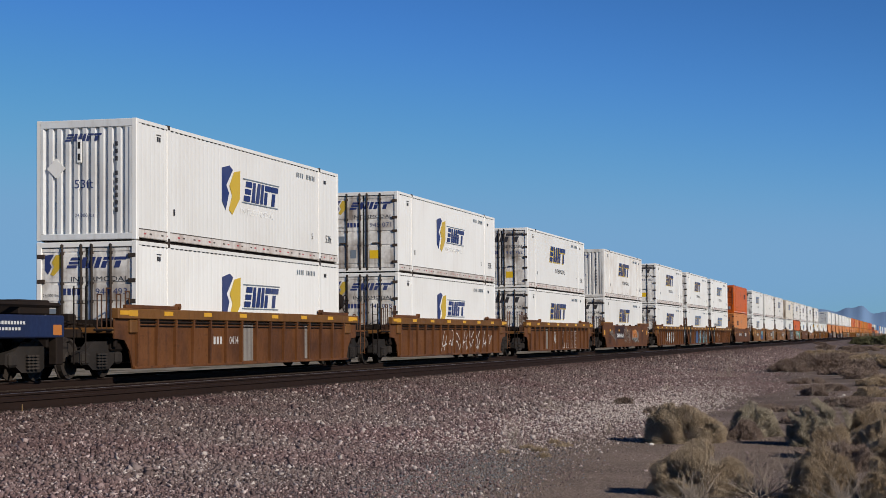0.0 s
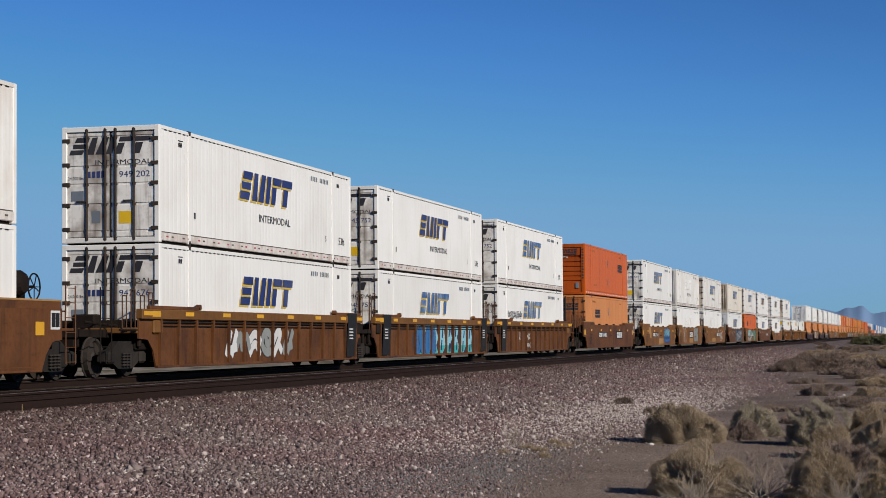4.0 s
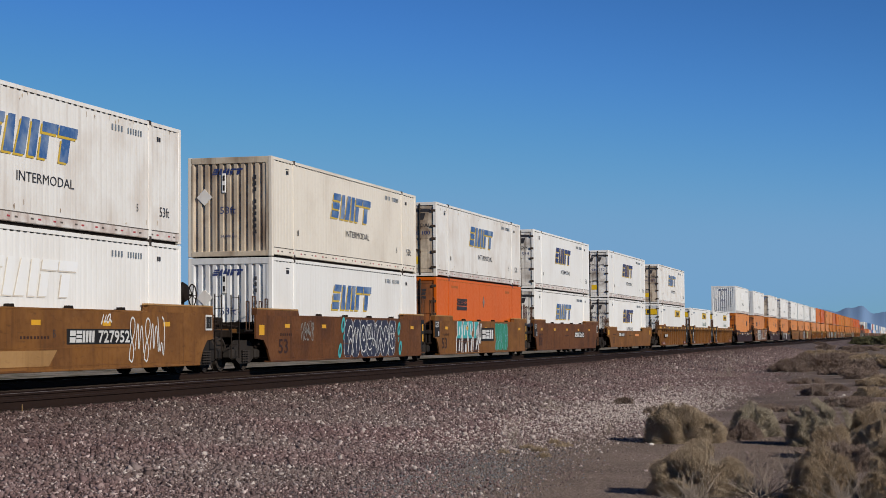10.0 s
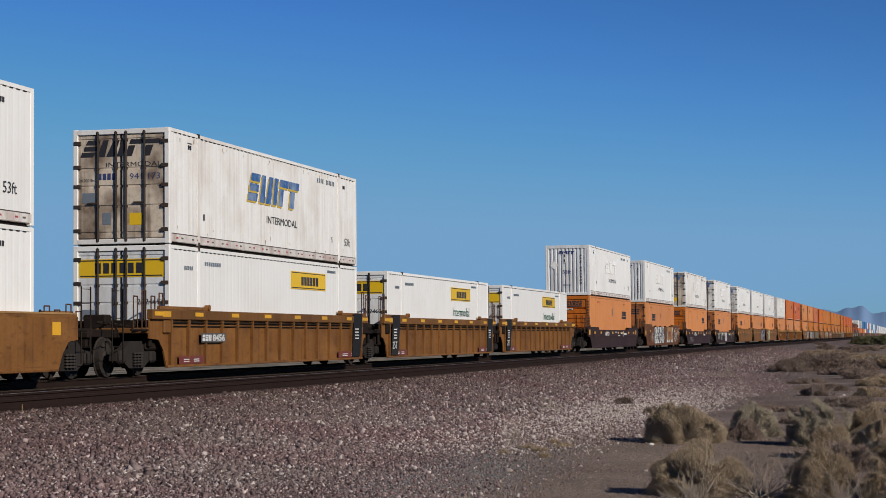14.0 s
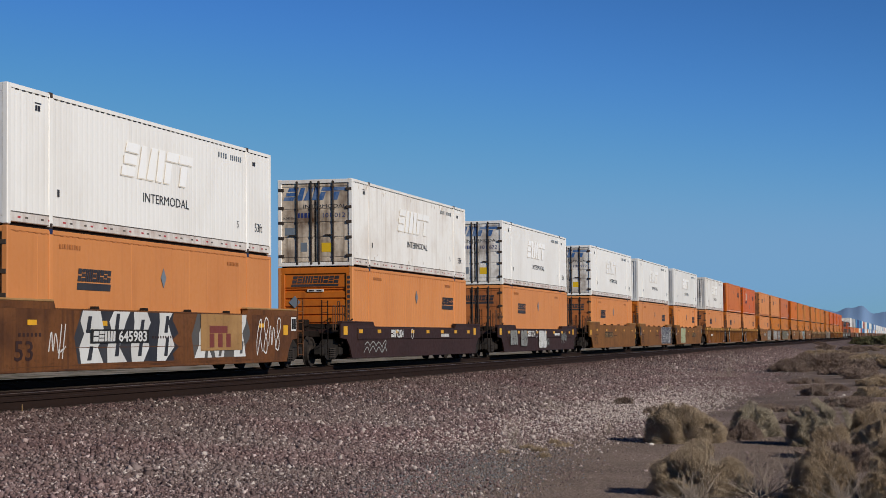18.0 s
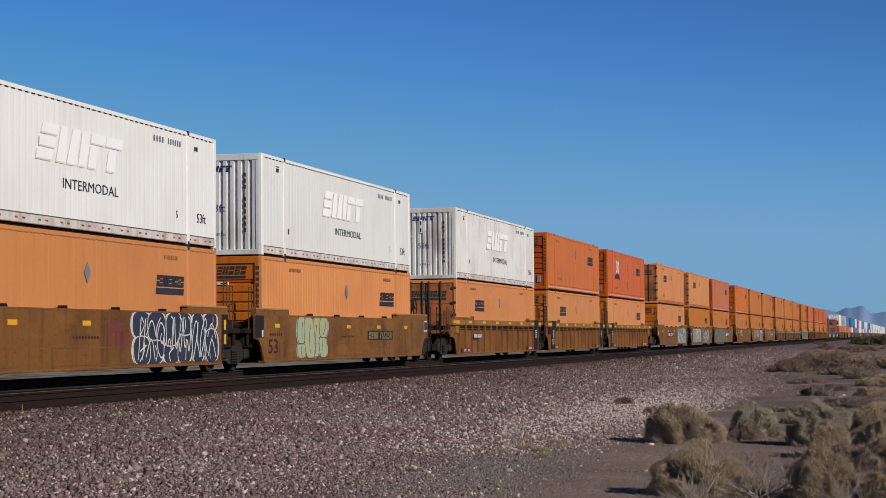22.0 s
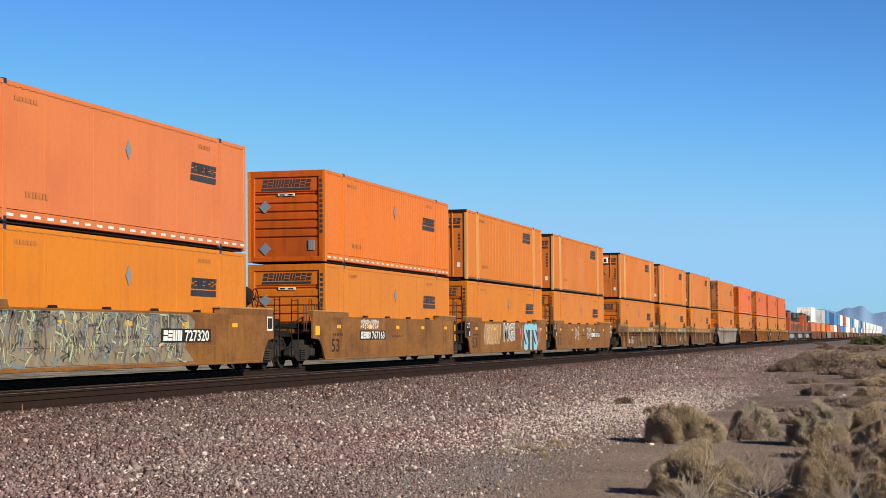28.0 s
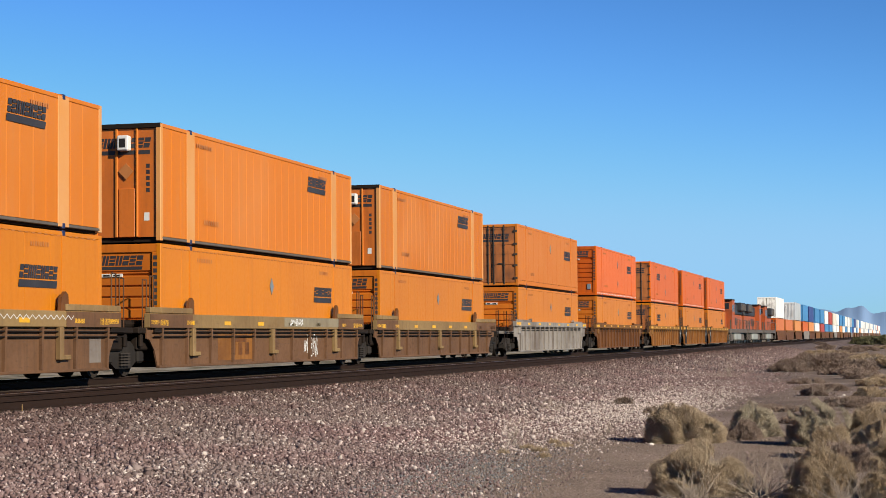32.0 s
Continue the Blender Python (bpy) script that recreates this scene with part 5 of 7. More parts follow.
def end_gear(car, paint_m, x, way, coupled, brake, simple):
    """The platform beyond a bulkhead: deck, bulkhead, hand rails, ladder, draft gear. way: -1 at the leading end, 1 at the trailing end."""
    def at(d):
        return x + way * d
    reach = 3.25 if coupled else 1.45

    def deck(s):
        a, c = sorted((at(0.15), at(reach)))
        s.cbox(a, c, -0.62, 0.62, 0.92, 1.12, 0.02)
        a, c = sorted((at(0.05), at(0.14)))
        s.box(a, c, -1.38, 1.38, 0.35, 1.36)
    part("end_platform", ("deck", x, way, coupled), deck, IRON, car, "grimy end platform")
    if simple:
        return

    def end_sill(s):
        a, c = sorted((at(0.12), at(1.55)))
        s.cbox(a, c, -1.38, 1.38, 1.02, 1.16, 0.02)
        s.cbox(*sorted((at(0.16), at(0.72))), -1.47, -1.02, 1.02, 1.34, 0.03)
    part("end_sill", ("end_sill", x, way), end_sill, ({TAN: CHORD_BROWN, OCHRE: CHORD_OCHRE, BROWN: CHORD_BROWN}.get(paint_m, paint_m) if coupled else IRON), car, "painted end sill with corner boxes")
    if coupled:
        def coupler(s):
            a, c = sorted((at(3.2), at(3.6)))
            s.cbox(a, c, -0.13, 0.13, 0.72, 1.0, 0.04)
            a, c = sorted((at(2.9), at(3.2)))
            s.cbox(a, c, -0.55, 0.55, 0.7, 1.15, 0.03)
            s.path([(at(3.1), -0.4, 0.85), (at(3.3), -0.38, 0.55), (at(3.6), -0.3, 0.5)], 0.03)
        part("coupler", ("coupler", x, way), coupler, IRON, car, "cast coupler with air hose")

        def steps(s):
            xs, hw = (at(2.4), 0.24) if way > 0 else (at(3.25), 0.3)
            for d in (-hw, hw):
                s.rod((xs + d, -1.36, 0.35), (xs + d, -1.36, 2.06), 0.018, 5)
            for z in (0.40, 0.72, 1.04, 1.36, 1.68, 2.0):
                s.rod((xs - hw, -1.36, z), (xs + hw, -1.36, z), 0.010, 4)
            s.path([(at(2.5), -1.36, 1.1), (at(1.4), -1.36, 1.1)], 0.03)
        part("ladder", ("steps", x, way), steps, paint_m if paint_m in (OCHRE, BROWN) and way > 0 else IRON, car, "side ladder")

    def rails(s):
        hi = 2.0 if coupled and way < 0 else 1.6 if coupled else 2.4
        for d, top in ((0.45, hi), (0.95, hi - 0.08), (1.5, hi + 0.05), (2.0, hi - 0.1)) if coupled else ((0.48, hi), (0.92, hi - 0.1)):
            s.path([(at(d), -1.31, 1.05), (at(d), -1.31, top), (at(d + 0.24), -1.31, top), (at(d + 0.24), -1.31, 1.05)], 0.017, 5)
        for k in range(1 if coupled and way > 0 else 3):
            z = 1.3 + 0.27 * k
            s.rod((at(0.45), -1.31, z), (at(0.69), -1.31, z), 0.012, 4)
    part("hand_rail", ("rails", x, way, coupled), rails, RUSTY, car, "thin rusted grab hoops")
    part("brake_lever", ("lever", x, way), lambda s: (s.path([(at(0.2), -1.33, 1.5), (at(0.9), -1.25, 1.18), (at(1.6), -1.1, 1.1)], 0.028), s.cbox(*sorted((at(1.18), at(1.32))), -1.34, -1.26, 0.7, 1.0, 0.02)), IRON, car, "grimy lever and bracket")
    part("pipework", ("pipes", x, way), lambda s: (s.rod((at(0.4), -0.9, 1.25), (at(1.4), -0.9, 1.25), 0.09, 8), s.cbox(*sorted((at(0.3), at(0.7))), 0.1, 0.7, 1.12, 1.5, 0.04),
         s.rod((at(0.3), -0.4, 1.2), (at(1.9), -0.2, 1.3), 0.035, 6), s.cbox(*sorted((at(0.5), at(1.3))), -1.25, -1.05, 0.62, 0.95, 0.04)), IRON, car, "brake pipes and valves")
    if brake:
        part("air_reservoir", ("tank", x, way), lambda s: s.lathe([(0.0, -0.45), (0.2, -0.42), (0.27, -0.32), (0.27, 0.32), (0.2, 0.42), (0.0, 0.45)], (at(0.42), -0.85, 2.06), 16), IRON, car, "dark brown brake cylinder")

        def handwheel(s):
            c = Vector((at(0.98), -1.2, 2.0))
            ring = [c + Vector((0.28 * math.cos(a), 0, 0.28 * math.sin(a))) for a in (2 * math.pi * k / 16 for k in range(17))]
            s.path(ring, 0.018)
            for k in range(0, 16, 3):
                s.rod(c, ring[k], 0.012, 4)
            s.rod(c, c + Vector((0, 0.3, 0)), 0.03, 6)
            s.cbox(c.x - 0.1, c.x + 0.1, c.y + 0.25, c.y + 0.4, 1.2, 2.15, 0.02)
        part("brake_wheel", ("brake", x, way), handwheel, IRON, car, "spoked hand-brake wheel")


def well_car(s0, style, near, far, skin, brake=False, simple=False, label=""):
    """One platform of a well car. near, far: 'c' coupled end with a truck, 't' articulated with a truck, 'j' articulated without."""
    hue = {BROWN: "rust-brown", TAN: "ochre", MAROON: "dark maroon", OCHRE: "yellow-ochre", PLUM: "faded plum and khaki", GREYCAR: "chalky grey", BLUECAR: "dark blue", IRON: "black"}[skin]
    kind = {"A": "ribbed sides", "B": "smooth sides", "L": "low smooth sides", "C": "banded sides", "D": "ribbed sides"}[style]
    car = thing("well_car", f"{hue} steel well car with {kind}{label}, on rails", "rail car", "well cars of the train")
    rolls(car, s0, 0.0)
    Y = -1.495
    if style in "AD":
        zc = 1.60 if style == "A" else 1.50
        z1 = 1.36 if style == "A" else 1.15
        xl, xr = -1.5 if near == "c" else -1.12, 17.65 if far == "c" else 16.75
        outline = [(-0.45, 0.22), (16.6, 0.22), (16.78, 0.6), (17.1, 0.87), (xr, 0.9), (xr, z1), (xl, z1), (xl, 0.9), (-0.95, 0.87), (-0.63, 0.6)]
        if far != "c":
            outline[1:5] = [(16.2, 0.22), (16.35, 0.6), (16.55, 0.87), (xr, 0.9)]
        for sg in (-1, 1):
            part("side_wall", ("wall", style, sg, near, far), lambda s, sg=sg: s.prism(outline, "y", min(sg * 1.36, sg * 1.40), max(sg * 1.36, sg * 1.40)), skin, car)
            chord = {OCHRE: CHORD_OCHRE, BROWN: CHORD_BROWN, TAN: CHORD_BROWN}.get(skin, KHAKI if style == "D" else skin)
            part("top_chord", ("chord", style, sg, near, far), lambda s, sg=sg: s.cbox(xl, xr, min(sg * 1.33, sg * 1.495), max(sg * 1.33, sg * 1.495), z1, zc, 0.015), chord, car)
            part("side_sill", ("sill", sg, far), lambda s, sg=sg: s.cbox(-0.45, 16.6 if far == "c" else 16.2, min(sg * 1.35, sg * 1.46), max(sg * 1.35, sg * 1.46), 0.185, 0.25, 0.01), skin, car)
        if not simple:
            n = 15 if style == "A" else 11
            for k in range(n):
                x = -0.3 + 16.4 * k / (n - 1)
                part("rib", ("rib", style), lambda s: s.prism([(-1.49, z1), (-1.39, z1), (-1.39, 0.25), (-1.465, 0.25)], "x", -0.04, 0.04), skin, car, at=(x, 0, 0))
            for k in range(8):
                x = -1.4 + 2.62 * k
                part("reflector", ("yellow", style), lambda s: s.box(0, 0.55 if style == "A" else 0.48, Y - 0.004, Y, z1 + 0.09, z1 + 0.19), YELLOW, car, "yellow reflector", at=(min(max(x, xl + 0.06), xr - 0.6), 0, 0))
            part("reflector", ("yellow_end", style), lambda s: s.box(0, 0.5, Y - 0.004, Y, z1 + 0.06, z1 + 0.2), YELLOW, car, "yellow reflector", at=(xl + 0.62, 0, 0))
            part("reflector", ("yellow_end", style), lambda s: s.box(0, 0.5, Y - 0.004, Y, z1 + 0.06, z1 + 0.2), YELLOW, car, "yellow reflector", at=(xr - 1.12, 0, 0))
            if style == "A":
                for a, c in ((-0.9, 2.3), (13.9, 16.7)):
                    part("container_guide", ("guide", a), lambda s, a=a, c=c: (s.cbox(a, c, -1.44, -1.34, 1.60, 1.69), s.rod((c if a < 0 else a, -1.47, 1.68), (c if a < 0 else a, -1.34, 1.68), 0.075, 10)), skin, car, "raised guide rail")
                part("lashing_rail", "lash_a", lambda s: (s.rod((-0.3, -1.44, 1.29), (16.4, -1.44, 1.29), 0.022, 5), s.rod((-0.3, -1.43, 1.20), (16.4, -1.43, 1.20), 0.016, 5)), IRON, car)
                for a, kind_of in ((-0.26, near), (14.9, far)):
                    if kind_of != "c":
                        part("warning_panel", ("dark_panel", a), lambda s, a=a: (s.prism([(a, 0.28), (a + 0.85, 0.28), (a + 1.15, 1.36), (a + 0.2, 1.36)], "y", -1.506, -1.49), s.box(a + 0.2, a + 1.15, -1.506, -1.496, 1.36, 1.68)), BLACK, car, "black data panel")
                        part("small_stencil", ("dark_words", a), lambda s, a=a: [s.box(a + 0.3, a + 0.72, -1.509, -1.506, 0.55 + 0.1 * k, 0.59 + 0.1 * k) for k in (3, 4, 5, 6)], CHALK, car)
            else:
                for a, c in ((xl, 1.6), (13.9, xr)):
                    part("container_guide", ("guide_d", a, c), lambda s, a=a, c=c: [s.cbox(a + k * (c - a) / 4 + 0.01, a + (k + 1) * (c - a) / 4 - 0.01, -1.50, -1.36, 1.51, 1.65) for k in range(4)], KHAKI, car, "pale segmented guide")
                    e = c if a < 0 else a
                    part("guide_lug", ("lug_d", a, c), lambda s, e=e: s.prism([(e - 0.2, 1.5), (e + 0.2, 1.5), (e + 0.17, 1.85), (e + 0.05, 1.92), (e - 0.15, 1.8)], "y", -1.46, -1.38), BROWN, car, "upright lug")
                    part("end_panel", ("panel_d", a, c), lambda s, a=a, c=c: s.box(a, c, -1.499, -1.495, 1.16, 1.49), skin, car)
                part("lashing_rail", "lash_d", lambda s: [s.rod((-0.8, -1.46, z), (17.0, -1.46, z), 0.02, 5) for z in (0.95, 1.06)], IRON, car, "two thin lashing rails")
                for x in (1.66, 7.7, 13.65):
                    part("hanger", "hanger_d", lambda s: (s.cbox(-0.09, 0.09, -1.53, -1.40, 0.45, 1.15, 0.015), s.cbox(-0.09, 0.5, -1.50, -1.40, 0.45, 0.56, 0.02)), KHAKI, car, "bracket with a short bar", at=(x, 0, 0))
    else:
        top = {"B": 1.53, "L": 1.20, "C": 1.24}[style]
        ends = {"B": 1.55, "L": 1.38, "C": 1.34}[style]
        left = [(-1.95, ends), (-1.95, 0.88), (-1.35, 0.84), (-1.0, 0.58), (-0.75, 0.24)] if near == "c" else [(-1.16, ends), (-1.16, 0.88), (-0.85, 0.84), (-0.6, 0.58), (-0.4, 0.24)]
        right = [(16.9, 0.24), (17.1, 0.58), (17.4, 0.84), (17.85, 0.88), (17.85, ends)] if far == "c" else [(16.0, 0.24), (16.1, 0.58), (16.25, 0.84), (16.45, 0.88), (16.45, ends)]
        xl, xr = left[0][0], right[-1][0]
        outline = left + right + [(13.55, ends), (13.4, top), (1.95, top), (1.8, ends)]
        for sg in (-1, 1):
            part("side_wall", ("wall", style, sg, near, far), lambda s, sg=sg: s.prism(outline, "y", min(sg * 1.44, sg * 1.495), max(sg * 1.44, sg * 1.495)), skin, car)
            part("side_sill", ("sill_b", sg, near, far), lambda s, sg=sg: s.cbox(left[-1][0], right[0][0], min(sg * 1.30, sg * 1.51), max(sg * 1.30, sg * 1.51), 0.21, 0.26, 0.01), skin, car)
            part("top_lip", ("lip", style, sg), lambda s, sg=sg: s.cbox(1.9, 13.4, min(sg * 1.33, sg * 1.50), max(sg * 1.33, sg * 1.50), top - 0.02, top + 0.025, 0.01), skin, car)
        if not simple:
            for a, c in ((xl + 0.05, 1.8), (13.55, xr - 0.05)):
                hi = ends + (0.17 if style == "B" else 0.07)
                part("end_guard", ("guard", style, a, c), lambda s, a=a, c=c: s.prism([(a, ends - 0.02), (c, ends - 0.02), (c - 0.1 if a < 0 else c, hi), (a if a < 0 else a + 0.1, hi)], "y", -1.50, -1.34), skin, car, "raised end guard")
                part("guard_cap", ("cap", style, a, c), lambda s, a=a, c=c, hi=hi: s.cbox(a + 0.02, c - 0.12 if a < 0 else c - 0.02, -1.515, -1.33, hi - 0.035, hi + 0.015, 0.012), CARTAN_PALE if skin in (TAN, BROWN) else skin, car, "scuffed guard cap")
            if style == "B":
                for k in range(4):
                    part("container_lug", "lug_b", lambda s: s.prism([(-0.12, 1.55), (0.12, 1.55), (0.09, 1.62), (-0.09, 1.62)], "y", -1.49, -1.36), IRON, car, at=(3.9 + 2.75 * k, 0, 0))
                for k in range(5):
                    part("reflector", "yellow_mid", lambda s: s.box(0, 0.42, Y - 0.004, Y, 1.19, 1.30), YELLOW, car, "faded yellow reflector", at=(0.5 + 3.5 * k, 0, 0))
                if near != "c":
                    part("warning_panel", "black_end", lambda s: s.box(-1.15, -0.42, Y - 0.005, Y, 0.9, 1.52), BLACK, car, "black end panel")
                    part("data_panel", "pale_tag", lambda s: s.box(-0.62, -0.5, Y - 0.009, Y - 0.005, 0.93, 1.12), CHALK, car, "pale tag")
                if far != "c":
                    part("warning_panel", "grey_end", lambda s: s.prism([(15.95, 0.3), (16.25, 0.84), (16.45, 0.9), (16.45, 1.52), (16.0, 1.52)], "y", Y - 0.005, Y), BLACK, car, "dark end panel")
                    for z in (0.74, 1.12):
                        part("reflector", ("end_patch", z), lambda s, z=z: s.box(16.14, 16.3, Y - 0.009, Y - 0.005, z, z + 0.26), YELLOW, car, "orange reflective patch")
                if far == "c":
                    part("data_panel", "data_f", lambda s: s.box(17.3, 17.75, Y - 0.004, Y, 1.1, 1.5), CHALK, car, "framed data panel")
                    part("data_panel", "data_p", lambda s: (s.box(17.34, 17.52, Y - 0.008, Y - 0.004, 1.15, 1.45), s.box(17.54, 17.71, Y - 0.008, Y - 0.004, 1.15, 1.45)), BLACK, car)
            for k, (x, w) in enumerate(((-1.7, 0.42), (16.6, 0.4)) if near == "c" and far == "c" else ((-1.7, 0.42),) if near == "c" else ()):
                part("reflector", ("yellow_b", k), lambda s, x=x, w=w: s.box(x, x + w, Y - 0.004, Y, 0.98, 1.26), YELLOW, car, "yellow reflective patch")
            if style == "C":
                part("side_band", "band_c", lambda s: s.cbox(-0.2, 16.4, -1.53, -1.49, 0.84, top - 0.03, 0.012), skin, car, "thicker upper band")
                for k in range(8):
                    part("reflector", "yellow_c", lambda s: s.box(0, 0.42, -1.536, -1.53, 1.04, 1.16), YELLOW, car, "yellow reflector", at=(-0.1 + 2.2 * k, 0, 0))
            else:
                part("weld_seam", "seam_b", lambda s: (s.box(1.7, 13.6, Y - 0.006, Y, 0.70, 0.715), s.box(-0.3, 16.5, Y - 0.006, Y, 0.315, 0.33)), skin, car)
                part("small_stencil", "st_b", lambda s: (word_bars(s, 0.1, 1.2, 0.95, 1.03, 6, "side", Y - 0.001, 0.5), word_bars(s, 7.0, 8.4, 0.9, 0.96, 9, "side", Y - 0.001, 0.5)), MAROON, car)
            part("load_mark", "l53", lambda s: text_shape(s, "53", 0.58, -0.12, 0.46, "side", Y - 0.008, 0.86, 0.006), MAROON, car, "dark stencilled numerals")
    part("well_floor", "floor", lambda s: ([s.cbox(x, x + 0.28, -1.36, 1.36, 0.20, 0.325, 0.01) for x in (0.0, 2.0, 4.0, 6.0, 8.0, 10.0, 12.0, 14.0, 15.9)], s.box(0, 16.15, -0.25, 0.25, 0.22, 0.3)), IRON, car)
    end_gear(car, skin, 0.0, -1, near == "c", False, simple)
    end_gear(car, skin, 16.15, 1, far == "c", brake, simple)
    if near in "ct":
        truck(car, (-1.72 if style in "AD" else -2.0) if near == "c" else -1.95, simple)
    if far == "c":
        truck(car, 17.87 if style in "AD" else 18.1, simple)
    return car


# ---- the train ----
W, WO, CR, BO, LO, SA, YO, OO = WHITE, WHITE_OLD, CREAM, BRIGHT, LIGHT_O, SALMON, YELLOW_O, OLD_O
# s0, car style, near end, far end, car paint, brake wheel, upper box, lower box
UNITS = [
    (40.99, "A", "c", "c", BROWN, 1, (W, "V", "shield"), (W, "D", "shield", "944 493")),
    (64.32, "A", "c", "c", BROWN, 0, (W, "D", "shield", "945 071"), (W, "D", "shield", "945 038")),
    (87.78, "A", "c", "c", BROWN, 0, (W, "D", "navy"), (W, "D", "navy")),
    (111.07, "B", "c", "c", BROWN, 1, (WO, "V", "navy"), (W, "D", "navy", "946 069")),
    (134.71, "A", "c", "j", BROWN, 0, (W, "D", "navy", "949 202"), (W, "D", "navy", "947 676")),
    (154.06, "A", "t", "j", BROWN, 0, (W, "D", "navy"), (W, "D", "mix")),
    (173.31, "A", "t", "c", BROWN, 0, (W, "D", "mix"), (W, "D", "mix")),
    (196.54, "B", "c", "c", BROWN, 1, (BO, "H", ""), (LO, "D", "left")),
    (220.14, "B", "c", "j", TAN, 0, (W, "D", "mix", "100 595"), (W, "D", "mix")),
    (239.36, "B", "t", "j", TAN, 0, (WO, "V", "faded"), (W, "D", "faded")),
    (259.08, "B", "t", "c", TAN, 1, (WO, "D", "mix", "948 102"), (W, "D", "faded", "103 386")),
    (282.15, "B", "c", "j", BROWN, 0, (CR, "V", "mix"), (W, "V", "mix")),
    (301.36, "B", "t", "j", TAN, 0, (WO, "D", "mix", "946 100"), (BO, "D", "left")),
    (320.79, "B", "t", "c", BROWN, 1, (W, "D", "navy", "945 554"), (W, "D", "mix", "946 509")),
    (344.12, "L", "c", "c", TAN, 0, (W, "D", "navy", "945 752"), (W, "D", "navy", "945 871")),
    (367.62, "A", "c", "j", TAN, 0, (WO, "D", "mix", "941 173"), (W, "D", "sign", "")),
    (387.49, "A", "t", "j", TAN, 0, None, (W, "D", "sign", "x")),
    (406.63, "A", "t", "c", TAN, 0, None, (W, "D", "sign", "x")),
    (430.38, "C", "c", "c", MAROON, 0, (W, "V", "faded"), (LO, "H", "", "", "corr")),
    (453.56, "B", "c", "c", BROWN, 0, (W, "V", "faded"), (LO, "D", "left")),
    (477.77, "C", "c", "c", MAROON, 0, (WO, "D", "faded", "101 012"), (LO, "H", "", "", "corr")),
    (501.15, "C", "c", "c", MAROON, 0, (W, "D", "faded", "101 672"), (LO, "D", "left")),
    (525.27, "B", "c", "j", TAN, 0, (W, "D", "faded", "100 972"), (LO, "D", "left", "", "corr")),
    (544.70, "B", "t", "j", TAN, 0, (W, "V", "faded"), (LO, "H", "")),
    (564.43, "B", "t", "c", TAN, 1, (W, "V", "faded"), (LO, "H", "", "", "corr")),
    (587.78, "A", "c", "j", OCHRE, 0, (WO, "V", "faded"), (LO, "D", "left")),
    (607.51, "A", "t", "j", OCHRE, 0, (MID_O, "H", "", "", "taped"), (LO, "H", "left")),
    (626.97, "A", "t", "c", OCHRE, 0, (BO, "H", "thirty"), (LO, "H", "")),
    (650.29, "B", "c", "j", TAN, 0, (LO, "D", "left"), (LO, "H", "")),
    (670.12, "B", "t", "j", TAN, 0, (LO, "D", "left"), (YO, "H", "", "", "corr")),
    (689.50, "B", "t", "c", TAN, 1, (SA, "H", ""), (YO, "H", "")),
    (712.90, "B", "c", "j", TAN, 0, (MID_O, "H", "", "", "corr"), (YO, "H", "")),
    (732.25, "B", "t", "j", TAN, 0, (OO, "P", "", "", "old"), (YO, "H", "", "", "corr")),
    (751.61, "B", "t", "c", TAN, 0, (OO, "P", "", "", "old"), (YO, "H", "")),
    (774.59, "D", "c", "j", PLUM, 0, (OO, "P", "", "", "old"), (YO, "H", "")),
    (794.16, "D", "t", "j", PLUM, 0, (OO, "P", "", "", "old"), (YO, "H", "")),
    (813.65, "D", "t", "c", PLUM, 0, (OO, "P", "", "", "old"), (YO, "H", "")),
    (837.16, "A", "c", "c", GREYCAR, 0, (OO, "D", ""), (YO, "H", "")),
    (859.88, "A", "c", "c", BROWN, 0, (BO, "H", ""), (YO, "H", "")),
    (883.43, "A", "c", "j", OCHRE, 0, (BO, "D", "left"), (YO, "D", "left")),
    (902.65, "A", "t", "j", OCHRE, 0, (BO, "H", ""), (YO, "H", "")),
    (921.82, "A", "t", "c", OCHRE, 0, (BO, "H", ""), (YO, "H", "")),
]
CARS, BOXES = [], {}
for s0, style, near, far, skin, brake, upper, lower in UNITS:
    CARS.append(well_car(s0, style, near, far, skin, bool(brake)))
    for level, spec in ((1, upper), (0, lower)):
        if spec:
            skin_c, end, mark, words, side = (*spec, "", "")[:5] if len(spec) == 3 else (*spec, "")[:5]
            BOXES[len(CARS) - 1, level] = container(s0, level, skin_c, end, mark, side=side, words=words, gap=0.04 if s0 > 600 else 0.0)

# a low blue flat car runs ahead
lead = thing("flat_car", "low dark blue flat car with black end gear", "rail car")
rolls(lead, 17.7, 0.0)
part("deck_frame", "lead_deck", lambda s: s.cbox(-4.0, 19.0, -1.495, 1.495, 0.92, 1.40, 0.03), BLUECAR, lead, "dark blue deck frame")
part("deck_rail", "lead_rail", lambda s: s.path([(8, -1.35, 1.62), (19.0, -1.35, 1.62), (19.0, -1.35, 1.4)], 0.06), IRON, lead, "black edge rail")
part("deck_box", "lead_box", lambda s: s.cbox(17.2, 18.6, -1.35, -0.4, 1.41, 1.72, 0.03), IRON, lead, "black deck box")
part("deck_box", "lead_box2", lambda s: s.cbox(13.6, 14.8, -1.3, -0.4, 1.41, 1.66, 0.03), IRON, lead, "black deck box")
part("reflector", "lead_orange", lambda s: s.box(18.45, 18.85, -1.501, -1.495, 0.98, 1.2), SPRAY_ORANGE, lead, "orange reflector")
part("writing", "lead_w", lambda s: (word_bars(s, 15.6, 17.2, 1.2, 1.27, 12, "side", -1.496, 0.35), word_bars(s, 15.6, 17.0, 1.08, 1.14, 10, "side", -1.496, 0.35)), CHALK, lead)
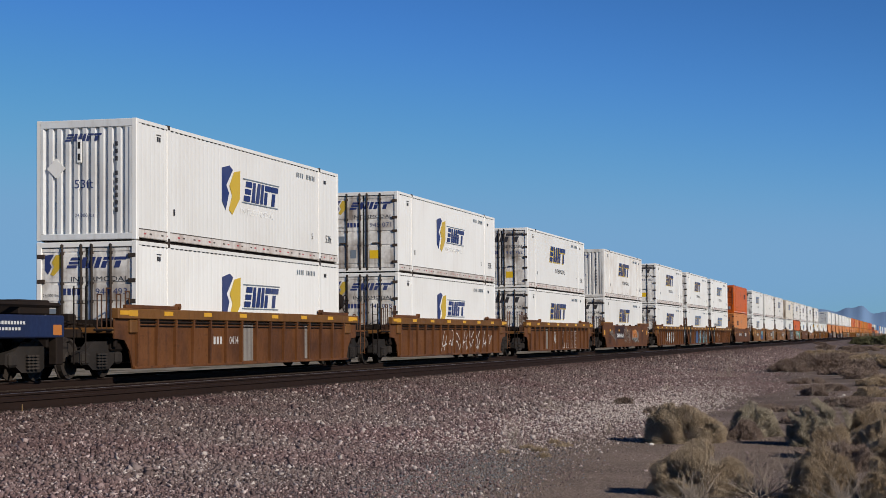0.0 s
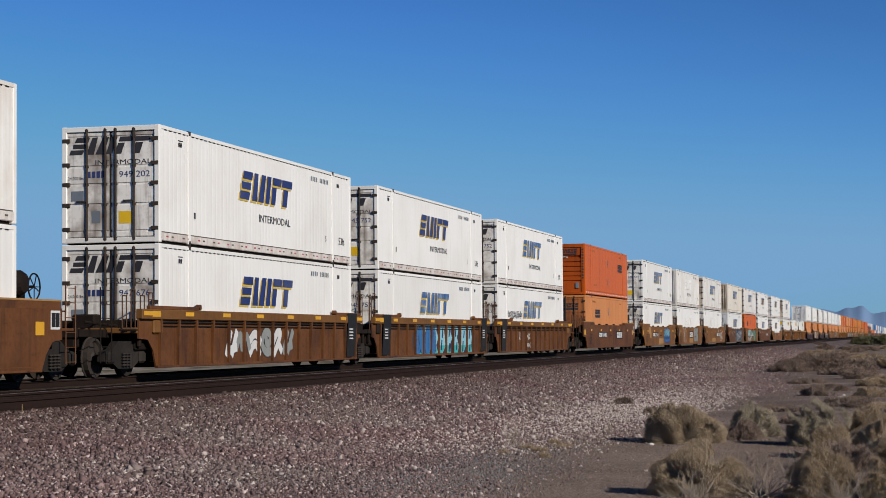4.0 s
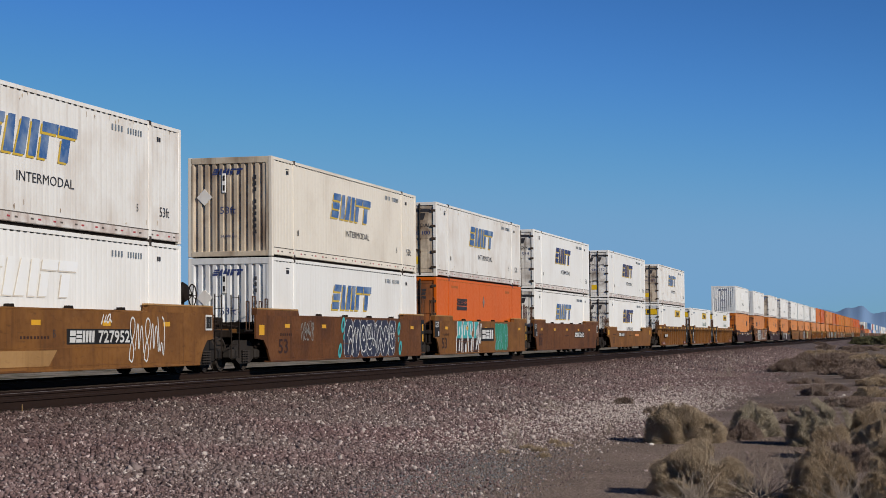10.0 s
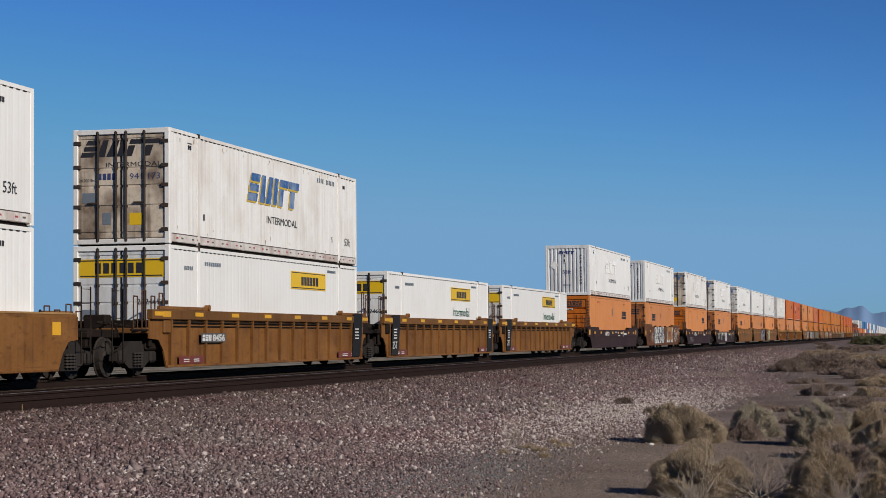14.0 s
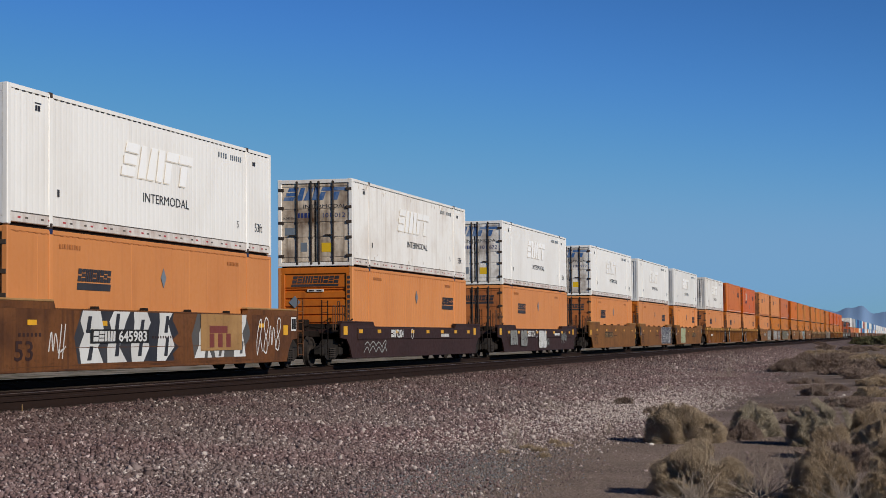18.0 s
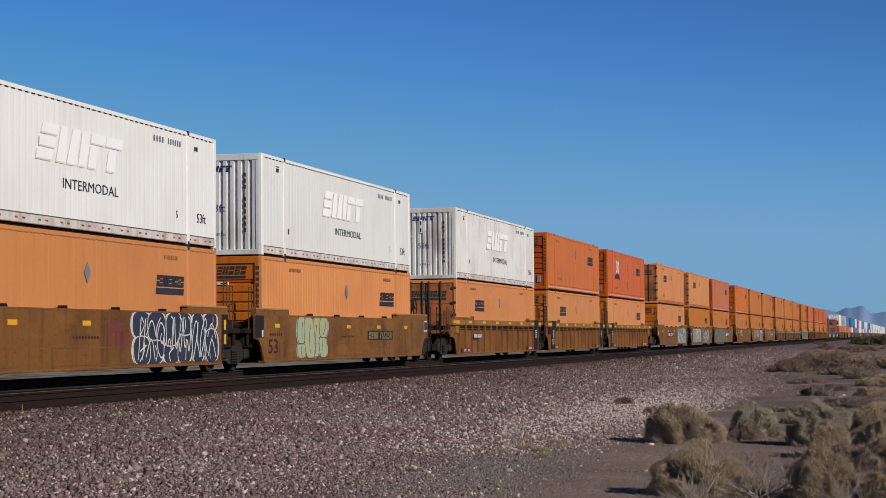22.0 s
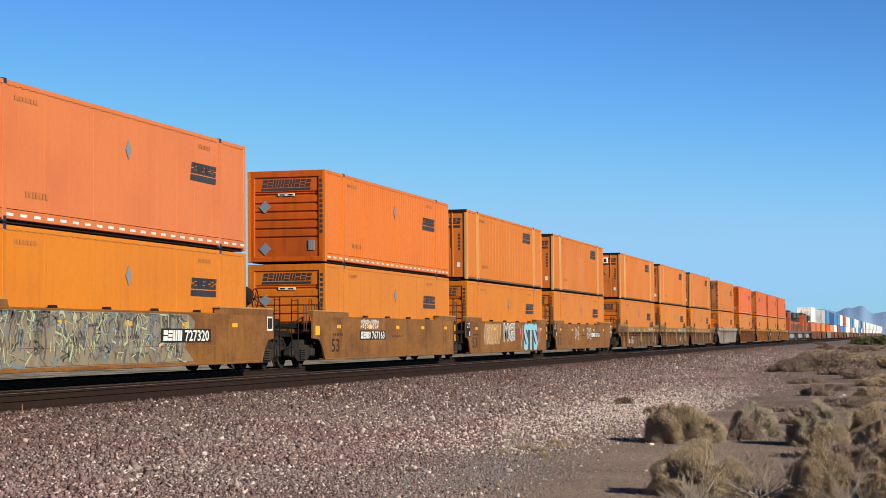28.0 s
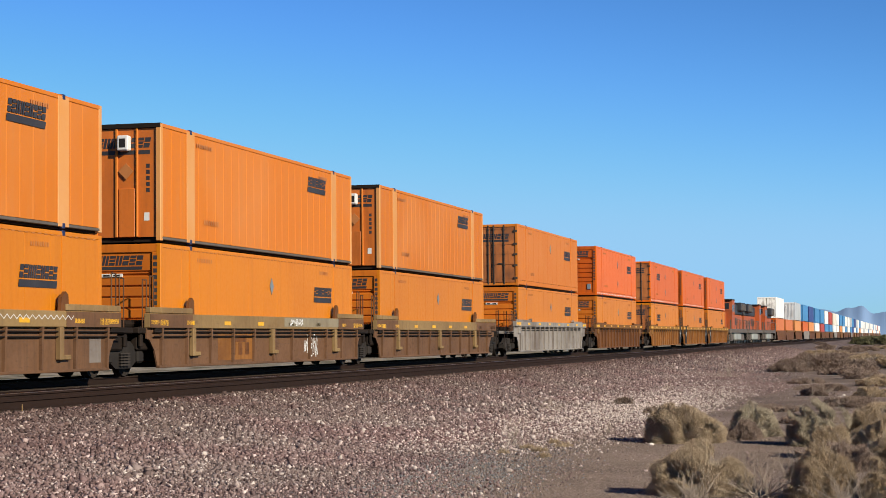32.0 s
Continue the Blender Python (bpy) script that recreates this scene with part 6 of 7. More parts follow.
part("coupler", "lead_c", lambda s: s.cbox(18.9, 19.8, -0.3, 0.3, 0.7, 1.0, 0.04), IRON, lead)
part("end_ladder", "lead_l", lambda s: (s.cbox(18.62, 18.95, -1.49, -1.3, 0.35, 0.95, 0.02)), IRON, lead, "black corner step")
truck(lead, 18.1)
truck(lead, 0.5)

# marks and spray paint on the car sides
YS, YR = -1.4955, -1.4005
YC = -1.536


def red_blocks(car, key, x0, x1, z0, z1, y, skin):
    part("emblem", key, lambda s: (word_bars(s, x0, x1, z0, z1 - 0.2, 3, "side", y, 0.45), s.box(x0, x0 + 0.72 * (x1 - x0), y - 0.002, y - 0.0005, z1 - 0.19, z1)), skin, car, "faded red painted blocks")


def letter_mark(car, letter, x):
    part("load_mark", ("mark", letter, x), lambda s: text_shape(s, letter, 0.24, x, 0.93, "side", YS - 0.002), INK, car, "dark stencilled letter")


part("car_number", "n0", lambda s: (word_bars(s, 4.75, 5.45, 0.74, 0.94, 3, "side", YR, 0.4), text_shape(s, "0414", 0.3, 5.92, 0.74, "side", YR - 0.001, 0.68)), CHALK, CARS[0], "white painted number")
part("patch_panel", "patch0", lambda s: s.box(7.0, 7.75, YR - 0.004, YR, 0.28, 1.3), GREYCAR, CARS[0], "grey scraped panel")
part("patch_panel", "patch0b", lambda s: s.box(12.3, 12.75, YR - 0.004, YR, 0.28, 1.3), GREYCAR, CARS[0], "grey scraped panel")
spray(CARS[1], "g1", 5.8, 15.0, 0.36, 1.22, YR, (None,), CHALK, 11, 9)
spray(CARS[3], "g3a", 0.7, 1.9, 0.82, 1.33, YS, (None,), SPRAY_GREY, 3, 3)
spray(CARS[3], "g3e", 2.0, 3.1, 0.53, 1.24, YS, (None,), SPRAY_GREY, 4, 2)
number_plate(CARS[3], "n3", 3.24, 0.77, "645614", YS, None, wide=2.96)
part("patch_panel", "patch3", lambda s: s.prism([(2.6, 0.7), (6.3, 0.7), (6.5, 1.5), (2.4, 1.5)], "y", YS - 0.002, YS), MAROON, CARS[3], "dark repainted patch")
spray(CARS[3], "g3b", 6.2, 9.1, 0.42, 1.48, YS, (None,), SPRAY_GREY, 5, 5)
spray(CARS[3], "g3c", 9.75, 12.7, 0.44, 1.28, YS, (SPRAY_GREY,), MAROON, 6, 5, 0.1)
red_blocks(CARS[3], "r3", 9.9, 12.5, 0.78, 1.25, YS - 0.016, SPRAY_ORANGE)
spray(CARS[4], "g4", 4.2, 9.8, 0.3, 1.25, YR, (CHALK, SPRAY_GREY), INK, 9, 6)
spray(CARS[6], "g6", 4.04, 4.7, 0.66, 1.1, YR, (None,), CHALK, 2, 5)
spray(CARS[6], "g6b", 5.97, 6.75, 0.72, 1.06, YR, (None,), CHALK, 4, 4)
spray(CARS[6], "g6c", 5.97, 6.75, 0.32, 0.66, YR, (None,), CHALK, 8, 4)
spray(BOXES[6, 0], "b6", 2.02, 5.3, 1.36, 1.78, -HW - 0.002, (None,), INK, 9, 13)
number_plate(CARS[7], "n7", 3.26, 0.82, "640843", YS, BLACK)
emblem_board(CARS[7], "e7", 9.97, 0.70, 2.46, 0.52, YS)
number_plate(CARS[8], "n8", 3.2, 0.82, "727952", YS, BLACK)
letter_mark(CARS[9], "C", 5.6)
number_plate(CARS[10], "n10", 9.16, 0.78, "727952", YS, BLACK, wide=3.47, high=0.34)
letter_mark(CARS[10], "B", 8.5)
part("patch_panel", "patch10", lambda s: s.prism([(5.0, 0.32), (8.3, 0.32), (8.7, 0.66), (5.2, 0.66)], "y", YS - 0.003, YS), CARTAN_PALE, CARS[10], "lighter repainted patch")
spray(CARS[10], "g10", 12.4, 14.6, 0.3, 1.5, YS - 0.002, (None,), CHALK, 24, 5)
spray(CARS[10], "g10b", 10.9, 11.5, 1.2, 1.48, YS, (None,), CHALK, 25, 2)
# sprayed pieces along the middle of the train
OUTLINED = "MALNE"
for j, (letter, lx, lw) in enumerate(zip(OUTLINED, (8.14, 8.95, 9.98, 11.2, 12.05), (0.62, 0.8, 0.62, 0.72, 0.6))):
    part("spray_outline", ("g2o", j), lambda s, a=letter, lx=lx, lw=lw: text_shape(s, a, 1.2, lx, 0.32, "side", YR - 0.002, lw, 0.035), CHALK, CARS[2], "pale sprayed letter outline")
    part("spray_field", ("g2f", j), lambda s, a=letter, lx=lx, lw=lw: text_shape(s, a, 1.2, lx + 0.01, 0.32, "side", YR - 0.004, lw - 0.02, 0.006), BROWN, CARS[2])
part("patch_panel", "patch2", lambda s: s.box(3.9, 4.6, YR - 0.004, YR, 0.28, 1.25), GREYCAR, CARS[2], "grey scraped panel")
spray(CARS[2], "g2b", 5.8, 6.6, 0.5, 1.15, YR, (None,), CHALK, 13, 4)
angular(CARS[5], "g5", 4.4, 13.9, 0.27, 1.34, YR, SPRAY_NAVY, CYAN, TEAL, CHALK, 8, 14, 0.28)
bubbles(CARS[5], "g5b", 4.5, 7.4, 0.28, 1.3, YR - 0.008, SPRAY_BLUE, SPRAY_NAVY, 4, 15, 0.05, 1)
rb = random.Random(21)
part("spray_outline", "g8k", lambda s: spiky(s, 8.95, 13.4, 0.24, 1.52, YS, 34, rb, 0.22), INK, CARS[8], "dark sprayed edge")
part("spray_field", "g8v", lambda s: spiky(s, 9.05, 13.3, 0.27, 1.50, YS - 0.001, 34, rb, 0.24), VIOLET, CARS[8], "violet sprayed field")
part("spray_field", "g8b", lambda s: (spiky(s, 9.3, 13.0, 0.38, 1.49, YS - 0.002, 30, rb, 0.34), [spiky(s, 9.3 + 0.62 * k, 9.85 + 0.62 * k, 0.3, 1.1, YS - 0.0026, 9, rb, 0.5) for k in range(6)]), SPRAY_BLUE, CARS[8], "blue sprayed field")
part("spray_field", "g8c", lambda s: [spiky(s, 9.55 + 0.52 * k, 10.2 + 0.52 * k, 0.72 + 0.1 * (k % 2), 1.48, YS - 0.0034 - 0.0004 * (k % 2), 9, rb, 0.42) for k in range(6)], CYAN, CARS[8], "light blue sprayed field")
spray(CARS[8], "g8l", 9.5, 12.9, 0.5, 1.42, YS - 0.003, (None,), SPRAY_NAVY, 26, 9)
part("patch_panel", "patch8", lambda s: s.prism([(6.36, 0.27), (8.95, 0.27), (9.1, 0.74), (6.6, 0.74)], "y", YS - 0.003, YS), CARTAN_PALE, CARS[8], "lighter repainted patch")
part("patch_panel", "patch8b", lambda s: s.prism([(1.1, 1.05), (1.75, 1.05), (1.75, 0.74), (2.45, 0.74), (2.45, 1.2), (2.2, 1.5), (1.1, 1.5)], "y", YS - 0.003, YS), CARTAN_PALE, CARS[8], "lighter repainted patch")
emblem_board(CARS[9], "e9", 6.68, 0.71, 2.6, 0.57, YS)
part("patch_panel", "patch9", lambda s: s.prism([(6.48, 0.28), (9.2, 0.28), (9.26, 0.7), (6.72, 0.7)], "y", YS - 0.002, YS), CARTAN_PALE, CARS[9], "lighter repainted patch")
bubbles(CARS[9], "g9", 10.15, 12.65, 0.40, 1.50, YS, SPRAY_GREY, INK, 4, 22, 0.035)
bubbles(CARS[9], "g9b", 2.35, 4.3, 0.40, 1.46, YS, None, CHALK, 3, 23, 0.03)
bubbles(CARS[11], "g11", 6.45, 12.35, 0.26, 1.48, YS, SPRAY_NAVY, CHALK, 7, 31, 0.03, 2, SPRAY_NAVY)
spray(CARS[11], "g11l", 6.6, 12.2, 0.36, 1.42, YS - 0.022, (None,), CHALK, 34, 8)
spray(CARS[11], "g11t", 1.95, 3.2, 0.78, 1.42, YS, (None,), SPRAY_GREY, 35, 5)
for j, (zx, zz, zr) in enumerate(((5.85, 0.48, 0.24), (6.2, 1.3, 0.26), (6.28, 0.92, 0.1), (12.9, 1.2, 0.24), (13.05, 0.52, 0.26), (12.85, 0.82, 0.09))):
    part("spray_field", ("disc11", j), lambda s, zx=zx, zz=zz, zr=zr: (slab(s, blob(zx, zz, 0.75 * zr, zr, 2.0, 12, 0.3), "side", YS - 0.006, 0.002)), TEAL, CARS[11], "teal sprayed disc")
    part("spray_field", ("dot11", j), lambda s, zx=zx, zz=zz, zr=zr: slab(s, blob(zx, zz, 0.3 * zr, 0.5 * zr, 2.0, 8, 0.3), "side", YS - 0.009, 0.002), INK, CARS[11])
angular(CARS[12], "g12a", 2.4, 6.3, 0.27, 1.54, YS, None, TEAL, MAROON, CHALK, 4, 41, 0.45, 0.11)
spray(CARS[12], "g12c", 5.9, 6.8, 0.5, 1.5, YS - 0.004, (CHALK,), INK, 43, 2, 0.12)
emblem_board(CARS[12], "e12", 6.72, 0.72, 2.47, 0.56, YS - 0.016)
bubbles(CARS[12], "g12b", 9.6, 12.1, 0.30, 1.48, YS, SPRAY_GREEN, CYAN, 4, 42, 0.03)
number_plate(CARS[13], "n13", 10.0, 0.82, "726585", YS, BLACK)
number_plate(CARS[14], "n14", 2.5, 0.86, "470260", YS, BLACK, wide=2.32, high=0.25)
part("patch_panel", "patch14", lambda s: s.box(9.6, 11.3, YS - 0.003, YS, 0.88, 1.02), LIGHT_O, CARS[14], "pale touched-up patch")
number_plate(CARS[15], "n15", 1.63, 0.79, "8456", YR - 0.09, SPRAY_DARK, wide=1.75, prefix=3, high=0.24)
for k in (15, 16, 17, 25, 26, 27):
    for j, (x0, x1) in enumerate(((0.2, 1.9), (13.5, 15.9))):
        part("stencil_panel", ("redpanel", j), lambda s, x0=x0, x1=x1: s.box(x0, x1, -1.466, -1.461, 0.26, 0.46), FADED_RED, CARS[k], "dull red stencil panel")
        part("small_stencil", ("redword", j), lambda s, x0=x0, x1=x1: [s.box(x0 + f * (x1 - x0), x0 + (f + 0.22) * (x1 - x0), -1.468, -1.466, z, z + 0.025) for f in (0.18, 0.58) for z in (0.36, 0.31)], CHALK, CARS[k])
for k in (16, 17, 26, 27):
    part("load_mark", "m25", lambda s: text_shape(s, "25T", 0.36, -0.14, 0.5, "side", -1.508, 0.62), CHALK, CARS[k], "white stencilled load mark")
number_plate(CARS[18], "n18", 3.79, 0.89, "72373", -1.532, None, wide=1.6, prefix=3, high=0.27)
number_plate(CARS[18], "n18b", 7.68, 1.05, "72373", -1.532, None, wide=0.75, prefix=3, high=0.14)
part("small_stencil", "w18", lambda s: (word_bars(s, 8.9, 9.7, 0.89, 0.96, 6, "side", -1.532, 0.35), word_bars(s, 9.95, 10.75, 1.1, 1.13, 2, "side", -1.532, 0.1), word_bars(s, 9.95, 10.75, 1.04, 1.07, 2, "side", -1.532, 0.1)), CHALK, CARS[18])
part("emblem", "e18", lambda s: (word_bars(s, 11.25, 12.4, 0.96, 1.08, 14, "side", -1.533, 0.3), ribbon(s, [(11.05 + 0.15 * math.cos(q * 0.449), 1.04 + 0.15 * math.sin(q * 0.449)) for q in range(15)], 0.02, -1.533, 0, 2)), CHALK, CARS[18], "white ring and row of blocks")
angular(CARS[19], "g19", 3.0, 8.4, 0.36, 1.52, YS, INK, CHALK, CHALK, None, 4, 51, 0.3)
angular(CARS[19], "g19b", 9.8, 13.6, 0.40, 1.52, YS, SPRAY_DARK, CHALK, CHALK, None, 3, 52, 0.3)
spray(CARS[19], "g19a", 1.5, 2.3, 0.42, 1.24, YS, (None,), CHALK, 54, 2)
spray(CARS[19], "g19c", 14.3, 16.4, 0.4, 1.5, YS, (None,), CHALK, 55, 4)
part("patch_panel", "patch19", lambda s: s.box(10.1, 13.1, YS - 0.020, YS - 0.016, 0.58, 1.52), CARTAN_PALE, CARS[19], "tan repainted patch")
red_blocks(CARS[19], "e19", 10.7, 12.5, 0.66, 1.22, YS - 0.0205, FADED_RED)
number_plate(CARS[19], "n19", 3.5, 0.80, "645983", YS - 0.018, BLACK, wide=3.25)
number_plate(CARS[20], "n20", 3.7, 0.86, "72824", YC, None, wide=1.75, prefix=3, high=0.34)
part("small_stencil", "name20", lambda s: word_bars(s, 10.9, 12.2, 0.9, 1.02, 14, "side", YC, 0.3), CHALK, CARS[20])
spray(CARS[20], "g20", 0.6, 3.4, 0.36, 0.82, YS, (None,), SPRAY_GREY, 53, 4)
number_plate(CARS[21], "n21", 4.3, 0.86, "72754", YC, None, wide=1.9, prefix=3, high=0.34)
for j, (a, w, zl) in enumerate(((0.4, 1.5, 0.52), (2.75, 1.45, 0.45), (7.1, 1.85, 0.34))):
    bubbles(CARS[21], ("g21", j), a, a + w, zl, 1.18, YC, CHALK if j == 2 else SPRAY_GREY, SPRAY_GREY if j == 2 else MAROON, 5, 56 + j, 0.02)
spray(CARS[21], "g21d", 9.05, 9.95, 0.42, 0.82, YS, (None,), SPRAY_GREY, 59, 5)
spray(CARS[21], "g21e", 13.0, 14.6, 0.5, 1.15, YC, (None,), SPRAY_GREY, 60, 5)
part("small_stencil", "name21", lambda s: word_bars(s, 11.2, 12.6, 0.94, 1.06, 14, "side", YC, 0.3), CHALK, CARS[21])
for k, x in ((20, 6.45), (21, 6.31)):
    part("emblem", "ring21" + str(k), lambda s, x=x: ribbon(s, [(x + 0.18 + 0.17 * math.cos(q * 0.449), 1.02 + 0.17 * math.sin(q * 0.449)) for q in range(15)], 0.016, YC - 0.002, 0, 2), CHALK, CARS[k], "white oval ring")
number_plate(CARS[22], "n22", 3.5, 0.82, "765258", YS, BLACK, ink=KHAKI)
letter_mark(CARS[22], "A", 7.0)
bubbles(CARS[23], "g23", 10.2, 15.7, 0.30, 1.52, YS, SPRAY_NAVY, CHALK, 6, 61, 0.035, 2, CHALK)
spray(CARS[23], "g23l", 10.4, 15.5, 0.38, 1.46, YS - 0.02, (None,), CHALK, 64, 9)
red_blocks(CARS[23], "e23", 8.8, 10.1, 0.69, 1.26, YS, FADED_RED)
bubbles(CARS[24], "g24", 2.45, 5.4, 0.30, 1.50, YS, MINT, MAROON, 4, 62, 0.03, 2, CYAN)
number_plate(CARS[24], "n24", 9.86, 0.81, "765258", YS, BLACK, ink=KHAKI)
letter_mark(CARS[24], "B", 9.1)
number_plate(CARS[25], "n25", 2.15, 0.83, "6647", YR - 0.09, SPRAY_DARK, wide=1.57, prefix=3, high=0.21)
red_blocks(CARS[26], "e26", 8.9, 10.7, 0.52, 1.16, YR, FADED_RED)
number_plate(CARS[28], "n28", 4.0, 0.82, "72730", YS, BLACK)
scrawl(CARS[28], "g28", 9.8, 15.3, 0.32, 1.46, YS, SPRAY_GREY, (CHALK, INK, CHALK, SPRAY_STEEL), 40, 71, 1.4)
scrawl(CARS[29], "g29", 0.6, 7.0, 0.32, 1.46, YS, SPRAY_GREY, (CHALK, INK, CHALK, CHALK), 42, 72, 1.5)
bubbles(CARS[29], "g29b", 8.4, 13.3, 0.26, 1.48, YS, SPRAY_DARK, CHALK, 6, 73, 0.05, 2)
spray(CARS[29], "g29l", 8.6, 13.2, 0.36, 1.40, YS - 0.02, (None,), CHALK, 77, 8)
scrawl(CARS[30], "g30", -1.0, 11.6, 0.30, 1.5, YS, SPRAY_KHAKI, (SPRAY_GREY, SPRAY_DARK, SPRAY_DARK, SPRAY_STEEL, SPRAY_DARK, MINT), 90, 74, 1.2)
number_plate(CARS[30], "n30", 9.6, 0.80, "727320", YS - 0.012, BLACK, wide=3.3, high=0.34)
number_plate(CARS[31], "n31", 3.0, 0.82, "767163", YS, BLACK)
letter_mark(CARS[31], "A", 6.55)
spray(CARS[31], "g31", 3.1, 5.25, 1.17, 1.50, YS, (None,), CHALK, 75, 9)
red_blocks(CARS[32], "e32", 8.4, 9.9, 0.66, 1.27, YS, FADED_RED)
bubbles(CARS[32], "g32c", 2.3, 5.2, 0.56, 1.46, YS, CARTAN_PALE, CHALK, 4, 80, 0.028, 1)
part("spray_outline", "g32mo", lambda s: text_shape(s, "MGI", 1.05, 6.05, 0.74, "side", YS - 0.003, 2.5, 0.06), CHALK, CARS[32], "pale outline of sprayed letters")
part("spray_field", "g32m", lambda s: text_shape(s, "MGI", 1.05, 6.05, 0.74, "side", YS - 0.006, 2.5, 0.015), SPRAY_GREY, CARS[32], "grey sprayed letters")
rp = random.Random(89)
part("spray_field", "g32p", lambda s: [spiky(s, a, a + 0.34, c, c + 0.5, YS - 0.001 - 0.0004 * i, 9, rp, 0.5) for i, (a, c) in enumerate(((9.6, 0.9), (9.8, 0.35), (10.1, 0.7), (10.15, 1.0), (13.9, 0.95), (14.05, 0.5), (14.35, 0.8), (13.8, 0.3)))], PINK, CARS[32], "pink sprayed splashes")
part("spray_field", "g32q", lambda s: [spiky(s, a, a + 0.26, c, c + 0.34, YS - 0.005 - 0.0004 * i, 9, rp, 0.5) for i, (a, c) in enumerate(((9.75, 1.1), (9.95, 0.5), (10.25, 1.2), (14.2, 1.1), (14.4, 0.55)))], SPRAY_STEEL, CARS[32], "blue-grey sprayed splashes")
part("spray_outline", "g32o", lambda s: [text_shape(s, "STS", 1.66, 10.55 + a, 0.30 + c, "side", YS - 0.008 - 0.0002 * i, 3.3, 0.11) for i, (a, c) in enumerate(((0, 0), (0.09, -0.02), (0.16, 0.0)))], SPRAY_NAVY, CARS[32], "dark outline of sprayed letters")
part("spray_field", "g32f", lambda s: text_shape(s, "STS", 1.66, 10.55, 0.30, "side", YS - 0.011, 3.3, 0.075), CYAN, CARS[32], "pale blue sprayed letters")
spray(CARS[33], "g33", 4.9, 6.3, 0.66, 1.43, YS, (None,), CHALK, 83, 3)
spray(CARS[33], "g33b", 8.8, 10.3, 0.67, 1.45, YS, (None,), CHALK, 84, 3)
number_plate(CARS[33], "n33", 10.2, 0.82, "767163", YS, BLACK)
part("spray_outline", "wave34", lambda s: ribbon(s, [(10.9 + 0.14 * k, 1.36 + 0.045 * (-1) ** k) for k in range(25)], 0.012, -1.499, 0, 2), CHALK, CARS[34], "white zigzag spray line")
spray(CARS[34], "g34", 3.95, 5.1, 0.66, 0.96, YR, (None,), CHALK, 85, 3, 0.1)
part("patch_panel", "och34", lambda s: s.box(-0.1, 0.78, YR - 0.003, YR, 0.27, 1.05), OCHRE, CARS[34], "ochre repainted panel")
part("patch_panel", "dark34", lambda s: s.box(0.95, 2.15, YR - 0.003, YR, 0.52, 0.84), MAROON, CARS[34], "dark repainted panel")
part("load_mark", "m34", lambda s: text_shape(s, "53", 0.48, 8.3, 0.52, "side", YR - 0.004, 0.66), MAROON, CARS[34], "dark stencilled numerals")
part("patch_panel", "grey34", lambda s: s.box(15.25, 15.85, YR - 0.004, YR, 0.37, 0.90), GREYCAR, CARS[34], "grey touched-up panel")
number_plate(CARS[34], "n34", 2.56, 0.38, "729368", YR, None, wide=2.45, high=0.32)
part("patch_panel", "och35", lambda s: s.box(3.6, 6.35, YR - 0.003, YR, 0.32, 1.03), OCHRE, CARS[35], "ochre repainted panel")
red_blocks(CARS[35], "e35", 4.6, 6.2, 0.45, 0.98, YR - 0.004, BROWN)
spray(CARS[35], "g35b", 10.8, 12.1, 0.3, 1.03, YR, (None,), CHALK, 87, 5)
part("patch_panel", "pale35", lambda s: s.box(8.7, 14.0, -1.499, -1.496, 1.22, 1.48), SPRAY_KHAKI, CARS[35], "chalky touched-up stretch")
spray(CARS[35], "g35c", 9.2, 10.4, 1.24, 1.46, -1.5, (None,), CHALK, 88, 5)
for k in (33, 32, 13, 12):
    part("load_mark", "m125", lambda s: text_shape(s, "125T", 0.3, -1.12, 1.27, "side", YS - 0.009, 0.6), CHALK, CARS[k], "white stencilled load mark")


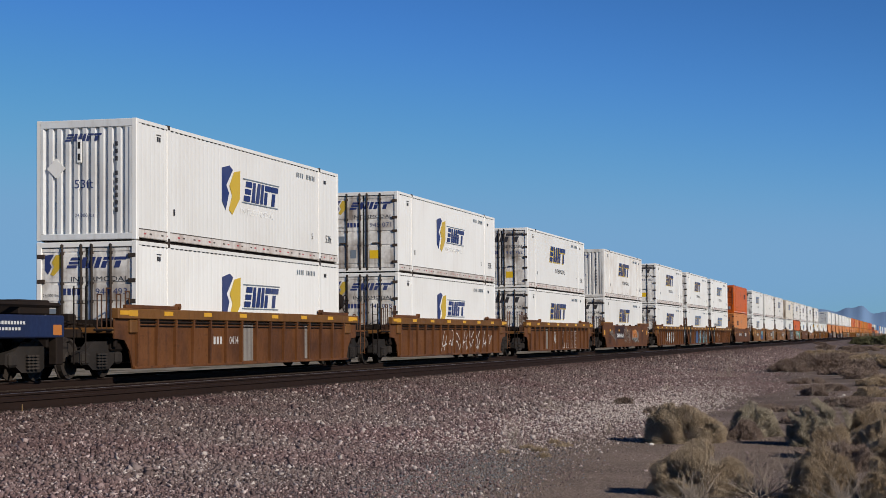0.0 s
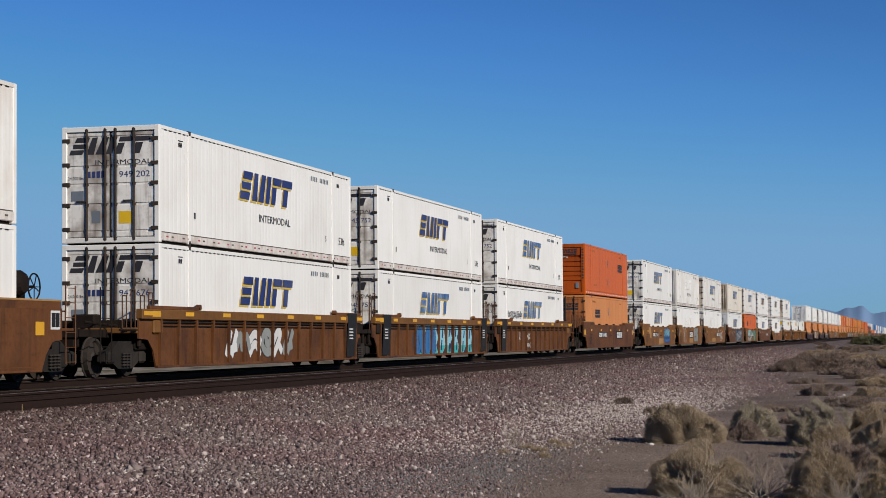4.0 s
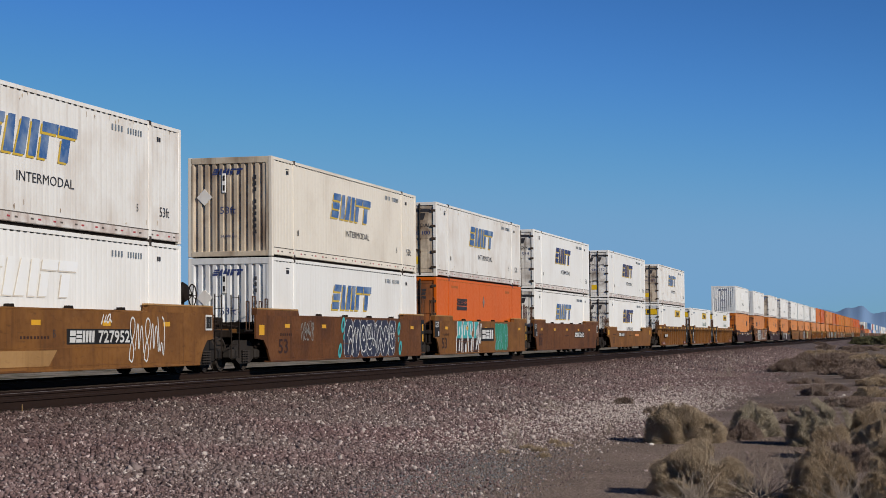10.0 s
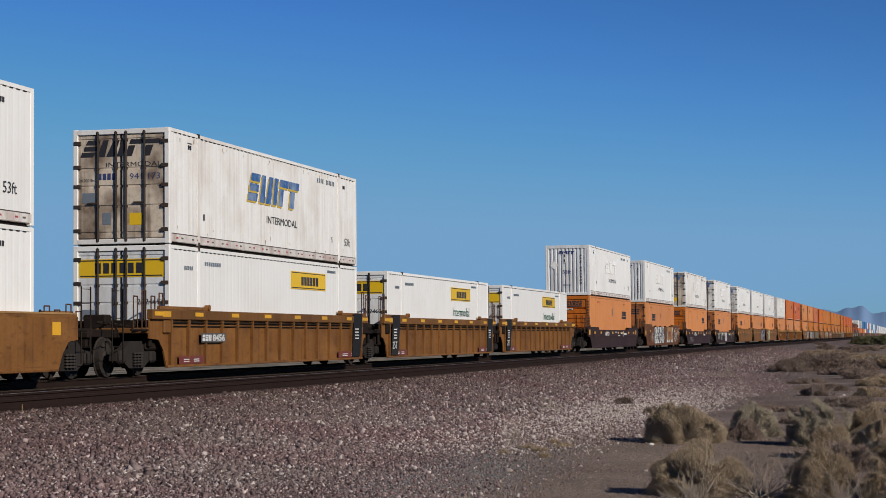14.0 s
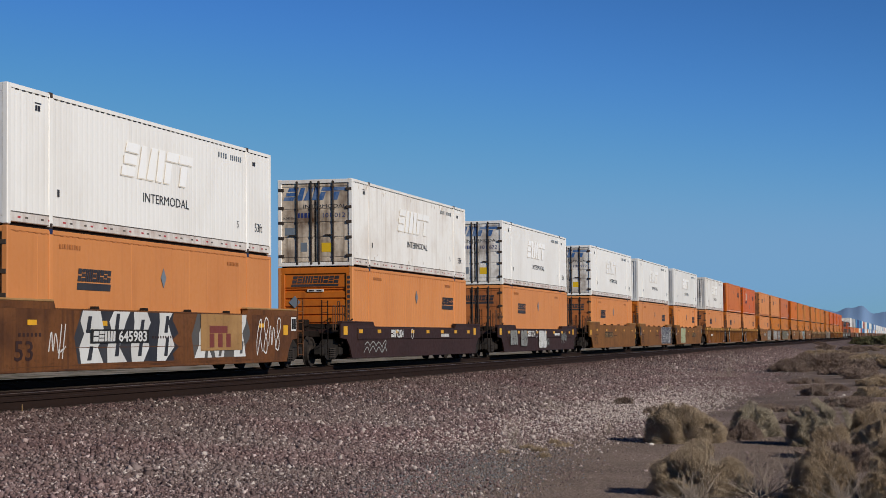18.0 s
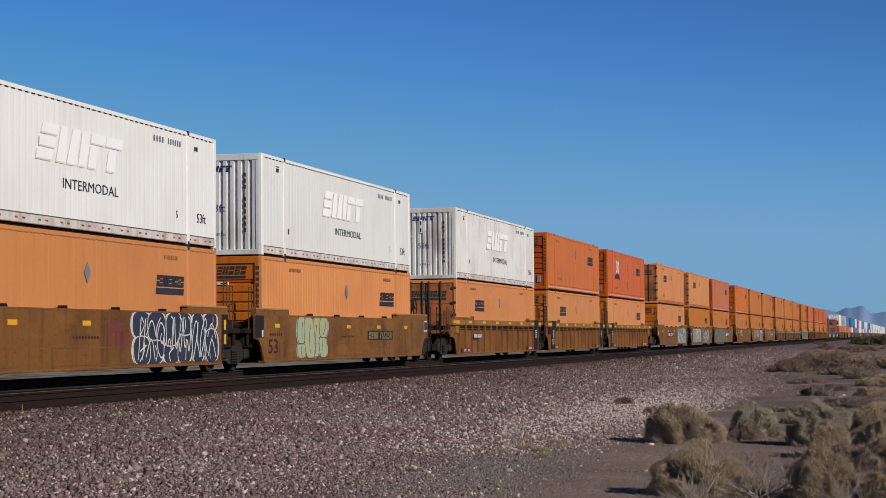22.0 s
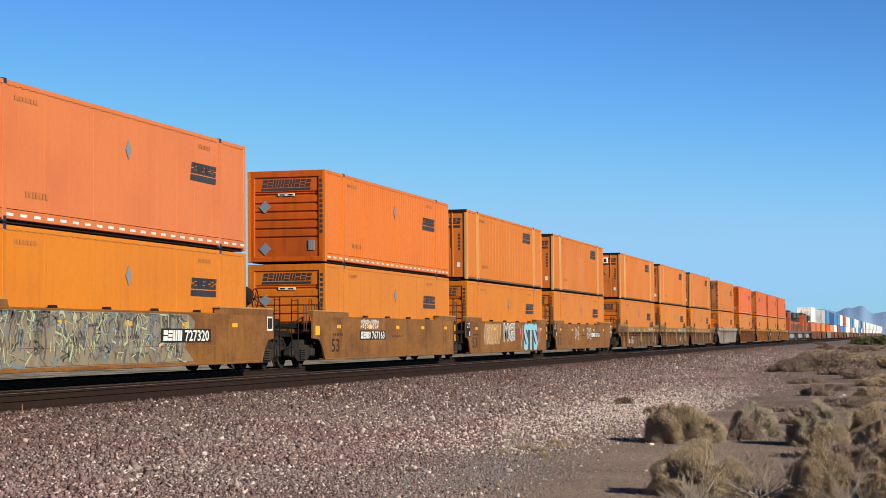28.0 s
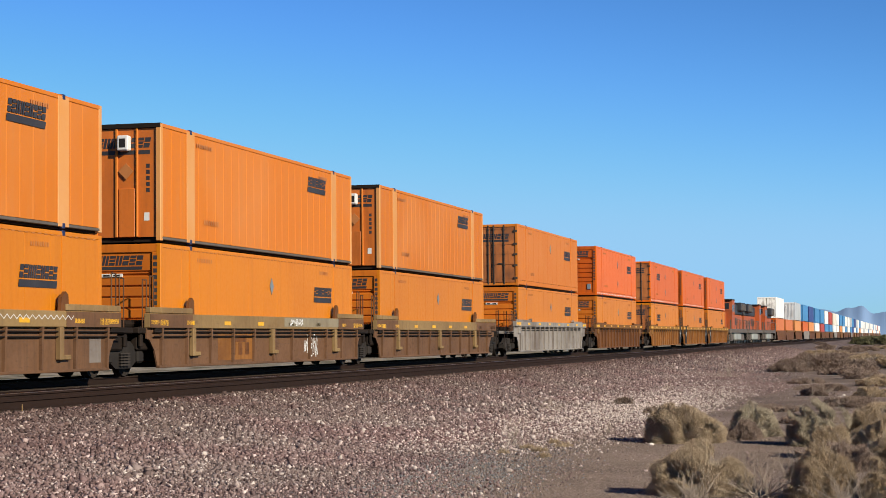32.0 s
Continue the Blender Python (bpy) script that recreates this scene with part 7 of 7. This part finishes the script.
# ---- locomotives in the middle of the train ----
def locomotive(s0, flip):
    loco = thing("locomotive", "orange and black diesel freight locomotive with grey trucks", "locomotive", "locomotives of the train")
    rolls(loco, s0, 0.0)
    Lx = 22.2

    def X(a, c):
        return (a, c) if not flip else tuple(sorted((Lx - a, Lx - c)))
    part("frame", ("lf", flip), lambda s: s.cbox(0.5, Lx - 0.5, -1.5, 1.5, 1.15, 1.55, 0.03), SOOT, loco)
    part("hood", ("lh", flip), lambda s: (s.cbox(*X(6.0, 20.8), -0.95, 0.95, 1.55, 3.1, 0.06)), LOCO_O, loco, "orange lower hood")
    part("hood_top", ("lt", flip), lambda s: (s.cbox(*X(6.0, 20.8), -0.98, 0.98, 3.1, 4.25, 0.12), s.cbox(*X(15.2, 20.6), -1.45, 1.45, 3.5, 4.45, 0.1), s.cbox(*X(8.0, 10.5), -0.7, 0.7, 4.25, 4.6, 0.08)), LOCO_K, loco, "black upper hood and radiator")
    part("cab", ("lc", flip), lambda s: s.prism([(X(3.2, 3.2)[0], 1.55), (X(6.0, 6.0)[0], 1.55), (X(6.0, 6.0)[0], 4.5), (X(3.4, 3.4)[0], 4.5), (X(3.0, 3.0)[0], 3.5)], "y", -1.5, 1.5), LOCO_O, loco, "orange cab")
    part("nose", ("ln", flip), lambda s: s.prism([(X(1.6, 1.6)[0], 1.55), (X(3.3, 3.3)[0], 1.55), (X(3.2, 3.2)[0], 3.45), (X(2.0, 2.0)[0], 3.1), (X(1.6, 1.6)[0], 2.6)], "y", -0.9, 0.9), LOCO_O, loco, "short sloped nose")
    part("window", ("lw", flip), lambda s: (s.box(*X(3.5, 4.3), -1.51, -1.49, 3.35, 4.05), s.box(*X(4.6, 5.6), -1.51, -1.49, 3.35, 4.05), s.box(*X(3.0, 3.08), -1.2, 1.2, 3.6, 4.2)), GLASS, loco, "dark cab window")
    part("fuel_tank", ("lk", flip), lambda s: s.cbox(7.6, 14.6, -1.4, 1.4, 0.35, 1.15, 0.12), SPRAY_GREY, loco, "grey fuel tank")
    part("cab_roof", ("lcr", flip), lambda s: s.cbox(*X(3.1, 6.2), -1.53, 1.53, 4.48, 4.62, 0.04), LOCO_K, loco, "black cab roof")
    part("hand_rail", ("lr", flip), lambda s: ([s.rod((x, -1.45, 1.55), (x, -1.45, 2.55), 0.03, 5) for x in np.arange(6.5, 21.0, 1.8)], s.rod(X(6.3, 6.3)[:1] + (-1.45, 2.55), (X(20.9, 20.9)[0], -1.45, 2.55), 0.03, 5)), SOOT, loco)
    for x in (1.3, Lx - 1.3):
        part("steps", ("ls", x), lambda s, x=x: ([s.cbox(x - 0.35, x + 0.35, -1.5, -1.1, z, z + 0.06, 0.01) for z in (0.4, 0.75, 1.1)], s.rod((x - 0.4, -1.5, 0.4), (x - 0.4, -1.5, 2.5), 0.04, 5), s.rod((x + 0.4, -1.5, 0.4), (x + 0.4, -1.5, 2.5), 0.04, 5)), SOOT, loco, "grey steps with hand rails")
    part("radiator_grille", ("lg", flip), lambda s: [s.box(*X(15.6 + 0.5 * k, 15.9 + 0.5 * k), -1.47, -1.45, 3.6, 4.3) for k in range(9)], SOOT, loco)
    part("side_emblem", ("le", flip), lambda s: word_bars(s, 10.0, 14.5, 2.0, 2.8, 4, "side", -0.955, 0.25), LOCO_K, loco)
    for cx in (4.6, 17.6):
        t = part("truck", "ltruck", lambda s: (s.prism([(-2.4, 0.45), (-2.4, 0.75), (-1.6, 1.05), (1.6, 1.05), (2.4, 0.75), (2.4, 0.45), (1.5, 0.35), (-1.5, 0.35)], "y", -1.25, -1.05),
                 s.prism([(-2.4, 0.45), (-2.4, 0.75), (-1.6, 1.05), (1.6, 1.05), (2.4, 0.75), (2.4, 0.45), (1.5, 0.35), (-1.5, 0.35)], "y", 1.05, 1.25), s.cbox(-1.8, 1.8, -0.9, 0.9, 0.6, 1.0)), SOOT, loco, "three-axle grey truck", at=(cx, 0, 0))
        for k in (-1.9, 0.0, 1.9):
            for sg in (-1, 1):
                part("wheel", ("lwheel", sg), lambda s, sg=sg: s.lathe([(0.0, 0.06), (0.44, 0.07), (0.5, 0.05), (0.5, -0.05), (0.53, -0.07), (0.0, -0.05)], (0, sg * 0.735, 0.5), 20), STEEL, t, at=(k, 0, 0))
    return loco


locomotive(940.6, False)
locomotive(963.2, True)
locomotive(985.8, False)

# ---- the rest of the train, behind the locomotives ----
FAR_TOP = [W, None, SILVER_BOX, BLUE_BOX, NAVY_BOX, BLUE_BOX, BLUE_BOX, W, RED_BOX, CR, W, BLUE_BOX, BLUE_BOX, W, W, SILVER_BOX, BLUE_BOX, NAVY_BOX, SILVER_BOX, W, BLUE_BOX, W, W, W, SILVER_BOX, W,
           W, W, SILVER_BOX, W, W, W, BLUE_BOX, W, W, SILVER_BOX, W, W, RED_BOX, W, W, W, W]
FAR_LOW = [SA, SA, LO, BO, LO, W, RED_BOX, BLUE_BOX, BLUE_BOX, W, W, LO, W, BLUE_BOX, W, BLUE_BOX, NAVY_BOX, W, BLUE_BOX, W, LO, W, W, SILVER_BOX, W, W, W, BLUE_BOX, W, W, W, LO, W, W, W, W, BLUE_BOX, W, W, W, W, LO, W]
FAR_CAR = [BROWN, BROWN, BROWN, GREYCAR, BROWN, TAN]
s0 = 1012.4
for k, (hi, lo) in enumerate(zip(FAR_TOP, FAR_LOW)):
    well_car(s0, "A" if k % 3 else "B", "c", "c" if k % 3 else "j", FAR_CAR[k % 6], simple=True)
    for level, skin_c in ((1, hi), (0, lo)):
        if skin_c:
            container(s0, level, skin_c, "D" if (k + level) % 3 else ("V" if skin_c in (W, SILVER_BOX) else "H" if skin_c in (SA, LO, BO) else "D"), "", simple=True, side="corr" if (k + level) % 2 else "flat")
    s0 += 23.3 if k % 3 else 20.4


# ---- desert plants ----
def leaf_material(name, tones):
    m = bpy.data.materials.new(name)
    m.use_nodes = True
    N, Lk = m.node_tree.nodes, m.node_tree.links
    b = N["Principled BSDF"]
    geo, r = N.new("ShaderNodeNewGeometry"), N.new("ShaderNodeValToRGB")
    e = r.color_ramp.elements
    while len(e) < len(tones):
        e.new(0.5)
    for k, (q, c) in enumerate(zip(e, tones)):
        q.position, q.color = k / (len(tones) - 1), (*c, 1)
    n = N.new("ShaderNodeTexNoise")
    n.inputs["Scale"].default_value = 3.5
    Lk.new(geo.outputs["Position"], n.inputs["Vector"])
    a = N.new("ShaderNodeMath")
    a.operation = "MULTIPLY_ADD"
    Lk.new(geo.outputs["Random Per Island"], a.inputs[0])
    a.inputs[1].default_value = 0.22
    s = N.new("ShaderNodeMath")
    s.operation = "SUBTRACT"
    Lk.new(n.outputs["Fac"], s.inputs[0])
    s.inputs[1].default_value = 0.08
    Lk.new(s.outputs[0], a.inputs[2])
    Lk.new(a.outputs[0], r.inputs[0])
    Lk.new(r.outputs[0], b.inputs["Base Color"])
    b.inputs["Roughness"].default_value = 0.85
    b.inputs["Specular IOR Level"].default_value = 0.15
    return m


SAGE = leaf_material("sage_foliage", [(0.121, 0.085, 0.057), (0.308, 0.231, 0.152), (0.418, 0.324, 0.219), (0.545, 0.438, 0.316)])
GREYGREEN = leaf_material("grey_green_foliage", [(0.113, 0.091, 0.066), (0.280, 0.233, 0.165), (0.393, 0.335, 0.245), (0.501, 0.428, 0.319)])
OLIVE = leaf_material("olive_foliage", [(0.100, 0.067, 0.044), (0.255, 0.185, 0.116), (0.373, 0.283, 0.187), (0.500, 0.391, 0.269)])
STRAW = leaf_material("dry_straw", [(0.090, 0.059, 0.046), (0.179, 0.127, 0.098), (0.246, 0.181, 0.144), (0.322, 0.248, 0.200)])
DEEP = leaf_material("deep_green_foliage", [(0.060, 0.058, 0.028), (0.100, 0.097, 0.048), (0.145, 0.138, 0.072), (0.22, 0.195, 0.11)])
TWIG = paint("grey_twig_bark", (0.40, 0.33, 0.265), (0.10, 0.075, 0.055), 0.5, 0.9, gloss=0.12)


def limb(s, p, d, length, r, rnd, bend, fork, floor=0.0):
    """A crooked limb of short lengths that forks into thinner ones."""
    n = 5
    for k in range(n):
        d = (d + Vector((rnd.uniform(-1, 1), rnd.uniform(-1, 1), rnd.uniform(-0.8, 0.9))) * bend).normalized()
        q = p + d * length / n
        q.z = max(q.z, floor)
        r1 = max(r * 0.82, 0.0016)
        s.rod(p, q, r, 4, r1)
        if fork and rnd.random() < 0.7:
            limb(s, q, (d + Vector((rnd.uniform(-1, 1), rnd.uniform(-1, 1), rnd.uniform(-0.3, 0.8))) * 0.8).normalized(), length * rnd.uniform(0.35, 0.6), r1 * 0.6, rnd, bend, fork - 1, floor)
        p, r = q, r1


def shrub(x, y, w, h, foliage, seed, stalks, label, limbs=26, length=0.10, thin=0.0017, hollow=0.5, name="desert_shrub", stray=0.55, deep=0.62):
    """A ragged shrub: crooked limbs carry thousands of hair-thin stalks in lumps, with hollows between them."""
    rng = np.random.default_rng(seed)
    rnd = random.Random(seed)
    top = thing(name, label, "shrub", "desert shrubs")
    top.location = (x, y, lift(x, y) - 0.02)
    s = Shape()
    for k in range(limbs):
        a, e = rnd.uniform(0, 6.283), rnd.uniform(0.15, 1.45)
        way = Vector((0.5 * w * math.cos(a) * math.cos(e), 0.5 * w * math.sin(a) * math.cos(e), h * math.sin(e)))
        limb(s, Vector((rnd.uniform(-1, 1), rnd.uniform(-1, 1), 0)) * 0.05 * w, way.normalized(), way.length * rnd.uniform(0.5, 0.80), 0.003 + 0.004 * w, rnd, 0.18, 1)
    me = s.mesh("branchwork")
    me.materials.append(TWIG)
    new("branchwork", me).parent = top
    n = int(stalks)
    if not n:
        return top
    a, e = rng.uniform(0, 2 * math.pi, 2 * n), np.arcsin(rng.uniform(0.0, 1.0, 2 * n) ** 0.9)
    out = np.stack([np.cos(a) * np.cos(e), np.sin(a) * np.cos(e), np.sin(e)], 1)
    lump = np.zeros(2 * n)
    for k in range(7):
        f = rng.normal(size=3) * (2.2 + 1.1 * k)
        lump += np.sin(out @ f + rng.uniform(0, 6.28)) / (1.6 + 0.5 * k)
    reach = 0.85 + 0.12 * lump
    deepness = rng.uniform(deep ** 2, 1.0, 2 * n) ** 0.5
    p = out * (reach * deepness)[:, None] * np.array([0.5 * w, 0.5 * w, h])
    # hollows between the lumps
    hole = np.zeros(2 * n)
    for k in range(9):
        f = rng.normal(size=3) * (5.0 + 1.4 * k) / max(w, 0.6)
        hole += np.sin(p @ f + rng.uniform(0, 6.28))
    keep = np.argsort(np.argsort(-hole)) < 2 * n * (1 - hollow)
    keep &= rng.uniform(size=2 * n) < np.clip(0.55 + 1.8 * p[:, 2] / h, 0, 1)
    p, out = p[keep], out[keep]
    n = len(p)
    p[:, 2] = np.maximum(p[:, 2], 0.01)
    d = out * np.array([1.0, 1.0, 0.7]) + np.array([0, 0, 0.35]) + rng.normal(size=(n, 3)) * stray
    d /= np.linalg.norm(d, axis=1)[:, None]
    d2 = d + rng.normal(size=(n, 3)) * stray
    d2 /= np.linalg.norm(d2, axis=1)[:, None]
    side = np.cross(d, rng.normal(size=(n, 3)))
    side /= np.linalg.norm(side, axis=1)[:, None]
    ln = length * rng.uniform(0.4, 1.3, n)[:, None]
    wd = thin * rng.uniform(0.6, 1.4, n)[:, None]
    p = p - d * ln * 0.6
    p[:, 2] = np.maximum(p[:, 2], 0.005)
    mid = p + d * ln * 0.55
    tip = mid + d2 * ln * 0.45
    co = np.stack([p - side * wd, p + side * wd, mid + side * wd, mid - side * wd, tip], 1)
    loops = np.array([0, 1, 2, 3, 3, 2, 4])[None] + 5 * np.arange(n)[:, None]
    starts = np.array([0, 4])[None] + 7 * np.arange(n)[:, None]
    me = bpy.data.meshes.new("foliage")
    me.vertices.add(5 * n)
    me.vertices.foreach_set("co", co.ravel())
    me.loops.add(7 * n)
    me.loops.foreach_set("vertex_index", loops.ravel())
    me.polygons.add(2 * n)
    me.polygons.foreach_set("loop_start", starts.ravel())
    me.update(calc_edges=True)
    me.materials.append(foliage)
    new("foliage", me).parent = top
    return top


def dead_brush(x, y, w, h, count, thick, seed, label, way=None):
    """A leafless tangle of crooked grey limbs."""
    rnd = random.Random(seed)
    top = thing("dead_brush", label, "shrub", "desert shrubs")
    top.location = (x, y, lift(x, y) - 0.02)
    s = Shape()
    for k in range(count):
        a, e = rnd.uniform(0, 6.283), rnd.uniform(0.1, 1.35)
        d = Vector((math.cos(a) * math.cos(e), math.sin(a) * math.cos(e), math.sin(e)))
        if way:
            d = (d + Vector(way)).normalized()
        limb(s, Vector((rnd.uniform(-1, 1), rnd.uniform(-1, 1), 0)) * 0.16 * w, d, h * rnd.uniform(0.6, 1.3), thick * rnd.uniform(0.6, 1.1), rnd, 0.30, 1)
    me = s.mesh("branchwork")
    me.materials.append(TWIG)
    new("branchwork", me).parent = top
    return top


# the thicket beside the line
shrub(26.6, 3.12, 1.30, 0.62, SAGE, 1, 62000, "rounded golden-olive desert shrub on gravelly dust", 34)
shrub(27.4, 2.42, 0.80, 0.36, STRAW, 21, 12000, "low brown brush beside a larger shrub", 24)
shrub(18.3, 1.98, 1.16, 0.60, SAGE, 2, 100000, "tan-topped desert shrub with ragged grey stems", 60, 0.12, 0.0012)
shrub(28.2, 2.25, 0.86, 0.60, GREYGREEN, 3, 26000, "open grey-green shrub with pale bare stems", 46)
shrub(26.2, 1.25, 1.10, 0.72, GREYGREEN, 4, 48000, "olive-green desert shrub in a thicket", 40)
shrub(26.9, 0.66, 0.90, 0.64, OLIVE, 22, 30000, "golden-tipped desert shrub in a thicket", 30)
shrub(24.6, 0.34, 1.0, 0.62, SAGE, 5, 30000, "tan-tipped desert shrub in a thicket", 30)
shrub(18.1, 0.84, 0.95, 0.56, OLIVE, 6, 60000, "dry tan desert shrub with curled twigs", 50, 0.12, 0.0012)
shrub(18.0, 0.14, 0.80, 0.54, OLIVE, 23, 44000, "dry brown desert shrub with grey stems", 50, 0.12, 0.0012)
shrub(22.0, 0.75, 0.95, 0.42, STRAW, 24, 26000, "low brown shrub among taller ones", 40, 0.12, 0.0014)
dead_brush(18.0, 1.38, 0.5, 0.40, 30, 0.009, 7, "tangle of bare crooked grey branches")
dead_brush(17.7, 2.0, 0.9, 0.26, 34, 0.006, 30, "fallen pale branches at the foot of a shrub")
dead_brush(17.3, 0.55, 0.9, 0.30, 40, 0.006, 31, "bleached twigs heaped before a shrub", (0, 0.4, 0))
dead_brush(20.6, 1.25, 0.7, 0.26, 16, 0.005, 8, "low dry twigs between larger shrubs")
shrub(24.0, 1.05, 0.9, 0.50, OLIVE, 27, 26000, "grey-tan desert shrub before a thicket", 40)
shrub(22.5, 0.2, 0.9, 0.52, SAGE, 28, 26000, "golden desert shrub in a thicket", 40)
# weeds on the gravel
shrub(41.8, 6.28, 0.62, 0.22, STRAW, 9, 2600, "small dark dry bush on pale gravel", 20, 0.10, 0.003)
shrub(36.6, 4.75, 0.9, 0.24, STRAW, 25, 3000, "low dark brush behind a shrub", 24, 0.10, 0.003)
dead_brush(25.7, 5.41, 0.40, 0.34, 18, 0.0035, 10, "sparse dead weed with thin stalks", (0, 0, 0.8))
for k, (sx, sy, w) in enumerate(((25.2, 5.1, 0.34), (24.7, 4.85, 0.3), (25.6, 4.7, 0.4), (24.2, 5.25, 0.26), (26.3, 4.95, 0.3), (23.7, 4.6, 0.24))):
    shrub(sx, sy, w, 0.09, OLIVE, 40 + k, 420, "thin tuft of yellowed grass on dust", 0, 0.10, 0.0022, 0.2, "grass_tuft", 0.6, 0.2)
dead_brush(28.6, 4.55, 0.5, 0.20, 14, 0.004, 19, "small dead weed on dust")
dead_brush(69.0, 6.5, 1.4, 0.62, 26, 0.010, 11, "leafless dry bush on the gravel bank")
dead_brush(52.5, 6.7, 0.9, 0.30, 12, 0.009, 32, "fallen dry branch on the gravel bank", (0.5, -0.8, 0))
dead_brush(38.5, 7.5, 0.9, 0.34, 8, 0.010, 33, "dark broken branch on the gravel bank", (0.5, -0.9, 0))
# low brush over the open ground
shrub(47.2, 2.2, 1.2, 0.34, STRAW, 12, 9000, "low dark brush on dust", 30, 0.11, 0.004)
shrub(45.6, 1.0, 1.2, 0.32, OLIVE, 13, 8000, "low grey-brown brush on dust", 30, 0.11, 0.004)
shrub(83.0, 3.9, 3.2, 1.0, STRAW, 14, 22000, "broad brown mound of dry brush", 50, 0.26, 0.007)
shrub(80.0, 4.9, 2.4, 0.6, STRAW, 15, 10000, "brown dry brush leaning over dust", 30, 0.22, 0.007)
shrub(88.0, 1.5, 3.2, 0.85, OLIVE, 16, 18000, "broad tan brush on the open desert", 40, 0.26, 0.007)
rs0 = random.Random(9)
for k, (sx, sy, w, h) in enumerate(((33.0, 1.6, 1.3, 0.26), (35.5, 0.5, 1.5, 0.34), (31.0, 0.3, 1.0, 0.32), (38.0, 2.6, 1.2, 0.2), (41.0, 1.2, 1.6, 0.26), (54.0, 2.4, 1.8, 0.26), (58.0, 0.8, 2.2, 0.36), (61.0, 3.2, 1.6, 0.26), (66.0, 1.6, 2.2, 0.4), (52.0, 0.1, 1.6, 0.3))):
    shrub(sx, sy, w, h, rs0.choice((STRAW, STRAW, OLIVE)), 60 + k, 7000, "low matted brown brush on dust", 16, 0.12, 0.0038)
rs = random.Random(5)
for k in range(46):
    sx = rs.uniform(66, 230)
    sy = rs.uniform(-0.02, 0.050) * sx - 0.4
    sc = rs.uniform(0.9, 2.2)
    shrub(sx, sy, sc * 1.4, sc * 0.32, rs.choice((STRAW, STRAW, STRAW, OLIVE)), 100 + k, 3600, "brown wind-bent brush on the open desert", 8, 0.2, 0.009)
for k, (sx, sy, w, h) in enumerate(((284, 2.6, 6.5, 1.8), (292, 6.2, 6.0, 1.7), (275, -1.0, 7.0, 1.6), (310, 3.0, 7.0, 1.6))):
    shrub(sx, sy, w, h, DEEP, 200 + k, 9000, "dark green creosote bush beside the line", 20, 0.6, 0.03, 0.3)


def rock(x, y, r, seed, skin=None):
    bm = bmesh.new()
    bmesh.ops.create_icosphere(bm, subdivisions=2, radius=r)
    for v in bm.verts:
        v.co *= 1 + 0.35 * noise.noise(v.co * (3.0 / (r * 6)) + Vector((seed, 0, 0)))
        v.co.z *= 0.65
    me = bpy.data.meshes.new("rock")
    bm.to_mesh(me)
    bm.free()
    me.materials.append(skin or ROCK)
    ob = tagged(new("rock", me), "chalky white rock lying on the dust" if skin else "pale weathered rock lying on the ground", "rock", "loose rocks")
    ob.location = (x, y, lift(x, y) + r * 0.25)


ROCK = paint("pale_rock", (0.34, 0.28, 0.24), (0.16, 0.12, 0.1), 0.5, 0.9, big=6.0, fine=30.0, bump=0.5)
for k, (x, y, r) in enumerate(((21.3, 4.55, 0.05), (26.4, 4.2, 0.04), (33.0, 2.6, 0.07), (44.5, 1.6, 0.08), (27.5, 3.9, 0.045), (29.0, 8.2, 0.06))):
    rock(x, y, r, k)
QUARTZ = paint("chalky_white_rock", (0.66, 0.60, 0.54), (0.35, 0.29, 0.24), 0.5, 0.9, big=8.0, fine=30.0, bump=0.5)
for k, (x, y, r) in enumerate(((27.4, 2.92, 0.065), (26.0, 3.52, 0.04), (31.2, 3.05, 0.045), (46.6, 1.57, 0.05))):
    rock(x, y, r, 20 + k, QUARTZ)

STAKE = Shape()
STAKE.rod((0, 0, 0), (0, 0, 0.12), 0.009, 6)
sm = STAKE.mesh("marker_stake")
sm.materials.append(KHAKI)
stake = tagged(new("marker_stake", sm), "thin pale stake standing beside the rail", "stake")
stake.location = (24.9, 12.55, lift(24.9, 12.55) - 0.02)


def motions():
    times = [2 * k for k in range(17)]
    gone = [run(t) for t in times]
    for ob, s0, z in TRAIN:
        walk(ob, [(t, pose(s0 - d, YT, z)) for t, d in zip(times, gone)])


motions()
